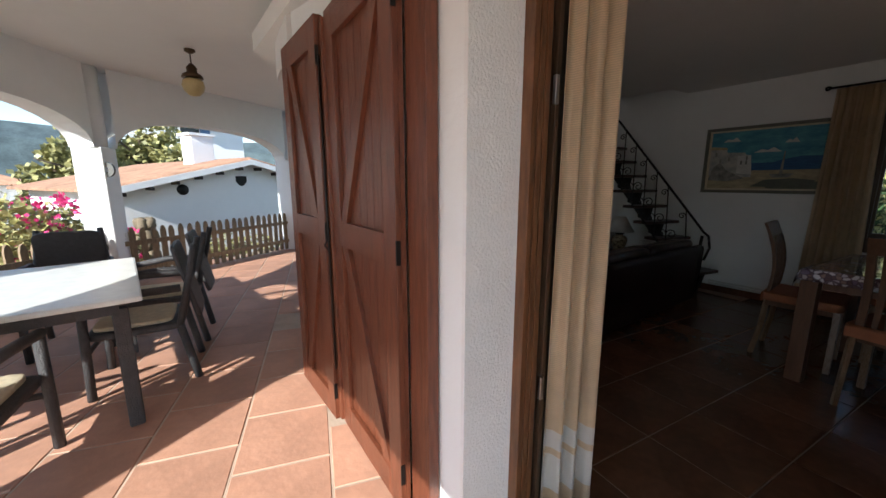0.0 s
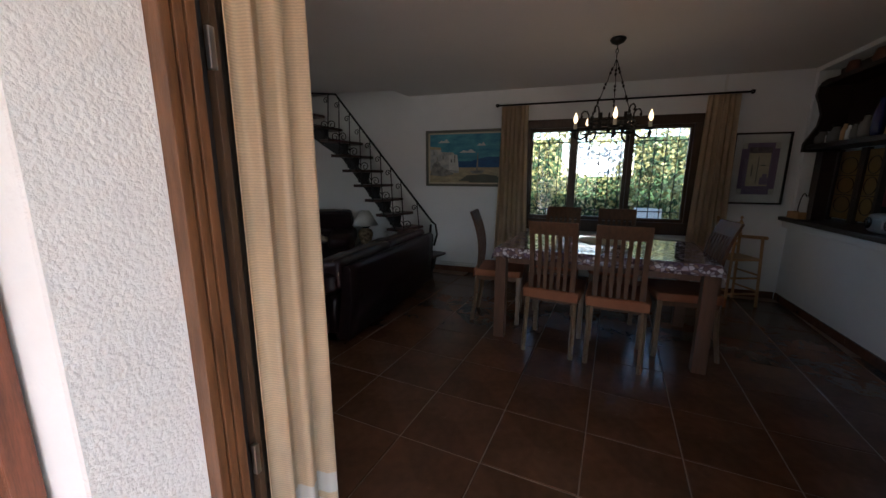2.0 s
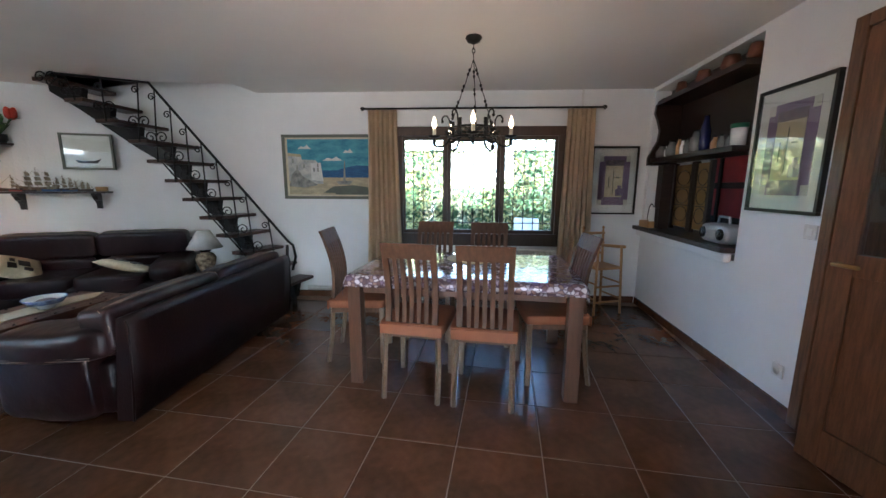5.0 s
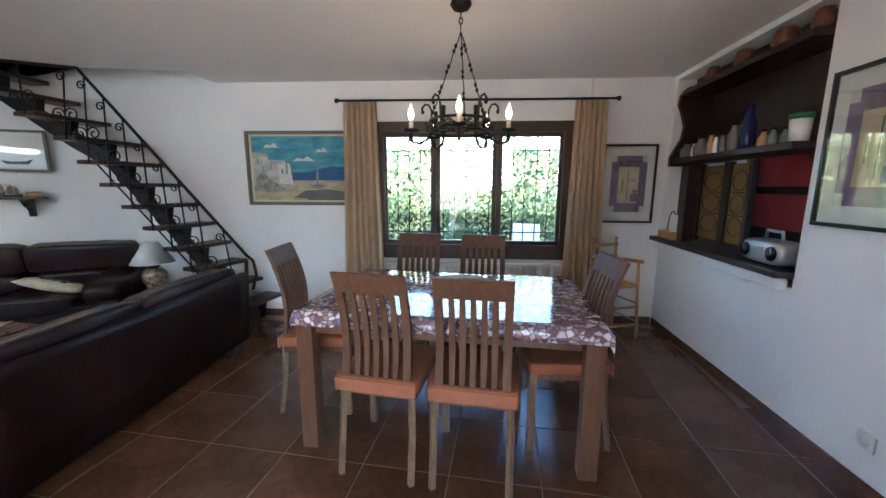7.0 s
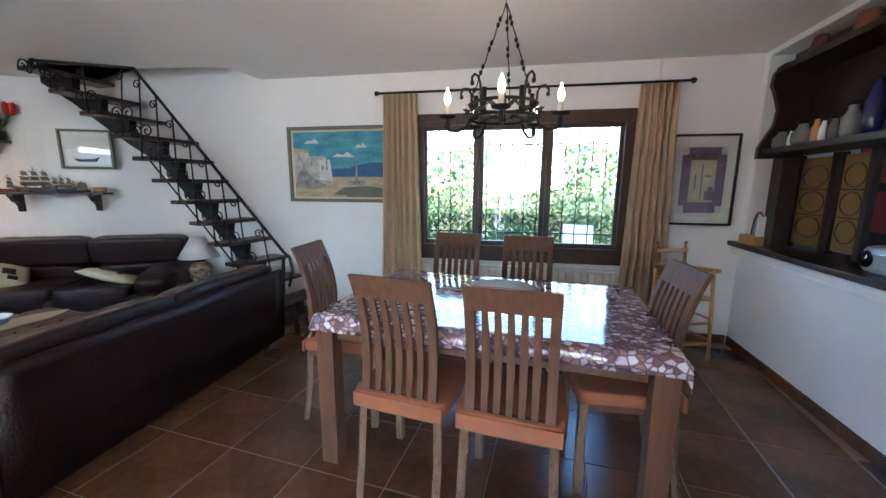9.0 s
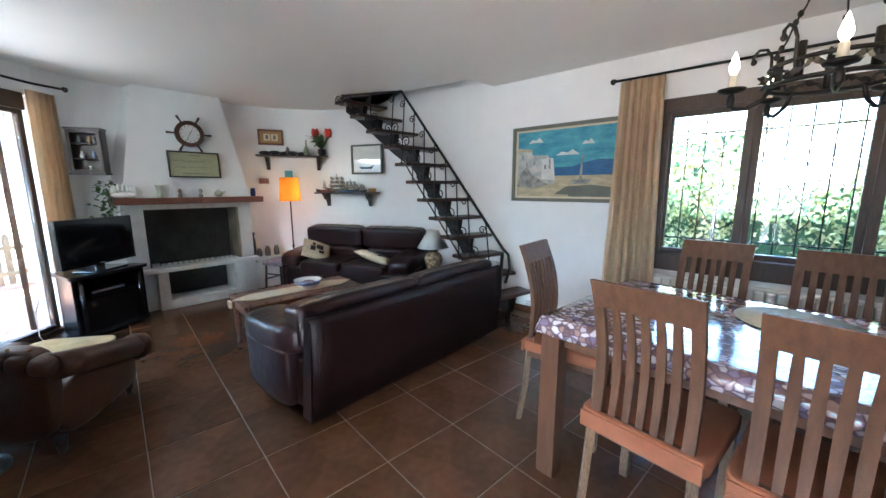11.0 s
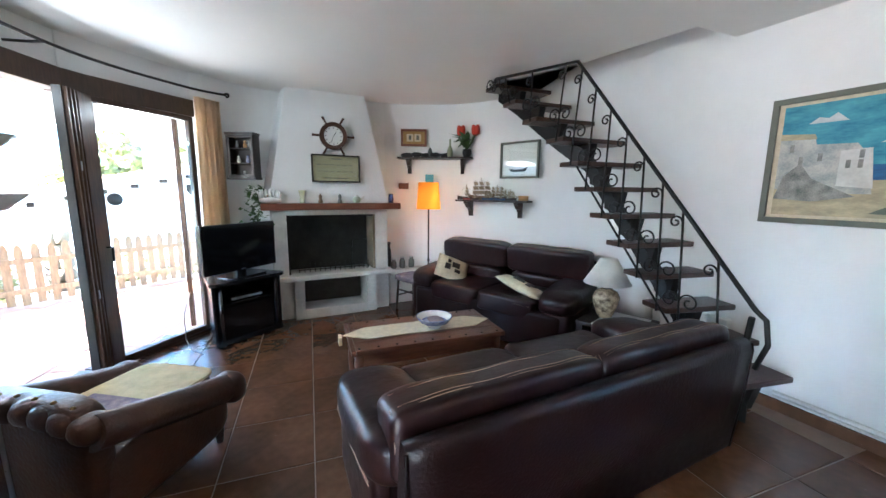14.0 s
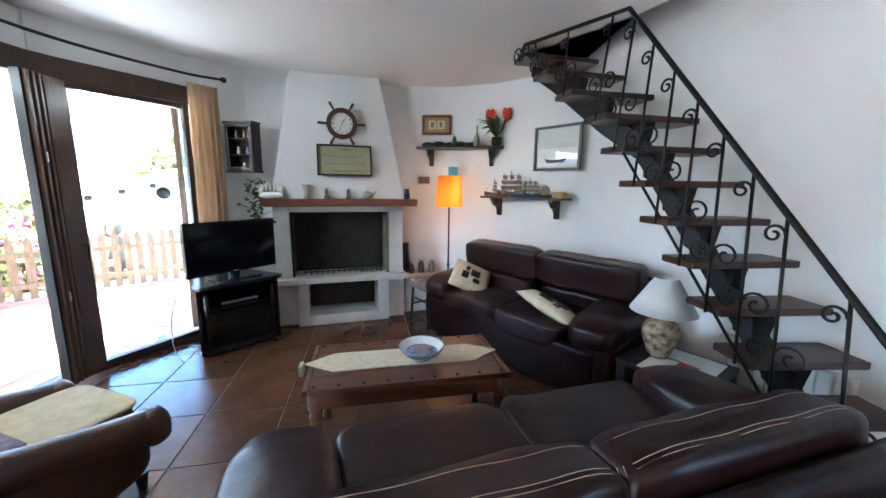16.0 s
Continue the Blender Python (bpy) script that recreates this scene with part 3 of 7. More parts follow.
# ---- fireplace ----
fp = thing("fireplace", "white plastered fireplace with a marble surround and a sooty open hearth", "fireplace", (0, 0, 0))
bm = B()
lo = [(-4.27, 3.20), (-4.27, 4.46), (-4.62, 4.55), (-4.62, 3.12)]
hi = [(-4.38, 3.42), (-4.36, 4.22), (-4.62, 4.26), (-4.62, 3.38)]
v0 = [bm.verts.new((x, y, 1.16)) for x, y in lo]
v1 = [bm.verts.new((x, y, H)) for x, y in hi]
bm.faces.new(v0)
bm.faces.new(list(reversed(v1)))
for i in range(4):
    bm.faces.new((v0[i], v0[(i + 1) % 4], v1[(i + 1) % 4], v1[i]))
part("hood", bm, WHITE, fp, "white plaster hood that narrows to the ceiling")
pbox("jamb", MARBLE, fp, -4.60, -4.24, 3.22, 3.36, 0.47, 1.155, bev=0.006)
pbox("jamb", MARBLE, fp, -4.60, -4.26, 4.29, 4.43, 0.47, 1.155, bev=0.006)
pbox("lintel", MARBLE, fp, -4.60, -4.245, 3.36, 4.29, 1.10, 1.155, bev=0.004)
pbox("hearth_slab", MARBLE, fp, -4.60, -4.17, 3.20, 4.46, 0.42, 0.47, bev=0.008)
pbox("firebox_back", SOOTDARK, fp, -4.60, -4.57, 3.36, 4.29, 0.47, 1.10)
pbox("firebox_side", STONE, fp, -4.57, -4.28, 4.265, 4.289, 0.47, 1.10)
pbox("firebox_side", SOOTDARK, fp, -4.57, -4.28, 3.361, 3.38, 0.47, 1.10)
pbox("firebox_top", SOOTDARK, fp, -4.57, -4.28, 3.38, 4.265, 1.08, 1.099)
# log store's rear block and back panel share the firebox's near-black material
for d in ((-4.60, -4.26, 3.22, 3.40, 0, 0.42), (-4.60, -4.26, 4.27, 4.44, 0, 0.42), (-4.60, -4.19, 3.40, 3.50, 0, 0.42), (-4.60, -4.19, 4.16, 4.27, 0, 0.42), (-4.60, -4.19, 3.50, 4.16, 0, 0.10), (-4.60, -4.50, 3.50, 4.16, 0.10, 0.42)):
    pbox("base_block", MARBLE if d[1] > -4.4 else SOOTDARK, fp, *d, bev=0.004)
pbox("log_store_back", SOOTDARK, fp, -4.49, -4.48, 3.5, 4.16, 0.13, 0.42)
ms = thing("mantel_shelf", "red-brown wooden mantel shelf on the fireplace", "mantel shelf", (0, 0, 0))
pbox("board", MANTEL, ms, -4.60, -4.16, 3.13, 4.56, 1.157, 1.225, bev=0.006)
gr = thing("fire_grate", "black iron fire grate with a standing guard rail", "fire grate", (-4.36, 3.85, 0.47))
for i in range(15):
    part("bar", tube(B(), [(0, -0.38 + i * 0.054, 0), (0, -0.38 + i * 0.054, 0.10)], 0.004, 5), IRON, gr)
part("rail", tube(B(), [(0, -0.39, 0.03), (0, 0.39, 0.03)], 0.005, 5), IRON, gr)
part("guard", tube(B(), [(0, 0.18, 0), (-0.02, 0.2, 0.34), (0, 0.36, 0.34), (0, 0.36, 0)], 0.005, 5), IRON, gr)
lg = thing("stone_ledge", "low white stone ledge beside the fireplace", "ledge", (0, 0, 0))
pbox("ledge", MARBLE, lg, -4.56, -4.30, 4.47, 4.93, 0.36, 0.42, bev=0.008)
pbox("support", WHITE, lg, -4.56, -4.34, 4.47, 4.9, 0, 0.359, bev=0.01)

# ---- stairs ----
st = thing("staircase", "open iron spine staircase with dark wooden treads and scrolled iron railing", "staircase", (0, 0, 0))
TR = []
for k in range(12):
    z = 0.28 + 0.187 * k
    if k == 0:
        Lp, Rp = (-1.28, 5.42), (-1.16, 5.97)
    elif k < 9:
        Lp, Rp = (-1.42 - 0.133 * (k - 0.5), 5.38 - 0.028 * k), (-1.16 - 0.150 * k, 5.90 - 0.004 * k)
    else:
        j = k - 8
        Lp, Rp = (-2.44 - 0.26 * j, 5.15 - 0.02 * j), (-2.36 - 0.27 * j, 5.80 - 0.01 * j)
    TR.append((Vector((*Lp, z)), Vector((*Rp, z))))
for a, b in TR:
    ax = (b - a).normalized()
    n = Vector((-ax.y, ax.x, 0))
    w0, w1 = -0.075, 0.135
    a, b = a + ax * 0.04, b - ax * 0.03
    P = [a + n * w0, b + n * w0, b + n * w1, a + n * w1]
    bm = B()
    prism(bm, [(p.x, p.y) for p in P], a.z - 0.034, a.z)
    bmesh.ops.bevel(bm, geom=list(bm.edges), offset=0.004, segments=1, affect="EDGES")
    part("tread", bm, TREADW, st)
# spine with tooth-shaped brackets
mids = [(a + b) / 2 for a, b in TR]
spine = [Vector((-1.22, 5.66, 0.0))] + [m - Vector((0, 0, 0.17)) for m in mids] + [mids[-1] + Vector((-0.25, -0.05, 0.0))]
bm = B()
rowsv = []
for i, c in enumerate(spine):
    d = spine[min(i + 1, len(spine) - 1)] - spine[max(i - 1, 0)]
    s_ = Vector((-d.y, d.x, 0)).normalized() * 0.03
    u = Vector((0, 0, 0.075))
    rowsv.append([bm.verts.new(v) for v in (c - s_ - u, c + s_ - u, c + s_ + u, c - s_ + u)])
for r0, r1_ in zip(rowsv, rowsv[1:]):
    for k in range(4):
        bm.faces.new((r0[k], r0[(k + 1) % 4], r1_[(k + 1) % 4], r1_[k]))
bm.faces.new(rowsv[0])
bm.faces.new(rowsv[-1])
part("spine", bm, IRON, st, "black painted steel spine beam")
for (a, b), m in zip(TR, mids):
    bm = B()
    ax = (b - a).normalized()
    n = Vector((-ax.y, ax.x, 0))
    s = ax * 0.03
    prof = [m + n * 0.11 - Vector((0, 0, 0.035)), m - n * 0.06 - Vector((0, 0, 0.035)), m - n * 0.02 - Vector((0, 0, 0.2)), m + n * 0.10 - Vector((0, 0, 0.16))]
    lo = [bm.verts.new(p - s) for p in prof]
    hi = [bm.verts.new(p + s) for p in prof]
    bm.faces.new(lo)
    bm.faces.new(list(reversed(hi)))
    for i in range(4):
        bm.faces.new((lo[i], hi[i], hi[(i + 1) % 4], lo[(i + 1) % 4]))
    part("bracket", bm, IRON, st)
RB, RT, RE = Vector((-1.09, 5.34, 0.78)), Vector((-2.33, 5.28, 2.31)), Vector((-3.05, 5.06, 2.34))
rail = [RB + Vector((0.03, 0.0, -0.30)), RB + Vector((0.07, 0, -0.16)), RB + Vector((0.05, 0, -0.04)), RB, RT, RE]
part("handrail", tube(B(), rail, 0.013, 8), IRON, st)
part("newel", tube(B(), [(-1.15, 5.37, 0.28), (-1.10, 5.34, 0.74)], 0.015, 6), IRON, st)
part("lower_rail", tube(B(), [RB + Vector((-0.18, 0.02, -0.52)), RT + Vector((0.03, 0.0, -0.73))], 0.007, 6), IRON, st)
dirv = (RT - RB).normalized()
for k in range(12):
    a = TR[k][0]
    f = (a.x - RB.x) / (RT.x - RB.x)
    top = RB + (RT - RB) * f if f < 1 else RT + (RE - RT) * min(1, (a.x - RT.x) / (RE.x - RT.x))
    if f < 0.03:
        continue
    foot = a + Vector((0.02, 0.015, -0.03))
    part("baluster", tube(B(), [foot, top], 0.0065, 6), IRON, st)
    mid = foot.lerp(top, 0.34)
    u = Vector((dirv.x, dirv.y, 0)).normalized()
    for c, r, s0, sg in ((mid + u * 0.056, 0.056, math.pi, -1), (mid - u * 0.056, 0.056, 0, 1), (top - Vector((0, 0, 0.075)) + u * 0.036, 0.038, math.pi, -1)):
        part("scroll", tube(B(), scroll(c, r, 1.3, s0, sg, u, n=26), 0.0055, 6), IRON, st)
# ---- things indoors ----


def sofa(label, at, rz, L, D, seats, hb=0.66, lift=0.0, lt=LEATHER):
    """A leather sofa; its front looks to +y, its middle is the origin; the back panel leans outwards."""
    s = thing("sofa", label, "sofa", at, rz)
    h, d = L / 2, D / 2
    yt, yb = -d + 0.075, -d + 0.115
    part("base", puff(B(), 0, 0.10, 0.225, L - 0.16, D - 0.24, 0.33, 0.14, 44, 16), lt, s)
    bm = B()
    prof = [(yb, 0.06), ((yb + yt) / 2 - 0.01, 0.36), (yt, hb - 0.05), (yt + 0.008, hb - 0.015), (yt + 0.03, hb), (yt + 0.06, hb - 0.005), (yb + 0.10, 0.06)]
    n = 14
    rows = [[bm.verts.new((-h + 0.06 + (L - 0.12) * i / n, y + 0.004 * noise.noise(Vector((i * 0.5, y * 6, z * 5))), z)) for y, z in prof] for i in range(n + 1)]
    for a, b in zip(rows, rows[1:]):
        for i in range(len(prof)):
            j = (i + 1) % len(prof)
            bm.faces.new((a[i], a[j], b[j], b[i])).smooth = i not in (5, 6)
    bm.faces.new(rows[0])
    bm.faces.new(list(reversed(rows[-1])))
    pan = part("back_panel", bm, lt, s)
    for sx in (-1, 1):
        pts = [Vector((sx * (h - 0.058), y - 0.002, z)) for y, z in prof[:4]]
        part("piping", tube(B(), pts, 0.006, 6), lt, pan)
    aw = 0.33
    for sx in (-1, 1):
        bm = B()
        puff(bm, sx * (h - aw / 2 + 0.02), 0.12, 0.27, aw - 0.06, D - 0.36, 0.44, 0.3, 36, 18, wrinkle=0.012)
        m = pose(sx * (h - aw / 2 + 0.015), 0.07, 0.485, -5, 0, 0)
        puff(bm, 0, 0, 0, aw, D - 0.22, 0.19, 0.5, 44, 20, m=m, wrinkle=0.014, seed=2)
        arm = part("arm", bm, LEATHERC, s)
        for dz in (0.0, 0.012):
            pts = [Vector((sx * (h + 0.012 - 0.02 * (k / 8 - 0.5) ** 2), -d + 0.24 + (D - 0.40) * k / 8, 0.455 - dz - 0.03 * k / 8)) for k in range(9)]
            part("stitching", tube(B(), pts, 0.0018, 4), THREAD, arm)
    w = (L - 2 * aw + 0.06) / seats
    for i in range(seats):
        x = (i + 0.5 - seats / 2) * w
        c = part("seat_cushion", puff(B(), x, 0.12, 0.39, w + 0.004, D - 0.26, 0.17, 0.22, 48, 20, wrinkle=0.014, seed=i), LEATHERC, s)
        for y, z in ((d - 0.045, 0.455), (d - 0.013, 0.425)):
            pts = [Vector((x + t * (w / 2 - 0.04), y - 0.010 * t ** 4, z + 0.004)) for t in [k / 6 - 1 for k in range(13)]]
            part("stitching", tube(B(), pts, 0.0018, 4), THREAD, c)
    wb = (L - 0.10) / seats
    for i in range(seats):
        x = (i + 0.5 - seats / 2) * wb
        m = pose(x, yt + 0.10, 0, -7, 0, 0)
        bm = B()
        puff(bm, 0, 0.06, 0.50, wb - 0.10, 0.17, 0.20, 0.36, 44, 18, m=m, wrinkle=0.014, seed=i + 5)
        puff(bm, 0, 0.015, hb - 0.01 + lift, wb + 0.004, 0.21, 0.25, 0.26, 52, 24, m=m, wrinkle=0.009, seed=i + 9)
        c = part("back_cushion", bm, LEATHERC, s)
        for y, dz in ((0.045, 0.0), (-0.050, 0.0), (-0.064, -0.004)):
            pts = [m @ Vector((t * (wb / 2 - 0.035), y + 0.015, lift + dz + hb + 0.1205 - 0.014 * abs(t) ** 8 + 0.003 * math.sin(t * 9 + i))) for t in [k / 10 - 1 for k in range(21)]]
            part("stitching", tube(B(), pts, 0.0014, 4), THREAD, c)
        for sx in (-1, 1):
            pts = [m @ Vector((sx * (wb / 2 - 0.010), y, z)) for y, z in ((-0.03, hb + lift + 0.10), (-0.06, hb + lift + 0.06), (-0.07, hb + lift), (-0.06, hb + lift - 0.05))]
            part("stitching", tube(B(), pts, 0.0018, 4), THREAD, c)
    for sx in (-1, 1):
        for sy in (-1, 1):
            part("foot", lathe(B(), [(0.02, 0), (0.028, 0.08)], 10, (sx * (h - 0.16), sy * (d - 0.20) + 0.08, 0)), DARKW, s)
    return s


sofa("dark brown leather sofa with contrast stitching, back to the dining table", (-1.43, 4.35, 0), 90, 1.92, 0.92, 2, 0.655, -0.065)
sofa("dark brown leather two-seat sofa against the round wall", (-3.14, 5.24, 0), 204, 1.74, 0.92, 2, 0.735)


def scatter_cushion(label, at, rx, ry, rz, sx, sy, mt):
    c = thing("cushion", label, "cushion", (0, 0, 0))
    c.matrix_world = pose(*at, rx, ry, rz)
    bm = B()
    n = 12
    for s in (1, -1):
        g = [[bm.verts.new(((i / n - 0.5) * sx, (j / n - 0.5) * sy, s * 0.05 * (max(0, (1 - (2 * i / n - 1) ** 2) * (1 - (2 * j / n - 1) ** 2))) ** 0.45)) for j in range(n + 1)] for i in range(n + 1)]
        for i in range(n):
            for j in range(n):
                bm.faces.new((g[i][j], g[i + 1][j], g[i + 1][j + 1], g[i][j + 1])).smooth = True
    bmesh.ops.remove_doubles(bm, verts=bm.verts, dist=0.0006)
    part("cover", bm, mt, c)
    for x0, x1, y0, y1 in ((-0.26, -0.08, -0.20, 0.02), (-0.04, 0.20, -0.06, 0.16), (-0.20, -0.10, 0.08, 0.22), (0.06, 0.24, -0.24, -0.12)):
        pbox("print", DARKW, c, sx * x0, sx * x1, sy * y0, sy * y1, 0.030, 0.0525)
    return c


scatter_cushion("cream cushion with a dark print leaning on the sofa arm", (-3.54, 4.90, 0.555), 32, 22, 66, 0.34, 0.34, CREAM)
scatter_cushion("cream cushion with a dark print lying on the sofa seat", (-2.72, 5.17, 0.53), 8, -16, 200, 0.46, 0.22, CREAM)

# armchair
ac = thing("armchair", "tan-brown leather armchair with rolled arms and a cloth on its seat", "armchair", (-2.28, 2.49, 0), 54)
ac.scale = (0.92, 0.92, 0.96)
part("base", puff(B(), 0, 0.0, 0.20, 0.56, 0.62, 0.25, 0.35), LEATHER2, ac)
part("seat_cushion", puff(B(), 0, 0.06, 0.31, 0.50, 0.62, 0.16, 0.35), LEATHER2, ac)
for sx in (-1, 1):
    bm = B()
    puff(bm, sx * 0.30, 0.0, 0.23, 0.11, 0.66, 0.30, 0.5)
    pts = [(sx * 0.33, -0.36, 0.50), (sx * 0.34, -0.20, 0.46), (sx * 0.34, 0.05, 0.39), (sx * 0.345, 0.25, 0.345), (sx * 0.35, 0.33, 0.33), (sx * 0.35, 0.36, 0.325)]
    tube(bm, pts, 0.070, 18, 0.075)
    puff(bm, sx * 0.35, 0.33, 0.325, 0.17, 0.12, 0.17, 0.7, 18, 10)
    part("arm", bm, LEATHER2, ac)
bm = B()
puff(bm, 0, -0.33, 0.36, 0.66, 0.15, 0.50, 0.4)
b = part("back", bm, LEATHER2, ac)
for i in range(8):
    x = -0.315 + i * 0.09
    m = pose(x, -0.350, 0.560 - 0.45 * x * x, 0, x * 38, 0)
    part("channel", puff(B(), 0, 0.0, 0, 0.125, 0.14, 0.105, 0.8, 18, 12, m=m), LEATHER2, b)
for i in range(7):
    x = -0.27 + i * 0.09
    part("button", lathe(B(), [(0.0, 0.01), (0.009, 0.006), (0.010, 0)], 8, (x, -0.37, 0.622 - 0.30 * x * x)), GOLD, b, "small brass button")
for sx in (-1, 1):
    for sy in (-1, 1):
        part("foot", lathe(B(), [(0.018, 0), (0.03, 0.09)], 10, (sx * 0.28, sy * 0.30, 0)), DARKW, ac)
thr = thing("seat_throw", "yellow-beige woven cloth spread on the armchair seat", "throw", (-2.28, 2.49, 0), 54)
thr.scale = (0.92, 0.92, 0.96)
part("cloth", puff(B(), 0, 0.07, 0.394, 0.49, 0.62, 0.022, 0.3), mat("olive_yellow_woven_cloth", (0.54, 0.46, 0.26), 0.9, var=0.2, scale=14, bump=0.5, bscale=160), thr)
bm = B()
box(bm, -0.15, 0.15, -0.22, 0.0, 0.408, 0.416)
part("folded_cloth", bm, PATT, thr, "grey patterned folded cloth")

# coffee table
ct = thing("coffee_table", "red-brown wooden coffee table with turned legs and iron studs", "coffee table", (-2.41, 4.08, 0), -6)
ct.scale = (1.0, 0.95, 1.0)
CTW = mat("red_brown_table_wood", (0.125, 0.047, 0.025), 0.33, var=0.4, scale=5, stretch=(8, 1, 8), bump=0.12)
for i in range(4):
    pbox("top_plank", CTW, ct, -0.25 + i * 0.125, -0.127 + i * 0.125, -0.50, 0.50, 0.405, 0.435, bev=0.004)
for y in (-0.53, 0.503):
    pbox("end_board", CTW, ct, -0.25, 0.248, y, y + 0.027, 0.405, 0.435, bev=0.004)
for d in ((-0.23, 0.23, -0.50, -0.48), (-0.23, 0.23, 0.48, 0.50), (-0.23, -0.21, -0.48, 0.48), (0.21, 0.23, -0.48, 0.48)):
    pbox("apron", CTW, ct, *d, 0.325, 0.404, bev=0.003)
legp = [(0.022, 0), (0.026, 0.03), (0.018, 0.06), (0.024, 0.10), (0.030, 0.20), (0.024, 0.26), (0.032, 0.28), (0.022, 0.30), (0.033, 0.32), (0.033, 0.404)]
for sx in (-1, 1):
    for sy in (-1, 1):
        part("leg", lathe(B(), legp, 14, (sx * 0.208, sy * 0.478, 0)), CTW, ct)
for sx in (-1, 1):
    for j in range(9):
        part("stud", lathe(B(), [(0.009, 0), (0.007, 0.005), (0, 0.007)], 8, (sx * 0.22, -0.48 + j * 0.12, 0.435)), IRON, ct)
rn = thing("table_runner", "cream crocheted table runner along the coffee table", "table runner", (-2.42, 4.08, 0.436), -6)
bm = B()
prism(bm, [(-0.10, -0.38), (0, -0.53), (0.10, -0.38), (0.10, 0.36), (0, 0.51), (-0.10, 0.36)], 0, 0.005)
box(bm, -0.03, 0.03, -0.555, -0.535, -0.05, 0.004)
part("cloth", bm, CREAM, rn)
bw = thing("bowl", "large white porcelain bowl with a blue pattern on the coffee table", "bowl", (-2.37, 4.15, 0.442))
part("body", lathe(B(), [(0.045, 0), (0.05, 0.012), (0.085, 0.035), (0.113, 0.075), (0.119, 0.078), (0.110, 0.07), (0.075, 0.035), (0.0, 0.022)], 28), PORC, bw)
part("rim_band", lathe(B(), [(0.094, 0.045), (0.118, 0.0785), (0.122, 0.079), (0.123, 0.074), (0.097, 0.040)], 28), BLUEP, bw, "blue patterned band")
part("contents", puff(B(), 0, 0, 0.050, 0.14, 0.11, 0.04, 0.9, wrinkle=0.03), PATT, bw)

# side table with its lamp
sd = thing("side_table", "dark wooden side table between the two sofas", "side table", (-2.03, 5.56, 0), 20)
pbox("top", DARKW, sd, -0.24, 0.24, -0.22, 0.22, 0.355, 0.385, bev=0.005)
for sx in (-1, 1):
    for sy in (-1, 1):
        pbox("leg", DARKW, sd, sx * 0.21 - 0.025, sx * 0.21 + 0.025, sy * 0.19 - 0.025, sy * 0.19 + 0.025, 0, 0.354, bev=0.004)
doi = thing("table_runner", "white cloth with a red print under the table lamp", "table runner", (-2.03, 5.54, 0.387), 20)
pbox("cloth", PAPER, doi, -0.11, 0.20, -0.21, 0.20, 0, 0.004)
pbox("print", RED, doi, 0.02, 0.12, -0.04, 0.03, 0.004, 0.006)
tlp = thing("table_lamp", "table lamp with a white cone shade and a shell-filled glass base", "table lamp", (-2.12, 5.52, 0.392))
part("base", lathe(B(), [(0.05, 0), (0.065, 0.03), (0.095, 0.12), (0.10, 0.17), (0.08, 0.21), (0.045, 0.225), (0.04, 0.24)], 24), VASEM, tlp)
part("collar", lathe(B(), [(0.045, 0.235), (0.06, 0.245), (0.045, 0.26), (0.012, 0.262), (0.012, 0.32)], 20), IRON, tlp)
part("shade", lathe(B(), [(0.175, 0.275), (0.06, 0.47), (0.055, 0.47), (0.17, 0.277)], 32), SHADEW, tlp)
part("cord", tube(B(), [(0.05, 0, 0.01), (0.10, 0.05, 0.004), (0.16, 0.02, 0.004), (0.24, 0.06, 0.004)], 0.003, 5), TVB, tlp)
rad2 = thing("radiator", "low white panel radiator behind the stair foot", "radiator", (-1.75, 5.93, 0), 0)
for i in range(9):
    pbox("rib", RAD, rad2, -0.3 + i * 0.066, -0.24 + i * 0.066, -0.03, 0.03, 0.12, 0.52, bev=0.01)
pipe = thing("pipe_cover", "white heating pipe along the skirting by the stair", "pipe", (0, 0, 0))
for z in (0.095, 0.125):
    part("pipe", tube(B(), [(-1.2, 5.985, z), (-0.1, 5.985, z)], 0.009, 8), RAD, pipe)

# dining table
dt = thing("dining_table", "orange-brown wooden dining table with broad square legs", "dining table", (0.74, 4.43, 0), -6)
for sx in (-1, 1):
    for sy in (-1, 1):
        pbox("leg", TABLEW, dt, sx * 0.705 - 0.043, sx * 0.705 + 0.043, sy * 0.445 - 0.040, sy * 0.445 + 0.040, 0, 0.735, bev=0.003)
pbox("tabletop", TABLEW, dt, -0.755, 0.755, -0.49, 0.49, 0.736, 0.756, bev=0.003)
for d in ((-0.645, 0.645, -0.47, -0.445), (-0.645, 0.645, 0.445, 0.47), (-0.74, -0.715, -0.39, 0.39), (0.715, 0.74, -0.39, 0.39)):
    pbox("apron", TABLEW, dt, *d, 0.645, 0.735, bev=0.002)


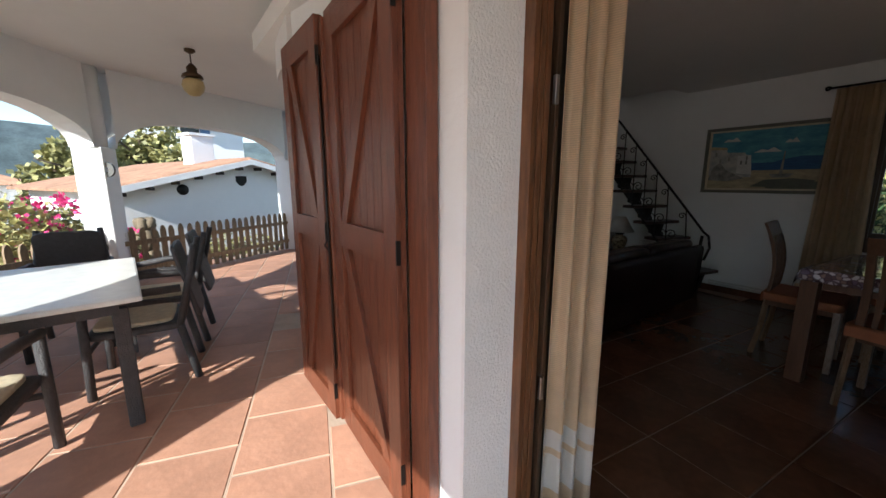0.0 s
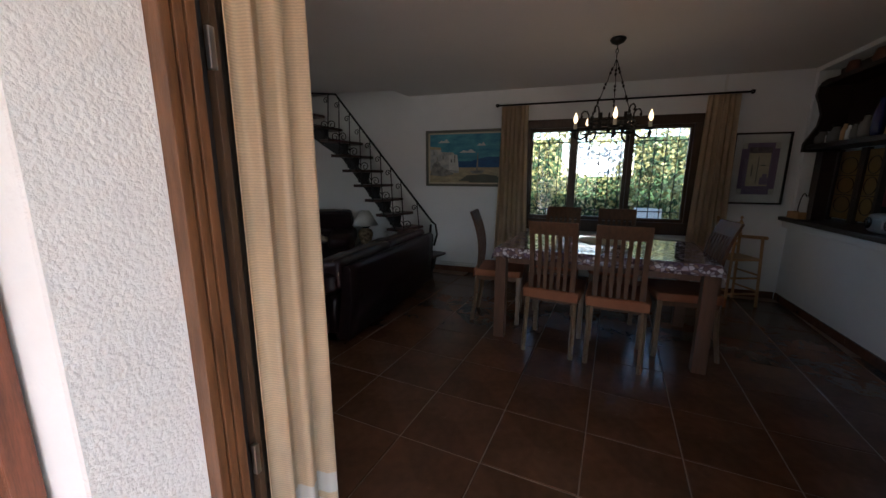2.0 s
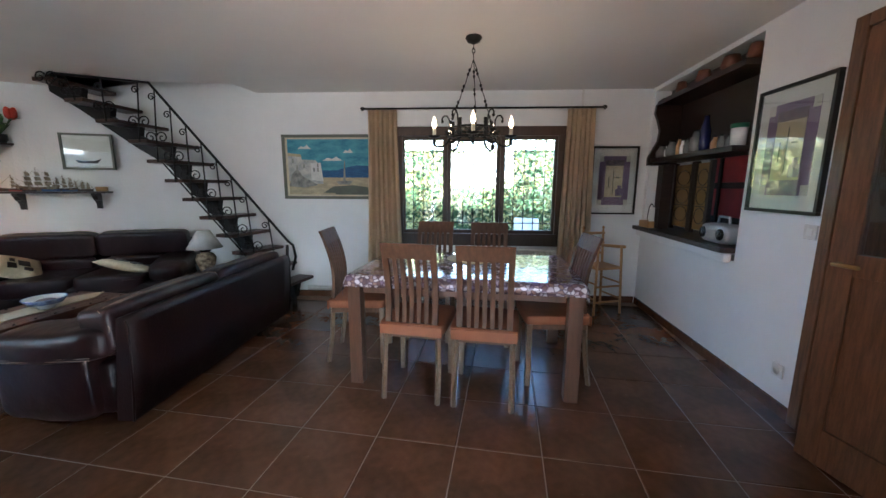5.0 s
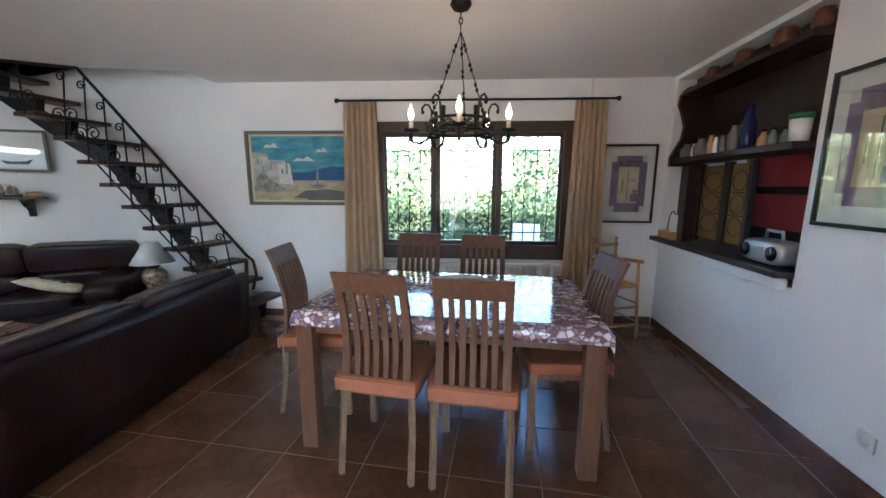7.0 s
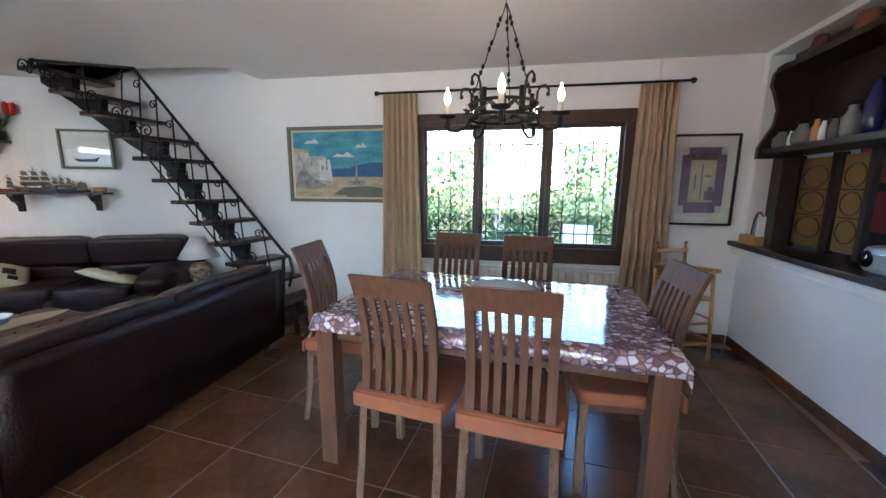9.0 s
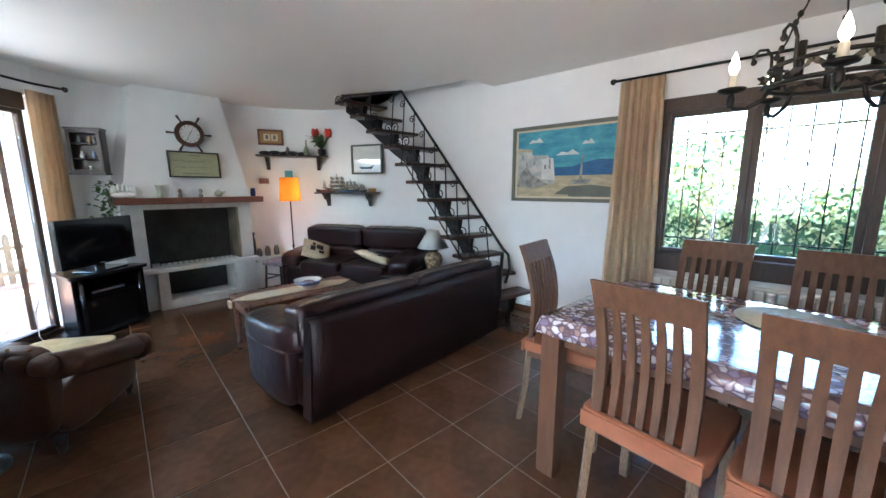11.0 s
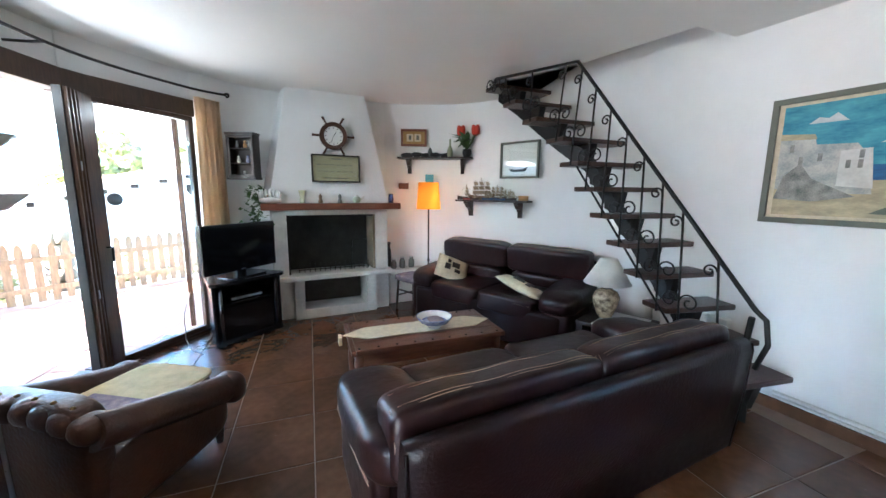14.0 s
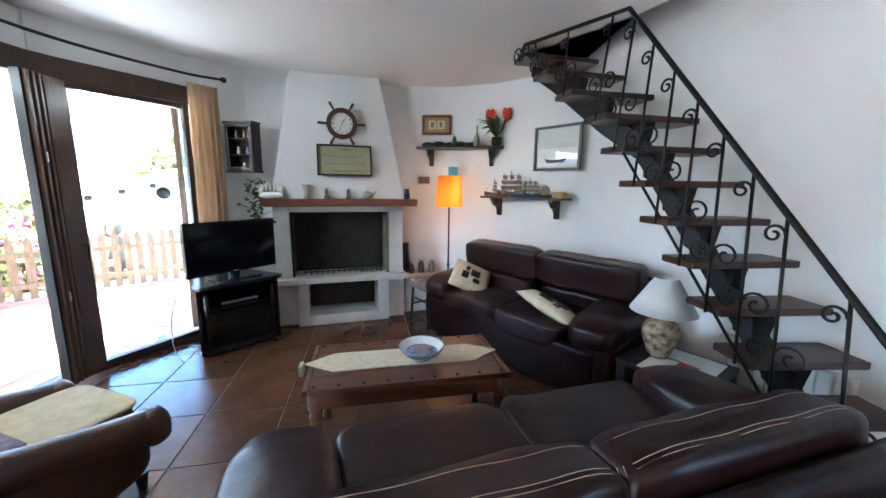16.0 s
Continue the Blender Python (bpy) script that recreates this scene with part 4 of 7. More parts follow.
def cloth_mat():
    m = mat("pebble_print_oilcloth", (0.5, 0.45, 0.45), 0.12, coat=0.3)
    nt = m.node_tree
    b = nt.nodes["Principled BSDF"]
    tc = nt.nodes.new("ShaderNodeTexCoord")
    mp = nt.nodes.new("ShaderNodeMapping")
    mp.inputs["Scale"].default_value = (1, 1.35, 1.2)
    v = nt.nodes.new("ShaderNodeTexVoronoi")
    v.inputs["Scale"].default_value = 32
    v2 = nt.nodes.new("ShaderNodeTexVoronoi")
    v2.feature, v2.inputs["Scale"].default_value = "DISTANCE_TO_EDGE", 32
    nt.links.new(tc.outputs["Object"], mp.inputs[0])
    nt.links.new(mp.outputs[0], v.inputs["Vector"])
    nt.links.new(mp.outputs[0], v2.inputs["Vector"])
    sep = nt.nodes.new("ShaderNodeSeparateColor")
    nt.links.new(v.outputs["Color"], sep.inputs[0])
    r = nt.nodes.new("ShaderNodeValToRGB")
    cr = r.color_ramp
    cr.interpolation = "CONSTANT"
    cr.elements[0].position, cr.elements[0].color = 0.0, (0.16, 0.10, 0.10, 1)
    cr.elements[1].position, cr.elements[1].color = 0.25, (0.50, 0.44, 0.50, 1)
    for p, c in ((0.45, (0.30, 0.20, 0.17, 1)), (0.6, (0.64, 0.60, 0.63, 1)), (0.75, (0.20, 0.15, 0.22, 1)), (0.9, (0.45, 0.36, 0.36, 1))):
        e = cr.elements.new(p)
        e.color = c
    nt.links.new(sep.outputs[0], r.inputs[0])
    edge = nt.nodes.new("ShaderNodeMapRange")
    edge.inputs["From Max"].default_value = 0.17
    nt.links.new(v2.outputs["Distance"], edge.inputs[0])
    mix = nt.nodes.new("ShaderNodeMix")
    mix.data_type = "RGBA"
    mix.inputs["A"].default_value = (0.10, 0.065, 0.085, 1)
    nt.links.new(edge.outputs[0], mix.inputs["Factor"])
    nt.links.new(r.outputs[0], mix.inputs["B"])
    nt.links.new(mix.outputs["Result"], b.inputs["Base Color"])
    return m


OILC = cloth_mat()
tc_ = thing("tablecloth", "glossy oilcloth with a mauve pebble print over the dining table", "tablecloth", (0.74, 4.43, 0), -6)
bm = B()
nx, ny = 40, 28
X, Y = 0.79, 0.525
grid = {}
for i in range(nx + 1):
    for j in range(ny + 1):
        u, v = (i / nx * 2 - 1) * (X + 0.045), (j / ny * 2 - 1) * (Y + 0.045)
        ox, oy = max(0, abs(u) - X + 0.03), max(0, abs(v) - Y + 0.03)
        dz = -(ox + oy) * 0.95
        x = math.copysign(min(abs(u), X - 0.03) + 0.012 * min(1, ox * 60), u)
        y = math.copysign(min(abs(v), Y - 0.03) + 0.012 * min(1, oy * 60), v)
        if ox > 0 or oy > 0:
            x += 0.004 * math.sin(v * 24)
            y += 0.004 * math.sin(u * 21)
        grid[i, j] = bm.verts.new((x, y, 0.764 + dz + 0.0012 * noise.noise(Vector((u * 9, v * 9, 0)))))
for i in range(nx):
    for j in range(ny):
        bm.faces.new((grid[i, j], grid[i + 1, j], grid[i + 1, j + 1], grid[i, j + 1])).smooth = True
cl = part("cloth", bm, OILC, tc_)
sol = cl.modifiers.new("thickness", "SOLIDIFY")
sol.thickness = 0.002
cen = thing("centre_mat", "cream oval place mat in the middle of the dining table", "place mat", (0.78, 4.62, 0.768), 5)
part("mat", lathe(B(), [(0.0, 0.0), (0.20, 0.0), (0.205, 0.003), (0.0, 0.006)], 36), CREAM, cen)


def chair(at, rz):
    c = thing("dining_chair", "slatted wooden dining chair with an orange seat pad at the table", "chair", at, rz, "chairs round the dining table")
    # seat looks to +y; the back stands at -y
    for sx in (-1, 1):
        bm = B()
        tube(bm, [(sx * 0.175, -0.225, 0), (sx * 0.175, -0.19, 0.22), (sx * 0.168, -0.175, 0.48)], 0.0175, 4)
        part("rear_leg", bm, CHLEG, c)
        pbox("front_leg", CHLEG, c, sx * 0.18 - 0.018, sx * 0.18 + 0.018, 0.175, 0.211, 0, 0.44, bev=0.003)
    for d in ((-0.19, 0.19, 0.185, 0.205), (-0.19, -0.172, -0.16, 0.185), (0.172, 0.19, -0.16, 0.185), (-0.19, 0.19, -0.18, -0.16)):
        pbox("seat_rail", CHAIRW, c, *d, 0.405, 0.445)
    part("seat", puff(B(), 0, 0.01, 0.472, 0.42, 0.43, 0.065, 0.18, wrinkle=0.003), ORANGE, c)
    pbox("seat_skirt", ORANGE, c, -0.198, 0.198, -0.212, -0.200, 0.432, 0.495, bev=0.003)

    def ypos(z):
        f = (z - 0.46) / 0.56
        return -0.185 + 0.032 * math.sin(f * math.pi) - 0.070 * f * f

    def strip(x0, x1, z0, z1, t=0.018, n=9, taper=0.0):
        bm = B()
        rows = []
        for k in range(n + 1):
            z = z0 + (z1 - z0) * k / n
            y = ypos(z)
            sh = taper * math.sin(math.pi * k / n)
            rows.append([bm.verts.new(p) for p in ((x0 + sh, y - t / 2, z), (x1 - sh, y - t / 2, z), (x1 - sh, y + t / 2, z), (x0 + sh, y + t / 2, z))])
        bm.faces.new(list(reversed(rows[0])))
        bm.faces.new(rows[-1])
        for a, b in zip(rows, rows[1:]):
            for q in range(4):
                bm.faces.new((a[q], a[(q + 1) % 4], b[(q + 1) % 4], b[q]))
        return bm
    part("top_rail", strip(-0.168, 0.168, 0.915, 1.012), CHAIRW, c)
    part("bottom_rail", strip(-0.145, 0.145, 0.46, 0.505), CHAIRW, c)
    for sx in (-1, 1):
        part("side_post", strip(sx * 0.150 - 0.018, sx * 0.150 + 0.018, 0.46, 0.915, 0.022), CHAIRW, c)
    for i in range(5):
        x = -0.094 + i * 0.047
        part("slat", strip(x - 0.0115, x + 0.0115, 0.505, 0.915, 0.012, taper=-0.003), CHAIRW, c)
    return c


c0 = chair((0.42, 4.05, 0), -9)
for x, y, rz in ((0.86, 3.99, -7), (-0.10, 4.50, -87), (1.34, 4.26, 92), (0.42, 4.94, 174), (0.92, 4.88, 174)):
    copy_thing(c0, pose(x, y, 0, 0, 0, rz))

# child's high chair
hc = thing("high_chair", "pale turned-wood child's high chair with a ladder back by the window", "high chair", (2.19, 5.70, 0), 198)
for sx in (-1, 1):
    part("rear_post", tube(B(), [(sx * 0.19, -0.19, 0), (sx * 0.16, -0.17, 0.5), (sx * 0.155, -0.19, 0.93)], 0.016, 8), WICK, hc)
    part("front_post", tube(B(), [(sx * 0.20, 0.19, 0), (sx * 0.17, 0.16, 0.78)], 0.016, 8), WICK, hc)
    part("finial", lathe(B(), [(0.0, 0.055), (0.016, 0.045), (0.018, 0.03), (0.008, 0.012), (0.016, 0)], 10, (sx * 0.155, -0.19, 0.93)), WICK, hc)
    part("arm", tube(B(), [(sx * 0.155, -0.19, 0.75), (sx * 0.19, 0.20, 0.78)], 0.018, 8), WICK, hc)
    for z in (0.18, 0.36):
        part("side_rung", tube(B(), [(sx * 0.18, -0.18, z), (sx * 0.19, 0.18, z)], 0.010, 6), WICK, hc)
for z in (0.15, 0.33, 0.66, 0.78, 0.90):
    y = -0.18 if z > 0.5 else 0.185
    part("rung", tube(B(), [(-0.17, y, z), (0.17, y, z)], 0.012 if z < 0.6 else 0.018, 6), WICK, hc)
pbox("seat", WICK, hc, -0.18, 0.18, -0.18, 0.18, 0.52, 0.55, bev=0.01)
hc.scale = (0.82, 0.82, 0.93)

# chandelier
ch = thing("chandelier", "black wrought-iron chandelier with five candle bulbs over the dining table", "chandelier", (0.76, 4.52, 0))
part("canopy", lathe(B(), [(0.0, H - 0.002), (0.055, H - 0.002), (0.06, H - 0.012), (0.045, H - 0.035), (0.012, H - 0.05), (0.0, H - 0.05)], 20), IRON, ch)
bm = B()
for k in range(3):
    z = H - 0.065 - k * 0.030
    ring = [(0.010 * math.cos(a) * (k % 2), 0.010 * math.cos(a) * (1 - k % 2), z + 0.018 * math.sin(a)) for a in [i * math.pi / 4 for i in range(9)]]
    tube(bm, ring, 0.003, 4)
part("chain", bm, IRON, ch)
CZ = -0.075
for i in range(3):
    a = radians(80 + 120 * i)
    e = Vector((0.165 * math.cos(a), 0.165 * math.sin(a), 1.86 + CZ))
    s0 = Vector((0, 0, H - 0.15))
    bm = B()
    for k in range(4):
        p, q = s0.lerp(e, k / 4), s0.lerp(e, (k + 0.94) / 4)
        tube(bm, [p, p.lerp(q, 0.5) + Vector((0.004, 0.004, 0)), q], 0.0032, 5)
        o = (q - p).normalized()
        for t_ in (0.0, 0.030):
            cc = q - o * t_
            puff(bm, cc.x, cc.y, cc.z, 0.018, 0.018, 0.026, 1.0, 8, 6)
    part("hanging_chain", bm, IRON, ch)
bm = B()
R = 0.17
for z, r_ in ((1.83, 0.008), (1.765, 0.008)):
    tube(bm, [(R * math.cos(a), R * math.sin(a), z + CZ) for a in [i * math.pi / 16 for i in range(33)]], r_, 6)
for i in range(20):
    a = i * 2 * math.pi / 20
    c, s = math.cos(a), math.sin(a)
    u = Vector((-s, c, 0))
    for sg_ in (-1, 1):
        p = Vector((R * c, R * s, 1.797 + CZ)) + u * 0.02 * sg_
        q = p + u * (0.055 * sg_) + Vector((c * 0.02, s * 0.02, 0.018 * (1 if i % 2 else -1)))
        m_ = p.lerp(q, 0.5)
        w_ = Vector((0, 0, 0.013))
        bm.faces.new([bm.verts.new(v) for v in (p, m_ + w_, q, m_ - w_)])
part("crown_ring", bm, IRON, ch)
for i in range(5):
    a = radians(-90 + 36 + i * 72)
    c, s = math.cos(a), math.sin(a)
    V = lambda r, z: (r * c, r * s, z + CZ)
    bm = B()
    tube(bm, [V(0.165, 1.77), V(0.175, 1.84), V(0.178, 1.90), V(0.195, 1.93), V(0.220, 1.935), V(0.238, 1.915), V(0.236, 1.895)], 0.006, 6)
    puff(bm, 0.235 * c, 0.235 * s, 1.893 + CZ, 0.020, 0.020, 0.024, 1.0, 10, 8)
    tube(bm, [V(0.15, 1.77), V(0.15, 1.89)], 0.012, 8)
    part("hook", bm, IRON, ch)
for i in range(5):
    a = radians(-90 + i * 72)
    c, s = math.cos(a), math.sin(a)
    r0 = 0.285
    bm = B()
    tube(bm, [(r * c, r * s, z + CZ) for r, z in ((0.16, 1.775), (0.19, 1.72), (0.235, 1.695), (0.275, 1.70), (r0, 1.73), (r0, 1.758))], 0.008, 6)
    puff(bm, r0 * c, r0 * s, 1.725 + CZ, 0.026, 0.026, 0.05, 0.7, 10, 8)
    arm = part("arm", bm, IRON, ch)
    at_ = (r0 * c, r0 * s, CZ)
    pan = part("drip_pan", lathe(B(), [(0.01, 1.752), (0.040, 1.760), (0.046, 1.770), (0.038, 1.765), (0.012, 1.760)], 18, at_), IRON, arm)
    part("candle_sleeve", lathe(B(), [(0.013, 1.762), (0.013, 1.815), (0.010, 1.822)], 12, at_), CANDLE, arm)
    bl = part("bulb", lathe(B(), [(0.008, 1.823), (0.016, 1.840), (0.017, 1.853), (0.010, 1.880), (0.001, 1.905)], 14, at_), BULB, arm)
    bl.visible_shadow = False


def curtain(label, pts, z0, z1, amp, waves, mt, gather=1.0, band=None):
    """A hanging curtain along the line pts (its lower hem); the top is gathered to the share gather."""
    c = thing("curtain", label, "curtain", (0, 0, 0))
    P = [Vector(p) for p in pts]
    segs = [(b - a).length for a, b in zip(P, P[1:])]
    tot = sum(segs)

    def at(s):
        for (a, b), l in zip(zip(P, P[1:]), segs):
            if s <= l or (a, b) == (P[-2], P[-1]):
                return a.lerp(b, min(1, s / l)), (b - a).normalized()
            s -= l
    n, rows = waves * 10, 14
    bm = B()
    g = []
    for k in range(rows + 1):
        f = k / rows
        z = z0 + (z1 - z0) * f
        row = []
        for i in range(n + 1):
            u = i / n
            w = gather + (1 - gather) * (1 - f) ** 1.3
            uu = 0.5 + (u - 0.5) * w
            p, d = at(uu * tot)
            nrm = Vector((-d.y, d.x))
            ph = 2 * math.pi * waves * u
            a = amp * (math.sin(ph) + 0.25 * math.sin(ph * 2.3 + f * 2)) * (0.75 + 0.25 * (1 - f))
            row.append(bm.verts.new((p.x + nrm.x * a, p.y + nrm.y * a, z)))
        g.append(row)
    for a, b in zip(g, g[1:]):
        for i in range(n):
            bm.faces.new((a[i], a[i + 1], b[i + 1], b[i])).smooth = True
    cl = part("panel", bm, mt, c)
    s = cl.modifiers.new("thickness", "SOLIDIFY")
    s.thickness = 0.002
    return c


def curtain_mat(name, col, white_from, white_to):
    m = mat(name, col, 0.9, var=0.12, scale=3, bump=0.6, bscale=1)
    nt = m.node_tree
    b = nt.nodes["Principled BSDF"]
    tc = nt.nodes.new("ShaderNodeTexCoord")
    sep = nt.nodes.new("ShaderNodeSeparateXYZ")
    nt.links.new(tc.outputs["Object"], sep.inputs[0])
    wv = nt.nodes.new("ShaderNodeTexWave")
    wv.bands_direction, wv.inputs["Scale"].default_value, wv.inputs["Distortion"].default_value = "Z", 42, 2.2
    wv.inputs["Detail Scale"].default_value = 3
    nt.links.new(tc.outputs["Object"], wv.inputs["Vector"])
    old = b.inputs["Base Color"].links[0].from_socket
    mx = nt.nodes.new("ShaderNodeMix")
    mx.data_type, mx.blend_type, mx.inputs["Factor"].default_value = "RGBA", "MULTIPLY", 0.18
    nt.links.new(old, mx.inputs["A"])
    nt.links.new(wv.outputs[0], mx.inputs["B"])
    inside = nt.nodes.new("ShaderNodeMath")
    inside.operation = "COMPARE"
    inside.inputs[1].default_value, inside.inputs[2].default_value = (white_from + white_to) / 2, (white_to - white_from) / 2
    nt.links.new(sep.outputs["Z"], inside.inputs[0])
    mid = nt.nodes.new("ShaderNodeMath")
    mid.operation = "COMPARE"
    zc = white_to - 0.09
    mid.inputs[1].default_value, mid.inputs[2].default_value = zc, 0.014
    nt.links.new(sep.outputs["Z"], mid.inputs[0])
    sub = nt.nodes.new("ShaderNodeMath")
    sub.operation, sub.use_clamp = "SUBTRACT", True
    nt.links.new(inside.outputs[0], sub.inputs[0])
    nt.links.new(mid.outputs[0], sub.inputs[1])
    m2 = nt.nodes.new("ShaderNodeMix")
    m2.data_type = "RGBA"
    m2.inputs["B"].default_value = (0.78, 0.76, 0.72, 1)
    nt.links.new(sub.outputs[0], m2.inputs["Factor"])
    nt.links.new(mx.outputs["Result"], m2.inputs["A"])
    nt.links.new(m2.outputs["Result"], b.inputs["Base Color"])
    tr = nt.nodes.new("ShaderNodeBsdfTranslucent")
    nt.links.new(m2.outputs["Result"], tr.inputs["Color"])
    ms_ = nt.nodes.new("ShaderNodeMixShader")
    ms_.inputs[0].default_value = 0.62
    nt.links.new(b.outputs[0], ms_.inputs[1])
    nt.links.new(tr.outputs[0], ms_.inputs[2])
    nt.links.new(ms_.outputs[0], nt.nodes["Material Output"].inputs["Surface"])
    return m


CURT = curtain_mat("sand_striped_curtain_cloth", (0.84, 0.68, 0.48), 0.10, 0.36)
curtain("sand-coloured woven curtain with a white lower band beside the garden door", [(-0.300, 1.850), (-0.278, 1.92), (-0.255, 1.98), (-0.224, 2.050)], 0.004, 2.20, 0.024, 3, CURT, 0.94)
curtain("sand-coloured woven curtain drawn to one side of the dining window", [(-0.42, 5.87), (0.02, 5.87)], 0.05, 2.16, 0.028, 6, CURT, 0.72)
curtain("sand-coloured woven curtain hanging at the corner side of the dining window", [(1.74, 5.87), (2.14, 5.87)], 0.05, 2.16, 0.028, 6, CURT, 0.72)
curtain("sand-coloured woven curtain beside the curved terrace door", [(-4.31, 2.86), (-4.12, 2.66)], 0.05, 2.15, 0.026, 5, CURT, 0.85)


def rod(label, pts, z):
    r = thing("curtain_rod", label, "curtain rod", (0, 0, 0))
    P = [(p[0], p[1], z) for p in pts]
    part("pole", tube(B(), P, 0.010, 8), IRON, r)
    for e, q in ((P[0], P[1]), (P[-1], P[-2])):
        d = (Vector(e) - Vector(q)).normalized()
        bm = B()
        for k in range(3):
            tube(bm, scroll(Vector(e) + d * 0.02, 0.022, 1.2, k * 2.1, 1, d, Vector((0, 0, 1)), n=12), 0.004, 4)
        part("finial", bm, IRON, r)
    return r


r1 = rod("black iron curtain rod over the dining window", [(-0.40, 5.88), (0.9, 5.88), (2.16, 5.88)], 2.175)
for x in (-0.30, 2.06):
    part("bracket", tube(B(), [(x, 5.88, 2.175), (x, 5.999, 2.175)], 0.007, 6), IRON, r1)
r2 = rod("black iron curtain rod bent along the curved terrace wall", smooth_path([(-4.20, 2.90), (-4.08, 2.66), (-3.64, 2.24), (-3.2, 2.02), (-2.6, 1.88), (-2.1, 1.84)]), 2.20)
part("bracket", tube(B(), [(-3.30, 2.06, 2.20), (-3.34, 1.98, 2.20), (-3.38, 1.85, 2.20)], 0.008, 6), IRON, r2)
r3 = rod("black iron curtain rod over the garden door", [(-0.70, 2.11), (0.4, 2.11), (1.35, 2.11)], 2.22)
for x in (-0.60, 1.25):
    part("bracket", tube(B(), [(x, 2.11, 2.22), (x, 1.951, 2.22)], 0.007, 6), IRON, r3)


def picture(label, at, rz, w, h, frame_mt, fw, mount_mt, mw, art, glazed=True):
    """A framed picture that hangs with its back on the plane through at; its face looks to -y of its own frame."""
    p = thing("picture", label, "picture", at, rz)
    for d in ((-w / 2, w / 2, -h / 2, -h / 2 + fw), (-w / 2, w / 2, h / 2 - fw, h / 2), (-w / 2, -w / 2 + fw, -h / 2 + fw, h / 2 - fw), (w / 2 - fw, w / 2, -h / 2 + fw, h / 2 - fw)):
        pbox("frame", frame_mt, p, d[0], d[1], -0.028, 0, d[2], d[3], bev=0.003)
    pbox("mount", mount_mt, p, -w / 2 + fw, w / 2 - fw, -0.010, 0, -h / 2 + fw, h / 2 - fw)
    for name, mt, x0, x1, z0, z1, layer in art:
        pbox(name, mt, p, x0 * w, x1 * w, -0.011 - 0.001 * layer, -0.010, z0 * h, z1 * h)
    if glazed:
        g = pbox("pane", GLASS, p, -w / 2 + fw, w / 2 - fw, -0.024, -0.022, -h / 2 + fw, h / 2 - fw)
        g.visible_shadow = False
    return p


def paint(name, c, c2=None, s=8, e=(1, 1, 1)):
    return mat(name, c, 0.6, col2=c2, var=0.2, scale=s, stretch=e)


SKYP = paint("painted_sky", (0.10, 0.34, 0.40), (0.03, 0.17, 0.28), 5, (1, 1, 3))
SEAP = paint("painted_sea", (0.03, 0.12, 0.28), (0.02, 0.08, 0.2), 12, (1, 1, 6))
SANDP = paint("painted_sand", (0.48, 0.40, 0.24), (0.30, 0.26, 0.17), 7, (1, 1, 3))
SANDD = paint("painted_shadow_sand", (0.12, 0.13, 0.10))
HOUSEP = paint("painted_house", (0.50, 0.48, 0.42), (0.28, 0.30, 0.30), 14)
CLOUDP = paint("painted_cloud", (0.62, 0.62, 0.58))
ROCKP = paint("painted_rock", (0.10, 0.11, 0.10), (0.35, 0.34, 0.3), 20)
big = picture("wide beach painting with white houses in a grey-green frame", (-0.82, 5.998, 1.555), 0, 1.17, 0.73, GREYFR, 0.032, CREAM, 0.03, [("sky", SKYP, -0.45, 0.45, -0.05, 0.43, 1), ("sea", SEAP, -0.2, 0.45, -0.16, -0.05, 1), ("sand", SANDP, -0.45, 0.45, -0.43, -0.16, 1), ("dark_sand", SANDD, 0.02, 0.45, -0.43, -0.33, 2)], False)


def art_poly(name, parent, mt, pts, w, h, layer):
    bm = B()
    lo = [bm.verts.new((x * w, -0.0105, z * h)) for x, z in pts]
    hi = [bm.verts.new((x * w, -0.0110 - 0.001 * layer, z * h)) for x, z in pts]
    bm.faces.new(lo)
    bm.faces.new(list(reversed(hi)))
    for i in range(len(pts)):
        bm.faces.new((lo[i], hi[i], hi[(i + 1) % len(pts)], lo[(i + 1) % len(pts)]))
    return part(name, bm, mt, parent)


art_poly("painted_house", big, HOUSEP, [(-0.45, -0.22), (-0.45, 0.22), (-0.32, 0.20), (-0.31, 0.12), (-0.17, 0.11), (-0.13, 0.02), (-0.10, -0.26), (-0.3, -0.26)], 1.17, 0.73, 2)
art_poly("painted_rock", big, ROCKP, [(-0.45, -0.30), (-0.42, -0.12), (-0.36, -0.02), (-0.31, -0.14), (-0.22, -0.22), (-0.15, -0.28), (-0.3, -0.32)], 1.17, 0.73, 3)
art_poly("painted_cliff", big, SEAP, [(0.02, -0.06), (0.12, -0.01), (0.24, 0.03), (0.36, 0.02), (0.45, 0.05), (0.45, -0.06)], 1.17, 0.73, 2)
art_poly("painted_shadow", big, SANDD, [(-0.1, -0.40), (0.0, -0.30), (0.2, -0.28), (0.35, -0.31), (0.30, -0.42)], 1.17, 0.73, 3)
art_poly("painted_house", big, CLOUDP, [(-0.22, -0.20), (-0.22, 0.06), (-0.12, 0.07), (-0.10, -0.22)], 1.17, 0.73, 3)
for x, z in ((-0.40, 0.10), (-0.36, 0.0), (-0.29, 0.02), (-0.19, -0.04), (-0.15, -0.04), (-0.15, 0.03)):
    art_poly("painted_window", big, ROCKP, [(x - 0.008, z - 0.03), (x + 0.008, z - 0.03), (x + 0.008, z + 0.03), (x - 0.008, z + 0.03)], 1.17, 0.73, 4)
art_poly("painted_roof", big, SANDP, [(-0.45, 0.22), (-0.32, 0.20), (-0.31, 0.16), (-0.45, 0.17)], 1.17, 0.73, 3)
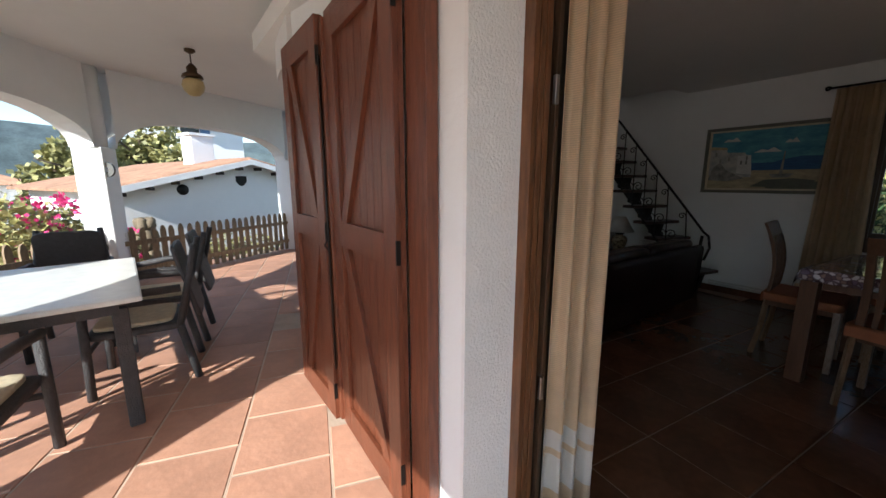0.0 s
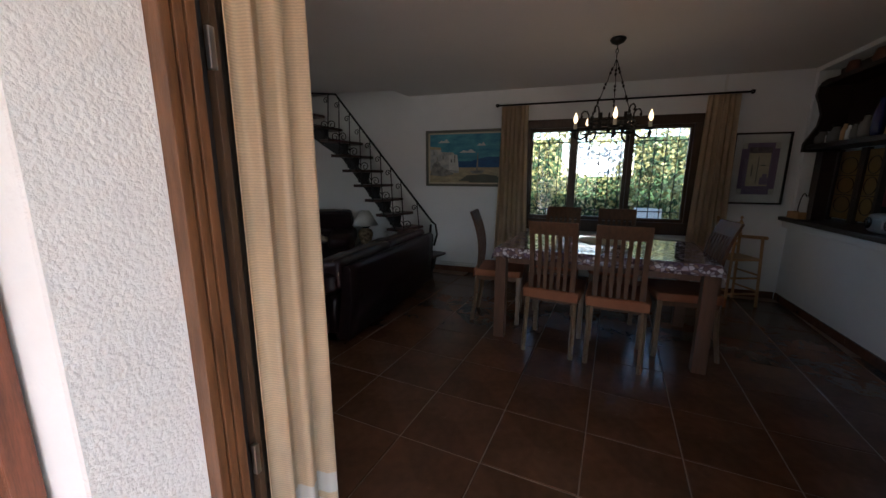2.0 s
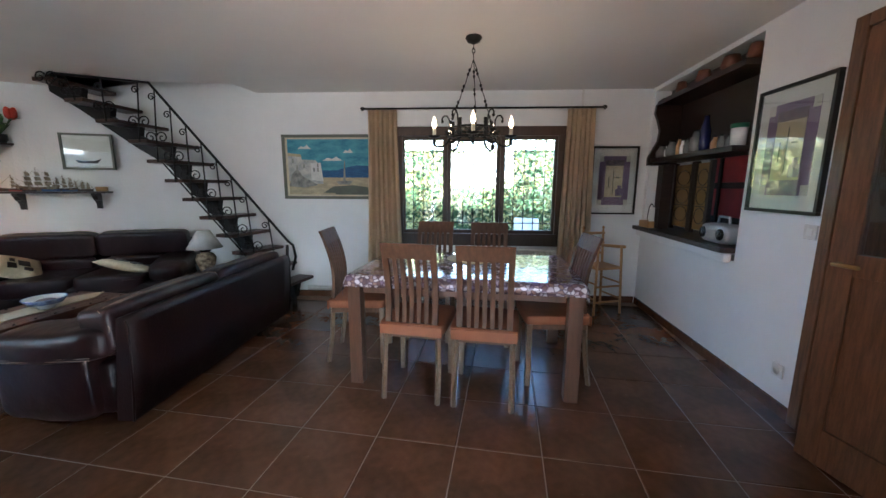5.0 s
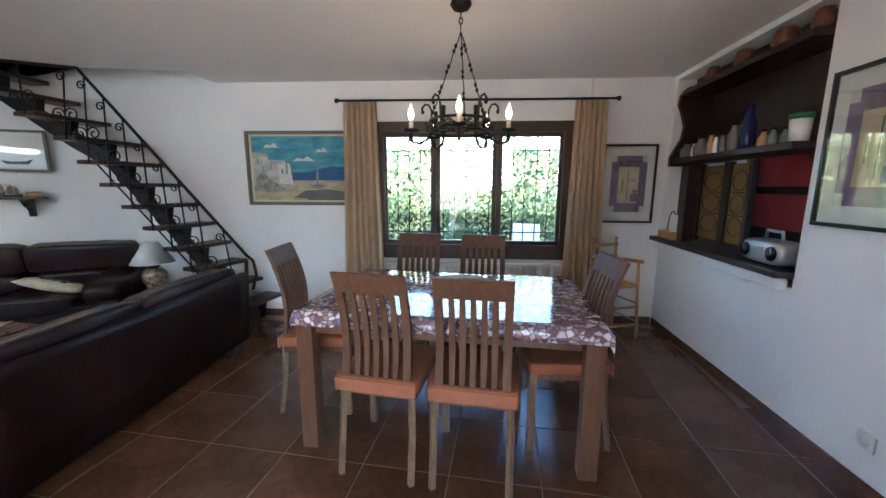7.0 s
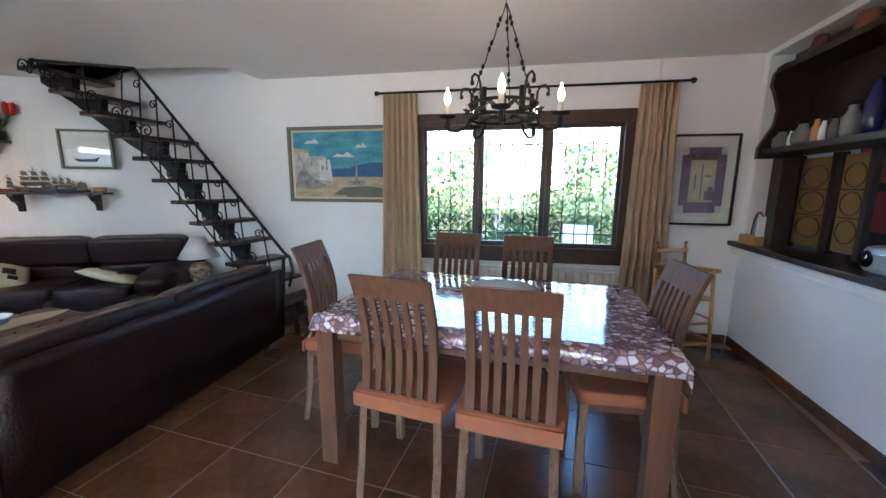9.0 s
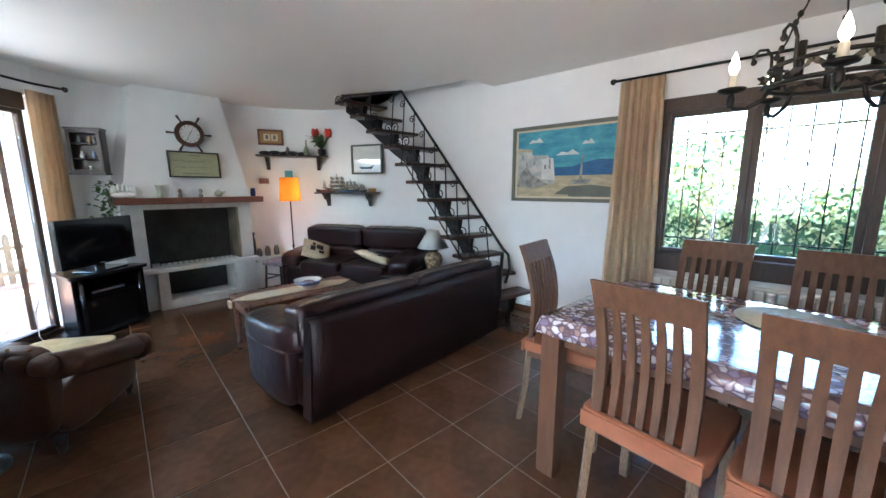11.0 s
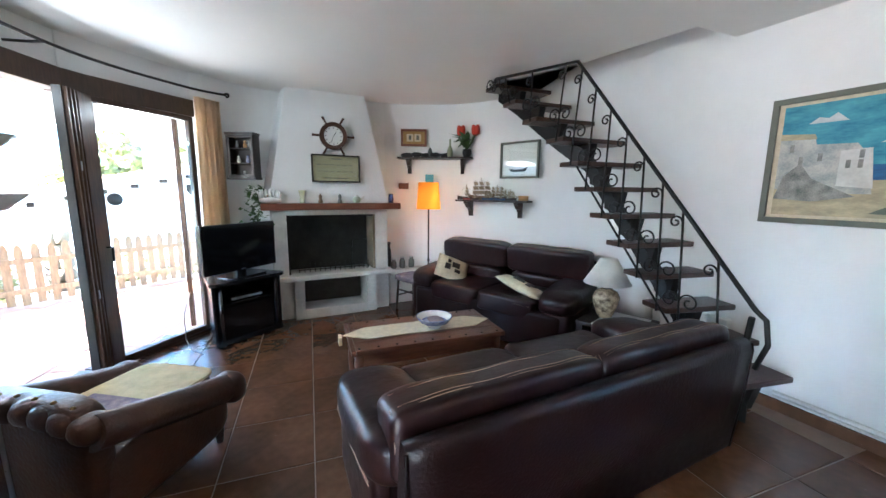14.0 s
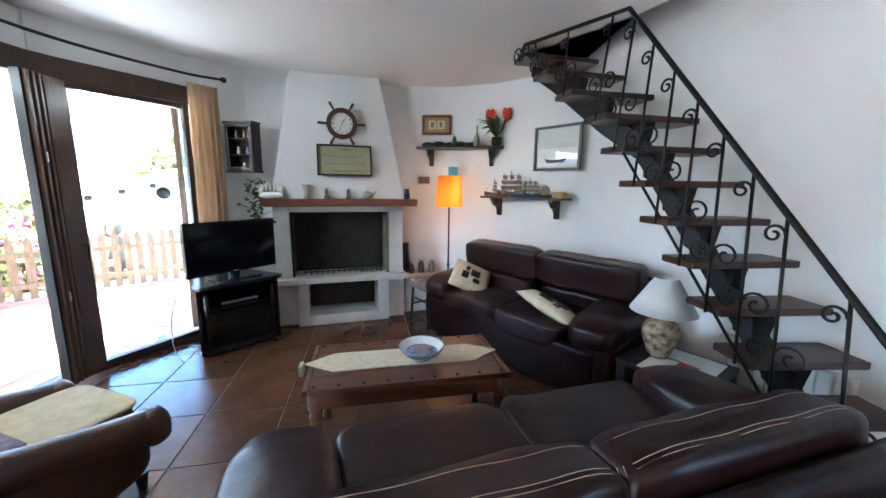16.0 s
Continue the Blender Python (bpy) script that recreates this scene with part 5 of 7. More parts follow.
for x, z, s in ((0.16, 0.24, 0.05), (-0.28, 0.30, 0.07), (0.0, 0.12, 0.10)):
    art_poly("painted_cloud", big, CLOUDP, [(x - s, z - 0.02), (x - s * 0.5, z + 0.025), (x, z + 0.01), (x + s * 0.4, z + 0.045), (x + s, z - 0.02)], 1.17, 0.73, 2)
art_poly("painted_mast", big, ROCKP, [(0.10, -0.24), (0.125, -0.26), (0.125, 0.10), (0.118, 0.10)], 1.17, 0.73, 3)
art_poly("painted_boat", big, ROCKP, [(0.03, -0.22), (0.06, -0.27), (0.17, -0.27), (0.20, -0.21)], 1.17, 0.73, 4)
BL = mat("black_picture_frame", (0.015, 0.012, 0.010), 0.4)
flower = [("ground", PURPLE, -0.33, 0.33, -0.36, 0.36, 1), ("corner", GREYP, -0.33, -0.24, 0.28, 0.36, 2), ("corner", GREYP, 0.24, 0.33, 0.28, 0.36, 2), ("corner", GREYP, -0.33, -0.24, -0.36, -0.28, 2), ("corner", GREYP, 0.24, 0.33, -0.36, -0.28, 2), ("block", PATT, -0.20, 0.20, 0.22, 0.30, 2), ("field", CREAM, -0.19, 0.19, -0.24, 0.22, 3), ("petal", PURPLE, 0.05, 0.20, -0.22, -0.12, 4), ("petal", PURPLE, 0.09, 0.17, -0.12, -0.07, 4), ("leaf", GREYFR, -0.12, -0.10, -0.10, 0.06, 4), ("leaf", GREYFR, 0.04, 0.12, 0.04, 0.055, 4), ("stem", GREYFR, -0.02, -0.005, -0.2, 0.17, 4)]
picture("mauve flower print in a black frame by the window", (2.37, 5.998, 1.410), 0, 0.50, 0.745, BL, 0.018, PAPER, 0.05, flower, True)
ep = EM @ Vector((-0.002, -1.945, 1.562))
picture("mauve flower print in a dark frame beside the hatch", tuple(ep), -90 - EA, 0.545, 0.745, BL, 0.02, PAPER, 0.05, flower, True)
# pictures of the round wall: mounts turned with it
sail = picture("black framed picture of a small black boat on a pale ground", (-3.43, 5.645, 1.70), 21, 0.47, 0.385, GREYFR, 0.022, GREYP, 0.02, [("paper", PAPER, -0.42, 0.42, -0.40, 0.0, 1)], True)
art_poly("boat", sail, BL, [(-0.24, -0.22), (-0.18, -0.31), (0.14, -0.31), (0.22, -0.18), (0.1, -0.24), (-0.1, -0.25)], 0.52, 0.40, 3)
picture("small double portrait print in a brown and gilt frame", (-4.455, 4.84, 1.995), 66, 0.31, 0.20, MANTEL, 0.025, GOLD, 0.02, [("print", CREAM, -0.28, -0.02, -0.22, 0.22, 1), ("print", CREAM, 0.02, 0.28, -0.22, 0.22, 1), ("figure", GREYFR, -0.2, -0.1, -0.12, 0.14, 2), ("figure", GREYFR, 0.1, 0.2, -0.12, 0.14, 2)], False)
sg = picture("old yellow chart of drawings in a black frame over the mantel", (-4.283, 3.875, 1.585), 90, 0.50, 0.285, BL, 0.014, mat("aged_chart", (0.40, 0.38, 0.22), 0.6, var=0.25), 0.0, [("bar", GREYFR, -0.1, 0.12, 0.33, 0.37, 1), ("bar", GREYFR, -0.25, 0.25, -0.36, -0.33, 1)] + [("mark", GREYFR, -0.38 + i * 0.13, -0.31 + i * 0.13, z, z + 0.03, 1) for i in range(6) for z in (-0.12, 0.12)], True)
sg.matrix_world = pose(-4.262, 3.875, 1.585, 0, 0, 90) @ pose(0, 0.0, 0, -4, 0, 0)

# ship's wheel clock
wc = thing("wheel_clock", "wooden ship's wheel clock with a white dial above the mantel", "clock", (-4.285, 3.86, 1.92), 90)
WM = mat("dark_wheel_wood", (0.085, 0.035, 0.020), 0.4, var=0.3)


def ring(bm, r0, r1, y0, y1, seg=32):
    vs = [[bm.verts.new((r * math.cos(a), y, r * math.sin(a))) for a in [2 * math.pi * i / seg for i in range(seg)]] for r, y in ((r0, y0), (r1, y0), (r1, y1), (r0, y1))]
    for j in range(4):
        for i in range(seg):
            bm.faces.new((vs[j][i], vs[j][(i + 1) % seg], vs[(j + 1) % 4][(i + 1) % seg], vs[(j + 1) % 4][i]))
    return bm


part("rim", ring(B(), 0.098, 0.140, -0.035, 0.0), WM, wc)
part("dial", ring(B(), 0.001, 0.100, -0.022, -0.004), PAPER, wc, "white clock dial")
for i in range(6):
    a = radians(30 + i * 60 + 30)
    d = Vector((math.cos(a), 0, math.sin(a)))
    part("spoke_handle", tube(B(), [d * 0.138 + Vector((0, -0.018, 0)), d * 0.175 + Vector((0, -0.018, 0)), d * 0.215 + Vector((0, -0.018, 0))], 0.009, 8, 0.013), WM, wc)
for i in range(12):
    a = radians(i * 30)
    pbox("hour_mark", BL, wc, -0.003, 0.003, -0.0235, -0.022, 0.074, 0.090, m=pose(0, 0, 0, 0, math.degrees(a), 0))
pbox("hour_hand", BL, wc, -0.003, 0.003, -0.026, -0.024, 0, 0.05, m=pose(0, 0, 0, 0, 35, 0))
pbox("minute_hand", BL, wc, -0.002, 0.002, -0.026, -0.024, 0, 0.075, m=pose(0, 0, 0, 0, 200, 0))

# wall cabinet beside the curtain
wcab = thing("wall_cabinet", "small dark wooden wall cabinet with a glazed door and ornaments inside", "wall cabinet", (-4.33, 3.04, 1.67), 62)
for d in ((-0.13, 0.13, 0, 0.008, -0.20, 0.20), (-0.13, -0.118, -0.10, 0, -0.20, 0.20), (0.118, 0.13, -0.10, 0, -0.20, 0.20), (-0.14, 0.14, -0.115, 0.008, 0.20, 0.218), (-0.14, 0.14, -0.115, 0.008, -0.218, -0.20), (-0.118, 0.118, -0.09, 0, -0.07, -0.06), (-0.118, 0.118, -0.09, 0, 0.07, 0.08)):
    pbox("carcass_board", DARKW, wcab, *d, bev=0.002)
frame_bars(wcab, "door_frame", DARKW, -0.128, 0.128, -0.198, 0.198, -0.112, -0.101, 0.03)
for x, z, mt in ((-0.06, 0.08, JARG), (0.02, 0.08, WICK), (0.06, 0.08, JARG), (-0.05, -0.06, PORC), (0.04, -0.06, BLUEP), (0.0, -0.2, PORC)):
    part("ornament", lathe(B(), [(0.012, 0), (0.02, 0.02), (0.008, 0.05), (0.014, 0.06), (0, 0.07)], 10, (x, -0.05, z + 0.001)), mt, wcab)


# television on its stand
tvs = thing("tv_stand", "black tapered television stand with open shelves and a rounded top", "television stand", (-3.99, 2.90, 0), -59)
bm = B()
prism(bm, [(-0.34, 0.20), (-0.30, 0.24), (0.30, 0.24), (0.34, 0.20), (0.20, -0.20), (-0.20, -0.20)], 0.555, 0.585)
part("top", bm, TVST, tvs)
bm = B()
prism(bm, [(-0.31, 0.19), (0.31, 0.19), (0.18, -0.18), (-0.18, -0.18)], 0.02, 0.07)
part("plinth", bm, TVST, tvs)
for sx in (-1, 1):
    bm = B()
    prism(bm, [(sx * 0.31, 0.18), (sx * 0.285, 0.18), (sx * 0.155, -0.17), (sx * 0.18, -0.17)], 0.07, 0.555)
    part("side_panel", bm, TVST, tvs)
    part("corner_post", lathe(B(), [(0.018, 0.07), (0.018, 0.555)], 12, (sx * 0.25, 0.19, 0)), TVST, tvs)
pbox("back_panel", TVST, tvs, -0.18, 0.18, -0.18, -0.172, 0.07, 0.555)
pbox("lower_door", TVB, tvs, -0.27, 0.27, 0.172, 0.180, 0.075, 0.345, bev=0.002)
for z in (0.36,):
    bm = B()
    prism(bm, [(-0.28, 0.17), (0.28, 0.17), (0.16, -0.17), (-0.16, -0.17)], z, z + 0.018)
    part("shelf", bm, TVST, tvs)
pl = thing("set_top_box", "flat dark set-top box on the stand's middle shelf", "set-top box", (-3.96, 2.92, 0.379), -59)
pbox("case", TVB, pl, -0.15, 0.13, -0.08, 0.09, 0, 0.045, bev=0.004)
pbox("front_strip", SILVER, pl, -0.15, 0.13, 0.09, 0.093, 0.01, 0.03)
tv = thing("television", "black flat-screen television on a small foot, switched off", "television", (-3.92, 2.95, 0.586), -50)
pbox("housing", TVB, tv, -0.36, 0.36, -0.03, 0.02, 0.055, 0.475, bev=0.006)
pbox("screen", SCREEN, tv, -0.335, 0.335, 0.0201, 0.022, 0.085, 0.45)
pbox("logo_bar", SILVER, tv, -0.02, 0.02, 0.0202, 0.022, 0.064, 0.07)
pbox("neck", TVB, tv, -0.04, 0.04, -0.02, 0.0, 0.01, 0.06)
pbox("foot", TVB, tv, -0.18, 0.18, -0.09, 0.09, 0, 0.012, bev=0.004)
cb = thing("cable", "white cable hanging from the television stand to the floor", "cable", (0, 0, 0))
part("wire", tube(B(), [(-3.80, 2.56, 0.5), (-3.82, 2.50, 0.30), (-3.80, 2.50, 0.10), (-3.76, 2.54, 0.01), (-3.66, 2.62, 0.008)], 0.004, 6), PAPER, cb)

# floor lamp by the fireplace
fl = thing("floor_lamp", "black floor lamp with a lit orange drum shade", "floor lamp", (-4.06, 4.86, 0))
part("base", lathe(B(), [(0.12, 0), (0.12, 0.012), (0.03, 0.03), (0.012, 0.04)], 24), IRON, fl)
part("pole", tube(B(), [(0, 0, 0.03), (0, 0, 1.22)], 0.009, 8), IRON, fl)
part("knob", lathe(B(), [(0.009, 0.55), (0.018, 0.565), (0.009, 0.58)], 12), IRON, fl)
part("shade", lathe(B(), [(0.135, 1.16), (0.115, 1.46), (0.112, 1.46), (0.132, 1.16)], 32), SHADEO, fl).visible_shadow = False
# curved reading lamp by the bookcase
al = thing("reading_lamp", "chrome floor lamp with two white glass dish shades", "floor lamp", (-2.00, 2.24, 0))
part("base", lathe(B(), [(0.13, 0), (0.13, 0.015), (0.05, 0.035), (0.012, 0.05)], 24), CHROME, al)
part("pole", tube(B(), [(0, 0, 0.04), (-0.02, -0.02, 0.8), (-0.03, -0.03, 1.45)], 0.010, 8), CHROME, al)
for z, dx, dy, nm in ((1.47, -0.05, 0.02, 0), (1.27, 0.12, 0.10, 1)):
    part("arm", tube(B(), [(0, 0, z - 0.06), (dx * 0.5, dy * 0.5, z - 0.04), (dx, dy, z)], 0.006, 6), CHROME, al)
    part("shade", lathe(B(), [(0.015, 0), (0.06, 0.02), (0.115, 0.065), (0.118, 0.065), (0.06, 0.012), (0.0, -0.004)], 24, (dx, dy, z)), PORC, al, "white frosted glass shade")

# stool
so = thing("stool", "low wooden stool with a purple patterned seat pad", "stool", (-4.02, 4.66, 0), 20)
for sx in (-1, 1):
    for sy in (-1, 1):
        part("leg", tube(B(), [(sx * 0.15, sy * 0.13, 0), (sx * 0.135, sy * 0.115, 0.36)], 0.014, 8), DARKW, so)
    part("rung", tube(B(), [(sx * 0.143, -0.12, 0.17), (sx * 0.143, 0.12, 0.17)], 0.009, 6), DARKW, so)
    part("rung", tube(B(), [(-0.14, sx * 0.12, 0.24), (0.14, sx * 0.12, 0.24)], 0.009, 6), DARKW, so)
part("seat_pad", puff(B(), 0, 0, 0.385, 0.36, 0.32, 0.07, 0.3), PATT, so)


def wall_shelf(label, p, q, z):
    s = thing("wall_shelf", label, "shelf", (0, 0, 0))
    p, q = Vector(p), Vector(q)
    d = q - p
    ang = math.degrees(math.atan2(d.y, d.x))
    s.matrix_world = pose(p.x, p.y, z, 0, 0, ang)
    L = d.length
    pbox("board", DARKW, s, 0, L, 0, 0.20, -0.02, 0, bev=0.003)
    for x in (L * 0.14, L * 0.86):
        bm = B()
        prof = [(0.03, -0.021), (0.18, -0.021), (0.18, -0.19), (0.15, -0.19), (0.14, -0.13), (0.11, -0.10), (0.08, -0.09), (0.05, -0.05), (0.03, -0.04)]
        lo = [bm.verts.new((x - 0.022, a, b)) for a, b in prof]
        hi = [bm.verts.new((x + 0.022, a, b)) for a, b in prof]
        bm.faces.new(lo)
        bm.faces.new(list(reversed(hi)))
        for i in range(len(prof)):
            bm.faces.new((lo[i], hi[i], hi[(i + 1) % len(prof)], lo[(i + 1) % len(prof)]))
        part("bracket", bm, DARKW, s)
    return s, L


us, UL = wall_shelf("dark wooden wall shelf holding driftwood, a bottle and a flower pot", (-4.40, 4.60), (-3.93, 5.36), 1.76)
ls, LL_ = wall_shelf("dark wooden wall shelf crowded with small model ships", (-3.98, 5.16), (-3.22, 5.57), 1.27)
UM, LM = us.matrix_world.copy(), ls.matrix_world.copy()


def on(M, x, y, z=0.001):
    return tuple(M @ Vector((x, y, z)))


dw = thing("driftwood", "dark twisted driftwood lying along the upper wall shelf", "driftwood", on(UM, 0.05, 0.1), 58)
bm = B()
for k in range(5):
    x0 = k * 0.12
    puff(bm, x0 + 0.05, 0.02 * (-1) ** k, 0.028, 0.16, 0.06, 0.05, 0.9, 12, 8, wrinkle=0.02, seed=k)
part("wood", bm, BL, dw)
bt = thing("bottle", "slim pale green pottery bottle on the upper shelf", "bottle", on(UM, 0.62, 0.09))
part("body", lathe(B(), [(0.028, 0), (0.034, 0.03), (0.034, 0.07), (0.022, 0.11), (0.010, 0.135), (0.010, 0.20), (0.013, 0.205)], 16), mat("pale_green_glaze", (0.34, 0.38, 0.24), 0.3), bt)
bt2 = thing("glass_ornament", "pale glass ornament on the upper shelf", "ornament", on(UM, 0.38, 0.12))
part("body", lathe(B(), [(0.02, 0), (0.03, 0.04), (0.02, 0.09), (0.0, 0.12)], 12), JARG, bt2)


def leaf_blade(bm, base, tip, w, droop=0.0):
    base, tip = Vector(base), Vector(tip)
    d = tip - base
    s = d.cross(Vector((0, 0, 1)))
    s = s.normalized() if s.length > 1e-5 else Vector((1, 0, 0))
    mid = base.lerp(tip, 0.5) + Vector((0, 0, droop))
    v = [bm.verts.new(p) for p in (base, mid + s * w, tip, mid - s * w)]
    bm.faces.new(v)


pt = thing("potted_flower", "red and green flower in a dark pot on the shelf", "potted plant", on(UM, 0.82, 0.10))
part("pot", lathe(B(), [(0.035, 0), (0.055, 0.04), (0.05, 0.09), (0.045, 0.09), (0.04, 0.06)], 18), BL, pt)
bm = B()
for i in range(34):
    a, r = random.uniform(0, 6.28), random.uniform(0.10, 0.22)
    leaf_blade(bm, (0, 0, 0.08), (r * math.cos(a), r * math.sin(a), 0.09 + random.uniform(0, 0.20)), 0.030, 0.07)
part("foliage", bm, GREEN, pt)
bm = B()
for x, y in ((-0.055, -0.04), (0.055, 0.06)):
    for q in range(5):
        puff(bm, x * 1.2 + 0.026 * math.cos(q * 1.26), y * 1.2 + 0.026 * math.sin(q * 1.26), 0.30 + 0.012 * (q % 2), 0.05, 0.05, 0.12, 0.9, 10, 8)
part("blossom", bm, RED, pt)


HULLS = [SHIP, mat("dark_ship_hull", (0.05, 0.035, 0.03), 0.5), mat("blue_ship_hull", (0.05, 0.10, 0.22), 0.4), mat("red_ship_hull", (0.25, 0.04, 0.03), 0.5)]


def ship(at, rz, L, masts, label, sails=True, hull=0):
    s = thing("model_ship", label, "model ship", at, rz, "model ships on the wall shelf")
    bm = B()
    secs = []
    for k in range(7):
        f = k / 6
        x = (f - 0.5) * L
        w = L * 0.11 * math.sin(math.pi * min(0.97, max(0.04, f))) ** 0.6
        sheer = L * 0.06 * (2 * f - 1) ** 2
        secs.append([bm.verts.new(p) for p in ((x, -w, L * 0.13 + sheer), (x, -w * 0.6, L * 0.04), (x, 0, 0.0), (x, w * 0.6, L * 0.04), (x, w, L * 0.13 + sheer))])
    for a, b in zip(secs, secs[1:]):
        for i in range(4):
            bm.faces.new((a[i], b[i], b[i + 1], a[i + 1]))
        bm.faces.new((a[0], a[4], b[4], b[0]))
    bm.faces.new(secs[0])
    bm.faces.new(list(reversed(secs[-1])))
    part("hull", bm, HULLS[hull], s)
    hh = L * 0.75
    bm = B()
    for m in range(masts):
        x = (m + 0.5) / masts * L * 0.7 - L * 0.35
        tube(bm, [(x, 0, L * 0.1), (x, 0, hh * (1 - 0.12 * abs(m - masts / 2 + 0.5)))], 0.0022, 5)
        for z, w in ((0.34, 0.22), (0.54, 0.19), (0.74, 0.13)):
            tube(bm, [(x, -w * L, hh * z + 0.05 * L), (x, w * L, hh * z + 0.05 * L)], 0.0015, 4)
            if sails:
                y0 = w * L * 0.9
                bs = B()
                v = [bs.verts.new(p) for p in ((x + 0.004, -y0, hh * z + 0.05 * L), (x + 0.004, y0, hh * z + 0.05 * L), (x + 0.012, y0 * 1.1, hh * (z - 0.15) + 0.05 * L), (x + 0.012, -y0 * 1.1, hh * (z - 0.15) + 0.05 * L))]
                bs.faces.new(v)
                part("sail", bs, SAIL, s)
    tube(bm, [(L * 0.45, 0, L * 0.18), (L * 0.68, 0, L * 0.27)], 0.0018, 4)
    for dx in (-0.45, 0.6):
        tube(bm, [(dx * L, 0, L * 0.2), (0, 0, hh * 0.95)], 0.0009, 3)
    part("rigging", bm, SHIP, s)


shipl = "small wooden model sailing ship on the lower wall shelf"
for x, y, L, n, dr, hl in ((0.08, 0.12, 0.23, 1, 5, 1), (0.27, 0.13, 0.33, 3, 0, 0), (0.15, 0.04, 0.12, 1, 10, 3), (0.24, 0.035, 0.11, 1, -4, 1), (0.40, 0.05, 0.15, 2, -5, 2), (0.47, 0.14, 0.23, 3, 0, 1), (0.55, 0.05, 0.12, 1, 8, 2), (0.60, 0.13, 0.17, 2, 3, 0), (0.67, 0.06, 0.15, 2, -8, 1)):
    ship(on(LM, x, y), 28 + dr, L, n, shipl if n != 3 else "tall three-masted model ship with pale sails on the wall shelf", True, hl)
bk = thing("basket", "small woven basket at the end of the ship shelf", "basket", on(LM, 0.80, 0.10))
part("body", lathe(B(), [(0.05, 0), (0.055, 0.05), (0.05, 0.05), (0.045, 0.01)], 16), WICK, bk)

# on the mantel
MZ = 1.226
items = [(3.22, "shell", "large white sea shell on the mantel shelf"), (3.52, "vase", "slim pale green vase on the mantel shelf"), (3.70, "figurine", "small dark figurine on the mantel shelf"), (3.90, "figurine", "small grey figurine on the mantel shelf"), (4.08, "teapot", "small pale teapot on the mantel shelf"), (4.47, "jar", "small dark blue jar on the mantel shelf")]
for y, kind, label in items:
    o = thing(kind, label, kind, (-4.24, y, MZ))
    if kind == "shell":
        bm = B()
        for k in range(7):
            a = radians(-60 + k * 20)
            puff(bm, 0.0, 0.10 * math.sin(a), 0.045 + 0.06 * math.cos(a), 0.06, 0.035, 0.085, 0.9, 10, 6)
        puff(bm, 0, 0, 0.03, 0.09, 0.21, 0.06, 0.8, 14, 8)
        part("body", bm, PORC, o)
    elif kind == "vase":
        part("body", lathe(B(), [(0.022, 0), (0.026, 0.03), (0.02, 0.07), (0.032, 0.12), (0.040, 0.13), (0.028, 0.12), (0.015, 0.07)], 18), mat("pale_vase_glaze", (0.52, 0.55, 0.42), 0.25), o)
    elif kind == "figurine":
        part("body", lathe(B(), [(0.022, 0), (0.024, 0.02), (0.012, 0.045), (0.02, 0.06), (0.014, 0.085), (0.0, 0.10)], 12), SHIP if y < 3.8 else JARG, o)
    elif kind == "teapot":
        part("body", puff(B(), 0, 0, 0.035, 0.07, 0.09, 0.07, 0.9, 16, 10), mat("pale_green_china", (0.42, 0.46, 0.36), 0.3), o)
        part("spout", tube(B(), [(0, 0.04, 0.03), (0, 0.07, 0.06), (0, 0.08, 0.075)], 0.009, 8, 0.005), GREYP, o)
        part("lid", lathe(B(), [(0.025, 0.068), (0.012, 0.08), (0, 0.09)], 12), GREYP, o)
    else:
        part("body", lathe(B(), [(0.028, 0), (0.032, 0.04), (0.025, 0.08), (0.03, 0.10)], 14), BLUEG, o)
ivy = thing("trailing_plant", "trailing green pot plant hanging at the end of the mantel", "potted plant", (-4.30, 3.16, 1.226))
part("pot", lathe(B(), [(0.03, 0), (0.05, 0.08), (0.045, 0.08), (0.02, 0.01)], 14), WICK, ivy)
bm = B()
for k in range(260):
    f = random.random()
    z = 0.17 - 0.62 * f ** 1.2
    x, y = random.gauss(0.05, 0.03), random.gauss(-0.06, 0.045)
    b = Vector((x, y, z))
    leaf_blade(bm, b, b + Vector((random.uniform(-0.04, 0.045), random.uniform(-0.045, 0.045), random.uniform(-0.05, 0.025))), 0.022)
part("leaves", bm, GREEN, ivy)
for i, (y, h) in enumerate(((4.55, 0.11), (4.66, 0.13), (4.78, 0.13))):
    j = thing("glass_jar", "dusty glass jar standing on the stone ledge", "jar", (-4.40, y, 0.421), 0, "jars on the ledge")
    part("body", lathe(B(), [(0.03, 0), (0.036, 0.02), (0.034, h * 0.7), (0.022, h * 0.85), (0.022, h)], 16), JARG, j)
    part("lid", lathe(B(), [(0.024, h), (0.024, h + 0.01), (0, h + 0.012)], 14), CHROME, j)
tj = thing("tall_vase", "tall dark vase beside the fireplace", "vase", (-4.40, 4.50, 0.421))
tj.location = (-4.48, 4.50, 0.421)
part("body", lathe(B(), [(0.035, 0), (0.045, 0.1), (0.04, 0.22), (0.03, 0.26), (0.04, 0.32)], 16), BL, tj)
pc = thing("postcard", "small postcard of boats leaning on the round wall", "postcard", (-4.30, 4.98, 1.50), 60)
pbox("card", PAPER, pc, -0.06, 0.06, -0.006, 0, -0.08, 0.08)
pbox("image", SKYP, pc, -0.05, 0.05, -0.008, -0.006, -0.06, 0.06)
pc2 = thing("picture_card", "small triangular red picture card on the round wall", "postcard", (-4.44, 4.70, 1.42), 68)
pbox("card", MANTEL, pc2, -0.06, 0.06, -0.006, 0, -0.035, 0.035)

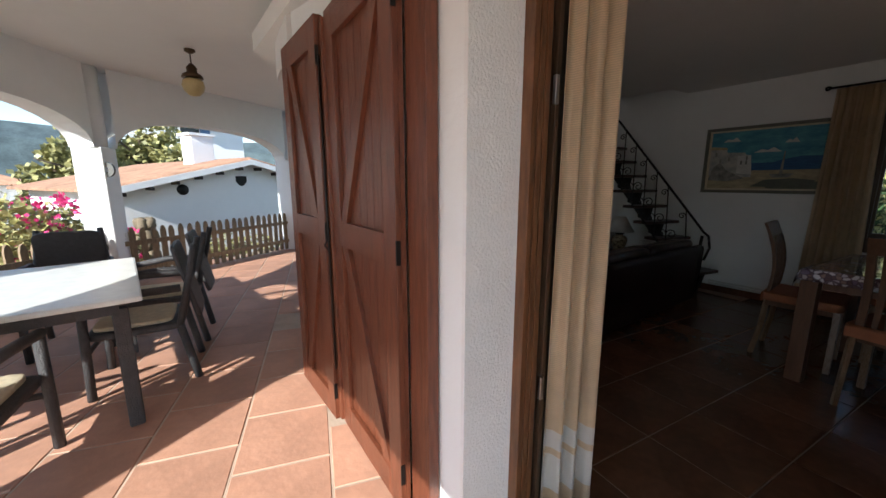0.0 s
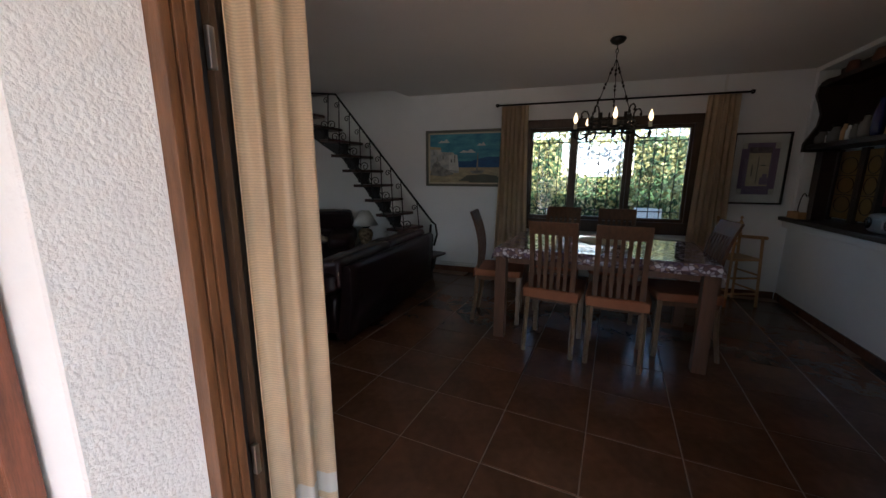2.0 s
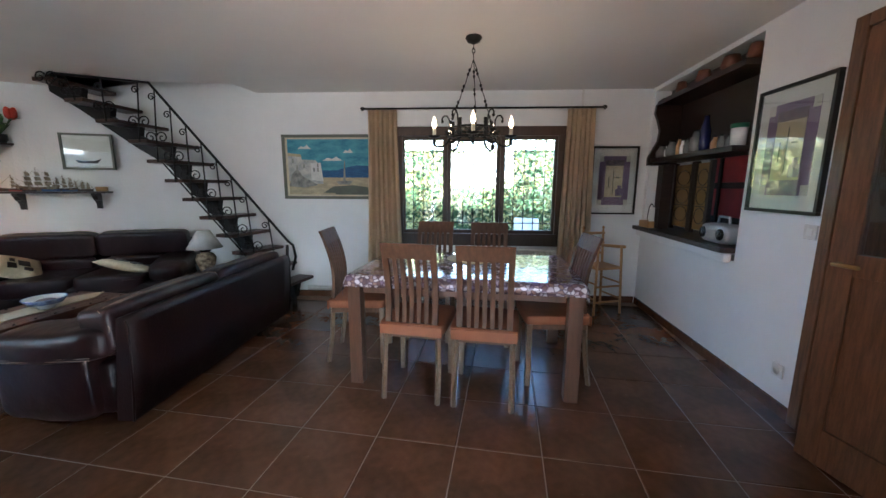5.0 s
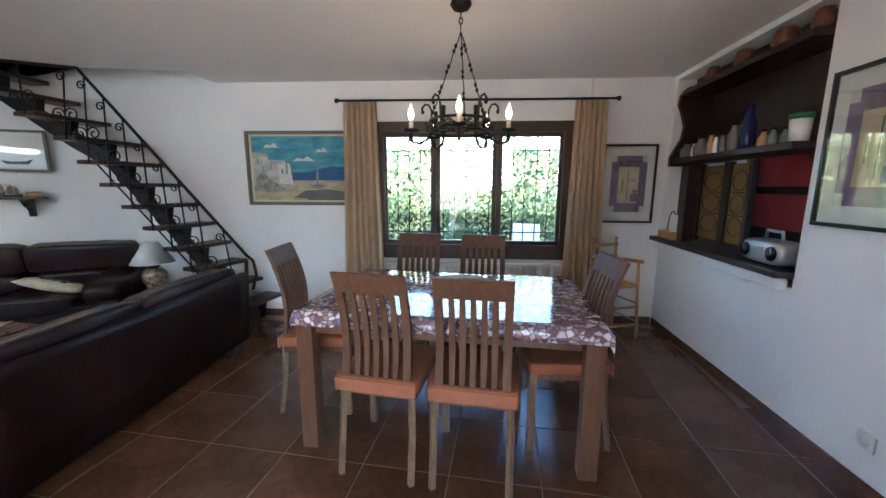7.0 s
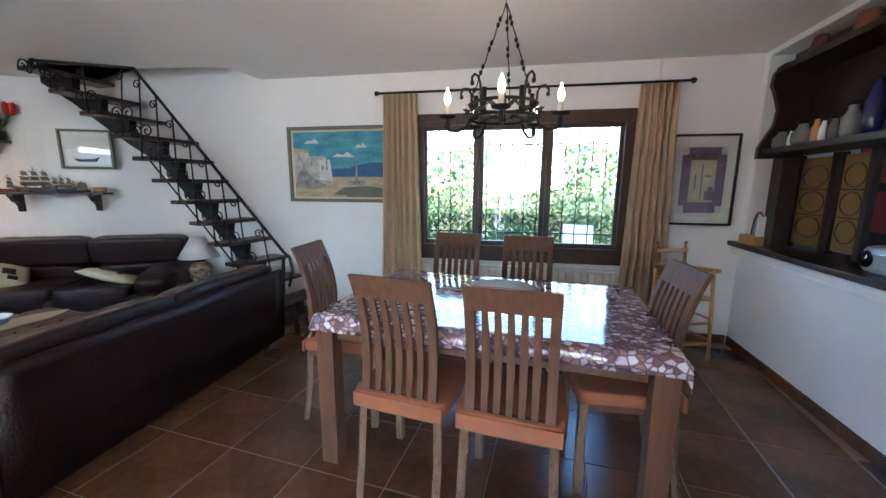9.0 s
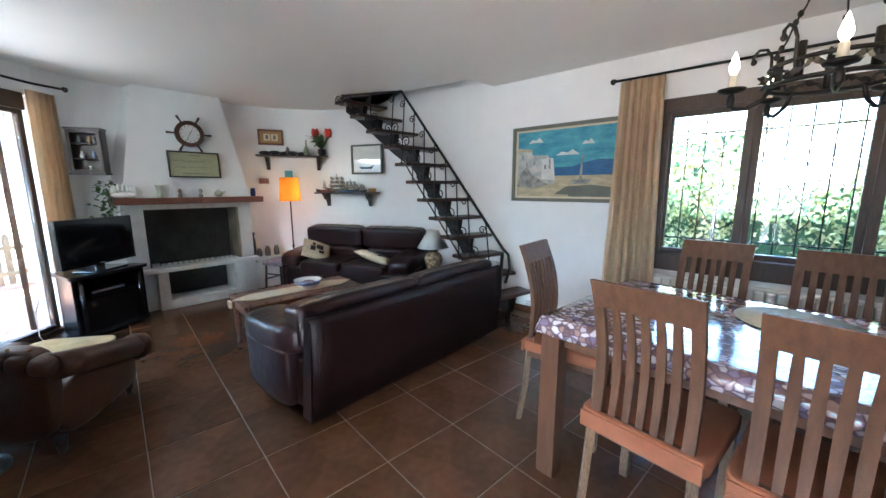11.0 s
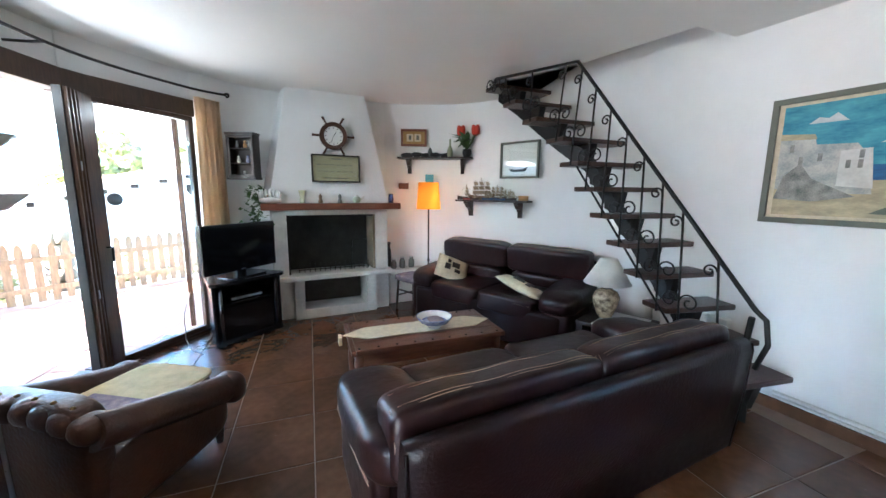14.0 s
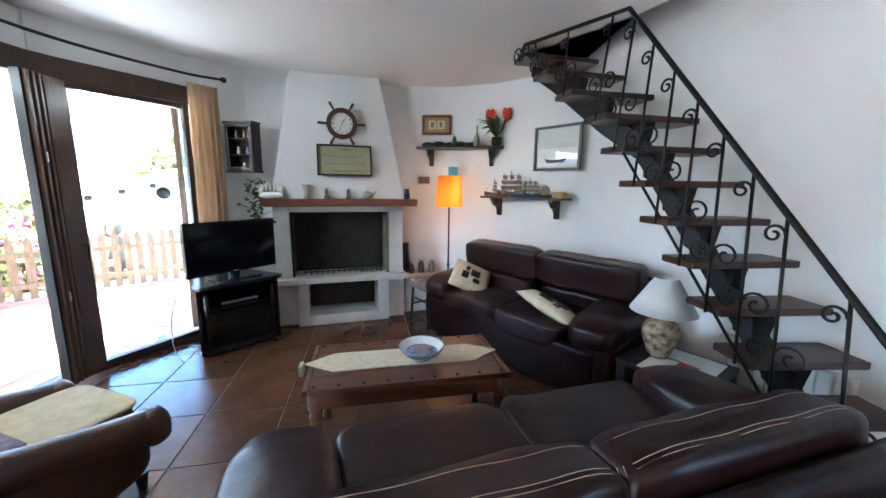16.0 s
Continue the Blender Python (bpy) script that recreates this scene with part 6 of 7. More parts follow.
# bookcase
bc = thing("bookcase", "tall dark wooden bookcase with open compartments, drawers and a top cupboard", "bookcase", (-1.72, 1.96, 0), 0)
BW, BD, BH = 1.02, 0.34, 2.12
BCW = mat("dark_bookcase_wood", (0.019, 0.010, 0.007), 0.42, var=0.3, scale=6, stretch=(1, 8, 8), bump=0.08)
BCE = mat("grey_brown_bookcase_edge", (0.055, 0.035, 0.027), 0.4, var=0.2, scale=6)
for x in (0, BW - 0.025):
    pbox("side", BCW, bc, x, x + 0.025, 0, BD, 0, BH, bev=0.002)
pbox("back", BCW, bc, 0.025, BW - 0.025, 0, 0.01, 0, BH)
for z in (0.02, 0.645, 0.955, 1.26, 1.565, BH - 0.02):
    s_ = pbox("shelf", BCW, bc, 0.026, BW - 0.026, 0.011, BD - 0.012, z, z + 0.02)
    pbox("edge_strip", BCE, s_, 0.026, BW - 0.026, BD - 0.011, BD - 0.001, z - 0.004, z + 0.024)
for x in (0.535,):
    s_ = pbox("divider", BCW, bc, x, x + 0.018, 0.011, BD - 0.014, 0.666, 1.564)
    pbox("edge_strip", BCE, s_, x - 0.003, x + 0.021, BD - 0.013, BD - 0.003, 0.672, 0.950)
    pbox("edge_strip", BCE, s_, x - 0.003, x + 0.021, BD - 0.013, BD - 0.003, 0.981, 1.255)
    pbox("edge_strip", BCE, s_, x - 0.003, x + 0.021, BD - 0.013, BD - 0.003, 1.286, 1.560)
for x0, x1 in ((0.028, 0.54), (0.546, 0.992)):
    dd = pbox("cupboard_door", BCE, bc, x0, x1, BD - 0.0, BD + 0.016, 1.595, 2.095, bev=0.003)
    pbox("door_panel", BCW, dd, x0 + 0.05, x1 - 0.05, BD + 0.016, BD + 0.019, 1.655, 2.035, bev=0.001)
    for z0, z1 in ((0.05, 0.235), (0.245, 0.43), (0.44, 0.635)):
        dr = pbox("drawer", BCW, bc, x0, x1, BD, BD + 0.016, z0, z1, bev=0.003)
        pbox("handle", CHROME, dr, x0 + 0.20, x0 + 0.30, BD + 0.017, BD + 0.030, (z0 + z1) / 2 - 0.008, (z0 + z1) / 2 + 0.008, bev=0.003)
tb = thing("tissue_box", "white cube tissue box with dark green circles in a bookcase compartment", "tissue box", (-0.99, 2.21, 0.666), 20)
pbox("box", PORC, tb, -0.06, 0.06, -0.06, 0.06, 0, 0.12, bev=0.004)
for mm in (pose(0, 0.0605, 0.06, 90, 0, 0), pose(0.0605, 0, 0.06, 90, 0, 90)):
    bm = lathe(B(), [(0.0, 0), (0.035, 0), (0.035, 0.001), (0, 0.001)], 20)
    bmesh.ops.transform(bm, matrix=mm, verts=bm.verts)
    part("circle", bm, mat("dark_green_print", (0.04, 0.07, 0.05), 0.5), tb)
rp = thing("remote_control", "slim white remote control in a bookcase compartment", "remote control", (-0.93, 2.22, 1.281), 80)
pbox("body", PORC, rp, -0.02, 0.02, -0.08, 0.08, 0, 0.018, bev=0.004)
to = thing("soft_toy", "small white and yellow soft toy in a bookcase compartment", "toy", (-0.86, 2.22, 0.976), 0)
part("head", puff(B(), 0, 0, 0.035, 0.07, 0.06, 0.07, 1.0, 14, 10), mat("yellow_green_plush", (0.60, 0.62, 0.08), 0.9, bump=0.8), to)
bm = B()
for sx in (-1, 1):
    puff(bm, sx * 0.035, 0, 0.065, 0.045, 0.03, 0.045, 1.0, 12, 8)
part("ears", bm, PORC, to)
fg = thing("wood_figure", "slim dark carved wooden figure in a bookcase compartment", "figure", (-0.93, 2.10, 0.976), 0)
part("body", lathe(B(), [(0.03, 0), (0.03, 0.03), (0.014, 0.08), (0.022, 0.14), (0.012, 0.19), (0.02, 0.22), (0.0, 0.26)], 14), mat("carved_dark_wood", (0.05, 0.028, 0.02), 0.4), fg)

# sideboard with cups inside the garden door
sb = thing("sideboard", "low brown wooden sideboard with white cups, beside the garden door", "sideboard", (1.70, 2.21, 0), 0)
for d in ((0, 0.02, 0, 0.3, 0, 0.70), (0.68, 0.70, 0, 0.3, 0, 0.70), (-0.01, 0.71, -0.01, 0.31, 0.70, 0.72), (0.02, 0.68, 0.28, 0.3, 0, 0.70), (0.02, 0.68, 0.0, 0.02, 0, 0.70)):
    pbox("board", DOORW, sb, *d, bev=0.003)
cupg = "cups on the sideboard"
for i in range(10):
    cu = thing("cup", "white porcelain cup on the low sideboard", "cup", (1.76 + (i % 5) * 0.12, 2.28 + (i // 5) * 0.11, 0.722), i * 40, cupg)
    part("body", lathe(B(), [(0.02, 0), (0.03, 0.02), (0.036, 0.06), (0.034, 0.06), (0.027, 0.02), (0, 0.006)], 16), PORC, cu)
    part("handle", tube(B(), [(0.033, 0, 0.05), (0.052, 0, 0.042), (0.05, 0, 0.022), (0.03, 0, 0.018)], 0.0035, 6), PORC, cu)

# hatch goods
rd = thing("radio", "silver portable radio with a carrying handle on the hatch counter", "radio", tuple(EM @ Vector((0.06, -1.34, 0.916))), -90 - EA)
part("body", puff(B(), 0, 0, 0.075, 0.34, 0.18, 0.15, 0.45), SILVER, rd)
part("handle", tube(B(), [(-0.07, 0, 0.14), (-0.06, 0, 0.20), (0.06, 0, 0.20), (0.07, 0, 0.14)], 0.010, 8), SILVER, rd)
for sx in (-1, 1):
    bm = lathe(B(), [(0.0, 0.0), (0.045, 0.0), (0.042, 0.008), (0, 0.012)], 20)
    bmesh.ops.transform(bm, matrix=pose(sx * 0.105, -0.083, 0.075, 90, 0, 0), verts=bm.verts)
    part("speaker", bm, TVB, rd)
pbox("cassette_door", CHROME, rd, -0.05, 0.05, -0.094, -0.088, 0.035, 0.11, bev=0.003)
hb = thing("basket", "wooden tray basket with a hoop handle on the hatch counter", "basket", tuple(EM @ Vector((0.0, -0.22, 0.916))), 90)
pbox("tray", WICK, hb, -0.10, 0.10, -0.07, 0.07, 0, 0.07, bev=0.005)
part("handle", tube(B(), [(0.07 * math.cos(a), 0, 0.07 + 0.18 * math.sin(a)) for a in [math.pi * k / 12 for k in range(13)]], 0.005, 6), IRON, hb)
pbox("paper", PAPER, hb, -0.09, -0.085, -0.06, 0.06, 0.07, 0.22)
jl = [(-0.42, 0.055, 0.11, JARG, "round"), (-0.52, 0.022, 0.10, PORC, "slim white"), (-0.62, 0.055, 0.13, JARG, "large round"), (-0.74, 0.025, 0.14, WICK, "orange"), (-0.80, 0.022, 0.12, PORC, "small white"), (-0.88, 0.030, 0.12, JARG, "grey glass"), (-1.0, 0.045, 0.17, JARG, "conical glass"), (-1.13, 0.04, 0.27, BLUEG, "tall dark blue"), (-1.27, 0.028, 0.09, WICK, "small brown"), (-1.35, 0.028, 0.09, JARG, "small glass"), (-1.44, 0.028, 0.08, JARG, "short glass")]
for y, r, h, mt, w in jl:
    j = thing("jar", w + " jar standing on the hatch shelf", "jar", tuple(EM @ Vector((-0.04, y, 1.626))), 0, "jars on the hatch shelf")
    part("body", lathe(B(), [(r * 0.8, 0), (r, h * 0.15), (r, h * 0.6), (r * 0.55, h * 0.82), (r * 0.5, h)], 16), mt, j)
    part("lid", lathe(B(), [(r * 0.55, h), (r * 0.55, h + 0.012), (0, h + 0.014)], 14), IRON, j)
gj = thing("storage_tub", "white tub with a green lid on the hatch shelf", "tub", tuple(EM @ Vector((-0.03, -1.52, 1.626))))
part("body", lathe(B(), [(0.045, 0), (0.05, 0.12)], 20), PORC, gj)
part("lid", lathe(B(), [(0.053, 0.12), (0.053, 0.15), (0, 0.152)], 20), mat("green_plastic_lid", (0.03, 0.17, 0.08), 0.4), gj)
for y, r in ((-0.55, 0.05), (-0.9, 0.06), (-1.25, 0.07), (-1.5, 0.05)):
    o = thing("pot", "brown earthenware pot on top of the hatch unit", "pot", tuple(EM @ Vector((0.02, y, 2.181))), 0, "pots on the hatch unit")
    part("body", lathe(B(), [(r * 0.6, 0), (r, 0.05), (r * 0.8, 0.10), (r * 0.7, 0.12)], 16), MANTEL, o)
so2 = thing("wall_socket", "white double wall socket low on the east wall", "socket", tuple(EM @ Vector((-0.001, -2.12, 0.26))), -90 - EA)
pbox("plate", PORC, so2, -0.04, 0.04, -0.012, 0, -0.04, 0.04, bev=0.004)
bm = lathe(B(), [(0.0, 0), (0.022, 0), (0.024, 0.004), (0, 0.003)], 18)
bmesh.ops.transform(bm, matrix=pose(0, -0.012, 0, 90, 0, 0), verts=bm.verts)
part("socket_ring", bm, GREYP, so2)
sw = thing("light_switch", "white light switch beside the inner door", "light switch", tuple(EM @ Vector((-0.001, -2.18, 1.10))), -90 - EA)
pbox("plate", PORC, sw, -0.04, 0.04, -0.010, 0, -0.04, 0.04, bev=0.004)
pbox("rocker", PAPER, sw, -0.02, 0.02, -0.014, -0.010, -0.02, 0.02, bev=0.002)
cdt = thing("cable_duct", "slim white vertical cable duct beside the window", "cable duct", (0, 0, 0))
pbox("duct", RAD, cdt, 1.97, 1.99, 5.985, 5.999, 2.18, H - 0.002, bev=0.002)
# ---- terrace and outdoors ----
TZ = -0.04
ter = struct("terrace_floor", prism(B(), [(-1.2, 1.55), (3.2, 1.55), (3.2, -1.9), (-3.6, -1.9), (-6.2, -0.4), (-8.0, 2.7), (-8.2, 4.6), (-4.9, 4.6), (-4.6, 2.9), (-3.9, 2.1), (-3.1, 1.75), (-1.9, 1.65)], -1.2, TZ - 0.004), TGROUT)
struct("ground", box(B(), -900, 900, -900, 900, -1.5, -1.2), EARTH)
# porch: columns, arches and its ceiling
PP = [(-8.3, 4.2), (-7.45, 2.55), (-5.75, -0.05), (-3.0, -1.6), (-0.5, -1.75), (3.2, -1.75)]
CW = 0.34


def arch_wall(p, q, name):
    p, q = Vector(p), Vector(q)
    L = (q - p).length
    ang = math.degrees(math.atan2(q.y - p.y, q.x - p.x))
    a = CW / 2
    n = 18
    zs, zt, top = 1.72, 2.14 if q.x < -1 else 2.26, 2.75
    pts = []
    for k in range(n + 1):
        u = -math.cos(math.pi * k / n)
        pts.append((L / 2 + u * (L / 2 - a), zs + (zt - zs) * (max(0, 1 - abs(u) ** 2.6)) ** 0.5))
    bm = B()
    y0, y1 = -0.14, 0.14
    front = [[bm.verts.new((x, y, z)) for x, z in pts] for y in (y0, y1)]
    upper = [[bm.verts.new((x, y, top)) for x, z in pts] for y in (y0, y1)]
    for k in range(n):
        bm.faces.new((front[0][k], front[0][k + 1], upper[0][k + 1], upper[0][k]))
        bm.faces.new((front[1][k + 1], front[1][k], upper[1][k], upper[1][k + 1]))
        bm.faces.new((front[0][k + 1], front[0][k], front[1][k], front[1][k + 1]))
        bm.faces.new((upper[0][k], upper[0][k + 1], upper[1][k + 1], upper[1][k]))
    bmesh.ops.transform(bm, matrix=pose(p.x, p.y, 0, 0, 0, ang), verts=bm.verts)
    return struct(name, bm, WHITE)


for i, (p, q) in enumerate(zip(PP, PP[1:])):
    arch_wall(p, q, "arch")
for i, (x, y) in enumerate(PP):
    j = min(i, len(PP) - 2)
    d = Vector(PP[j + 1]) - Vector(PP[j])
    a = math.degrees(math.atan2(d.y, d.x))
    # the fourth column, out of view, is widened to cast a broader shadow
    w = 0.60 if i == 3 else 0.0
    struct("column", box(B(), -CW / 2 - w, CW / 2 + w, -0.15, 0.15, TZ, 1.73, bev=0.02, m=pose(x, y, 0, 0, 0, a + (12 if 0 < i < 5 else 0))), WHITE)
    struct("arch_joint", lathe(B(), [(0.139, 1.70), (0.139, 2.75)], 32, (x, y, 0)), WHITE)
bm = B()
prism(bm, [(3.3, -1.95), (-3.4, -1.75), (-5.95, -0.15), (-7.65, 2.55), (-8.5, 4.3), (-7.6, 4.3), (-4.9, 4.3), (-4.8, 3.1), (-4.25, 2.2), (-3.4, 1.8), (-2.3, 1.72), (-1.35, 1.7), (3.3, 1.7)], 2.66, 2.76)
bmesh.ops.triangulate(bm, faces=[f for f in bm.faces if len(f.verts) > 4])
struct("porch_ceiling", bm, CEIL)

# shutters folded back against the outer wall
sh = thing("shutter", "varnished red-brown folding shutter with diagonal braces against the outer wall", "shutter", (0, 0, 0))


def shutter_panel(p, q, flip):
    p, q = Vector(p), Vector(q)
    L = (q - p).length
    pn = new("leaf")
    pn.matrix_world = pose(p.x, p.y, 0, 0, 0, math.degrees(math.atan2(q.y - p.y, q.x - p.x)))
    pn.parent = sh
    z0, z1 = -0.01, 2.08
    n = max(3, int(L / 0.075))
    for i in range(n):
        pbox("board", SHUT, pn, i * L / n, (i + 1) * L / n - 0.003, 0.0, 0.018, z0, z1)
    s = 0.105 if L > 0.6 else 0.075
    y0, y1 = 0.018, 0.040
    for d in ((0, s, z0, z1), (L - s, L, z0, z1), (s, L - s, z0, z0 + 0.13), (s, L - s, 1.0, 1.12), (s, L - s, z1 - 0.13, z1)):
        pbox("rail", SHUT, pn, d[0], d[1], y0, y1, d[2], d[3], bev=0.003)
    for (za, zb, up) in ((z0 + 0.13, 1.0, True), (1.12, z1 - 0.13, False)):
        w = 0.075
        xa, xb = (s, L - s) if (up != flip) else (L - s, s)
        bm = B()
        sgn = 1 if xb > xa else -1
        ps = [(xa, za), (xa + sgn * w, za), (xb, zb), (xb - sgn * w, zb)]
        lo = [bm.verts.new((x, y0, z)) for x, z in ps]
        hi = [bm.verts.new((x, y1 - 0.003, z)) for x, z in ps]
        bm.faces.new(lo)
        bm.faces.new(list(reversed(hi)))
        for i in range(4):
            bm.faces.new((lo[i], hi[i], hi[(i + 1) % 4], lo[(i + 1) % 4]))
        part("brace", bm, SHUT, pn)
    for z in (0.16, 1.06, 1.9):
        pbox("hinge", IRON, pn, -0.004, 0.003, y0 + 0.006, y1 + 0.002, z - 0.045, z + 0.045, bev=0.001)
    return pn


shutter_panel((-0.63, 1.440), (-1.33, 1.455), False)
shutter_panel((-1.37, 1.42), (-1.97, 1.40), True)
pbox("hinge_post", SHUT, sh, -0.625, -0.50, 1.445, 1.492, -0.01, 2.10, bev=0.004)
pbox("hinge_post", SHUT, sh, -1.385, -1.33, 1.40, 1.45, 0.0, 2.06, bev=0.004)
bm = B()
tube(bm, [(-1.36, 1.395, 0.95), (-1.36, 1.37, 0.99), (-1.36, 1.395, 1.03)], 0.005, 6)
tube(bm, [(-1.36, 1.392, 0.30), (-1.36, 1.392, 1.9)], 0.006, 6)
part("bolt", bm, IRON, sh)

# hanging porch lamp
pl_ = thing("porch_lamp", "small brass hanging porch lamp with a yellowish ribbed glass globe", "ceiling lamp", (-4.35, 1.0, 0))
part("canopy", lathe(B(), [(0.0, 2.659), (0.05, 2.659), (0.05, 2.64), (0.02, 2.62), (0.0, 2.62)], 16), BRASSD, pl_)
part("chain", tube(B(), [(0, 0, 2.62), (0.004, 0, 2.54), (0, 0, 2.50)], 0.006, 6), BRASSD, pl_)
part("cap", lathe(B(), [(0.02, 2.52), (0.05, 2.48), (0.045, 2.44), (0.09, 2.41), (0.10, 2.38), (0.06, 2.38)], 20), BRASSD, pl_)
part("globe", lathe(B(), [(0.06, 2.38), (0.095, 2.35), (0.105, 2.30), (0.09, 2.25), (0.05, 2.21), (0.0, 2.20)], 20), mat("yellow_lamp_glass", (0.55, 0.42, 0.20), 0.3), pl_)
od = thing("wall_ornament", "small round pottery ornament hung on the porch column", "ornament", (-5.60, 0.07, 1.46), 58)
part("body", ring(B(), 0.03, 0.09, -0.03, 0.0, 16), JARG, od)

# garden table and chairs
gt = thing("garden_table", "garden table with a pale rectangular top and dark legs", "garden table", (-2.56, -0.02, TZ), 6)
bm = B()
box(bm, -0.68, 0.68, -0.52, 0.52, 0.725, 0.755, bev=0.012)
part("top", bm, TOPW, gt)
for sx in (-1, 1):
    for sy in (-1, 1):
        pbox("leg", RATTAN, gt, sx * 0.58 - 0.035, sx * 0.58 + 0.035, sy * 0.42 - 0.035, sy * 0.42 + 0.035, 0, 0.69, bev=0.01)
for d in ((-0.58, 0.58, -0.45, -0.42), (-0.58, 0.58, 0.42, 0.45), (-0.62, -0.58, -0.42, 0.42), (0.58, 0.62, -0.42, 0.42)):
    pbox("apron", RATTAN, gt, *d, 0.66, 0.724)


def garden_chair(at, rz):
    c = thing("garden_chair", "dark woven plastic garden armchair at the terrace table", "garden chair", at, rz, "chairs round the garden table")
    for sx in (-1, 1):
        part("front_leg", tube(B(), [(sx * 0.24, 0.26, 0), (sx * 0.25, 0.24, 0.62)], 0.025, 6), RATTAN, c)
        part("rear_leg", tube(B(), [(sx * 0.22, -0.30, 0), (sx * 0.23, -0.23, 0.40)], 0.025, 6), RATTAN, c)
        part("arm", tube(B(), [(sx * 0.25, -0.26, 0.66), (sx * 0.28, 0.0, 0.66), (sx * 0.25, 0.26, 0.62)], 0.026, 8), RATTAN, c)
        part("back_post", tube(B(), [(sx * 0.23, -0.23, 0.40), (sx * 0.22, -0.30, 0.68), (sx * 0.20, -0.36, 0.94)], 0.022, 8), RATTAN, c)
    m = pose(0, -0.295, 0.66, -13, 0, 0)
    bm = B()
    puff(bm, 0, 0, 0.02, 0.44, 0.03, 0.52, 0.25, m=m)
    part("back", bm, RATTAN, c)
    part("seat", puff(B(), 0, 0, 0.40, 0.50, 0.50, 0.05, 0.25), RATTAN, c)
    part("seat_pad", puff(B(), 0, 0.02, 0.435, 0.42, 0.42, 0.035, 0.3), CREAM, c, "beige seat pad")
    for z in (0.30,):
        part("stretcher", tube(B(), [(-0.24, 0.25, z), (0.24, 0.25, z)], 0.016, 6), RATTAN, c)
    return c


g0 = garden_chair((-2.68, 0.48, TZ), 176)
for x, y, rz in ((-3.36, 0.58, 172), (-3.66, -0.05, -88), (-1.78, -0.12, 84), (-2.4, -0.80, 5)):
    copy_thing(g0, pose(x, y, TZ, 0, 0, rz))

# picket fence between the columns
fence = thing("fence", "weathered wooden picket fence along the terrace edge", "fence", (0, 0, 0))
picket = bpy.data.meshes.new("picket")
bm2 = B()
pr = [(-0.036, 0.03), (0.036, 0.03), (0.036, 0.68), (0.02, 0.735), (0.0, 0.75), (-0.02, 0.735), (-0.036, 0.68)]
lo = [bm2.verts.new((x, -0.011, z)) for x, z in pr]
hi = [bm2.verts.new((x, 0.011, z)) for x, z in pr]
bm2.faces.new(lo)
bm2.faces.new(list(reversed(hi)))
for i in range(len(pr)):
    bm2.faces.new((lo[i], hi[i], hi[(i + 1) % len(pr)], lo[(i + 1) % len(pr)]))
bmesh.ops.recalc_face_normals(bm2, faces=bm2.faces)
bm2.to_mesh(picket)
bm2.free()
picket.materials.append(FENCEW)
FP = [(-8.3, 4.1), (-7.35, 2.45), (-5.72, 0.02), (-3.5, -1.45)]
for p, q in zip(FP, FP[1:]):
    p, q = Vector(p), Vector(q)
    L, d = (q - p).length, (q - p).normalized()
    ang = math.degrees(math.atan2(d.y, d.x))
    n = int(L / 0.125)
    for i in range(n):
        o = new("picket", picket)
        c = p + d * ((i + 0.5) * L / n)
        o.parent = fence
        o.matrix_basis = pose(c.x, c.y, TZ + random.uniform(-0.012, 0.012), 0, random.uniform(-1, 1), ang)
    for z in (0.16, 0.52):
        pbox("rail", FENCEW, fence, 0, L, 0.012, 0.035, TZ + z, TZ + z + 0.06, m=pose(p.x, p.y, 0, 0, 0, ang))

# stone pillar and planting beyond the fence
sp = thing("stone_pillar", "rubble stone pillar just beyond the fence", "pillar", (-8.2, 0.15, -1.2))
for k in range(9):
    bm = B()
    for i in range(5):
        a = i * 2 * math.pi / 5 + k * 0.6
        puff(bm, 0.09 * math.cos(a), 0.09 * math.sin(a), 0.12 + k * 0.205, 0.17, 0.17, 0.21, 0.6, 10, 7, wrinkle=0.05, seed=k * 5 + i)
    part("stone_course", bm, STONE, sp)


def leaves_blob(n, c, r, size, rng, bm=None):
    bm = bm or B()
    for _ in range(n):
        a, b = rng.uniform(0, 2 * math.pi), math.acos(rng.uniform(-1, 1))
        k = rng.uniform(0.55, 1.0) ** 0.5 * (0.8 + 0.35 * noise.noise(Vector((math.cos(a) * 2 + c[0], math.sin(a) * 2, b * 2))))
        p = Vector((c[0] + r[0] * k * math.sin(b) * math.cos(a), c[1] + r[1] * k * math.sin(b) * math.sin(a), c[2] + r[2] * k * math.cos(b)))
        d = Vector((rng.gauss(0, 1), rng.gauss(0, 1), rng.gauss(0, 0.7))).normalized() * size
        s = d.cross(Vector((rng.gauss(0, 1), rng.gauss(0, 1), rng.gauss(0, 1)))).normalized() * size * 0.45
        bm.faces.new([bm.verts.new(q) for q in (p, p + d * 0.5 + s, p + d, p + d * 0.5 - s)])
    return bm


rng = random.Random(4)


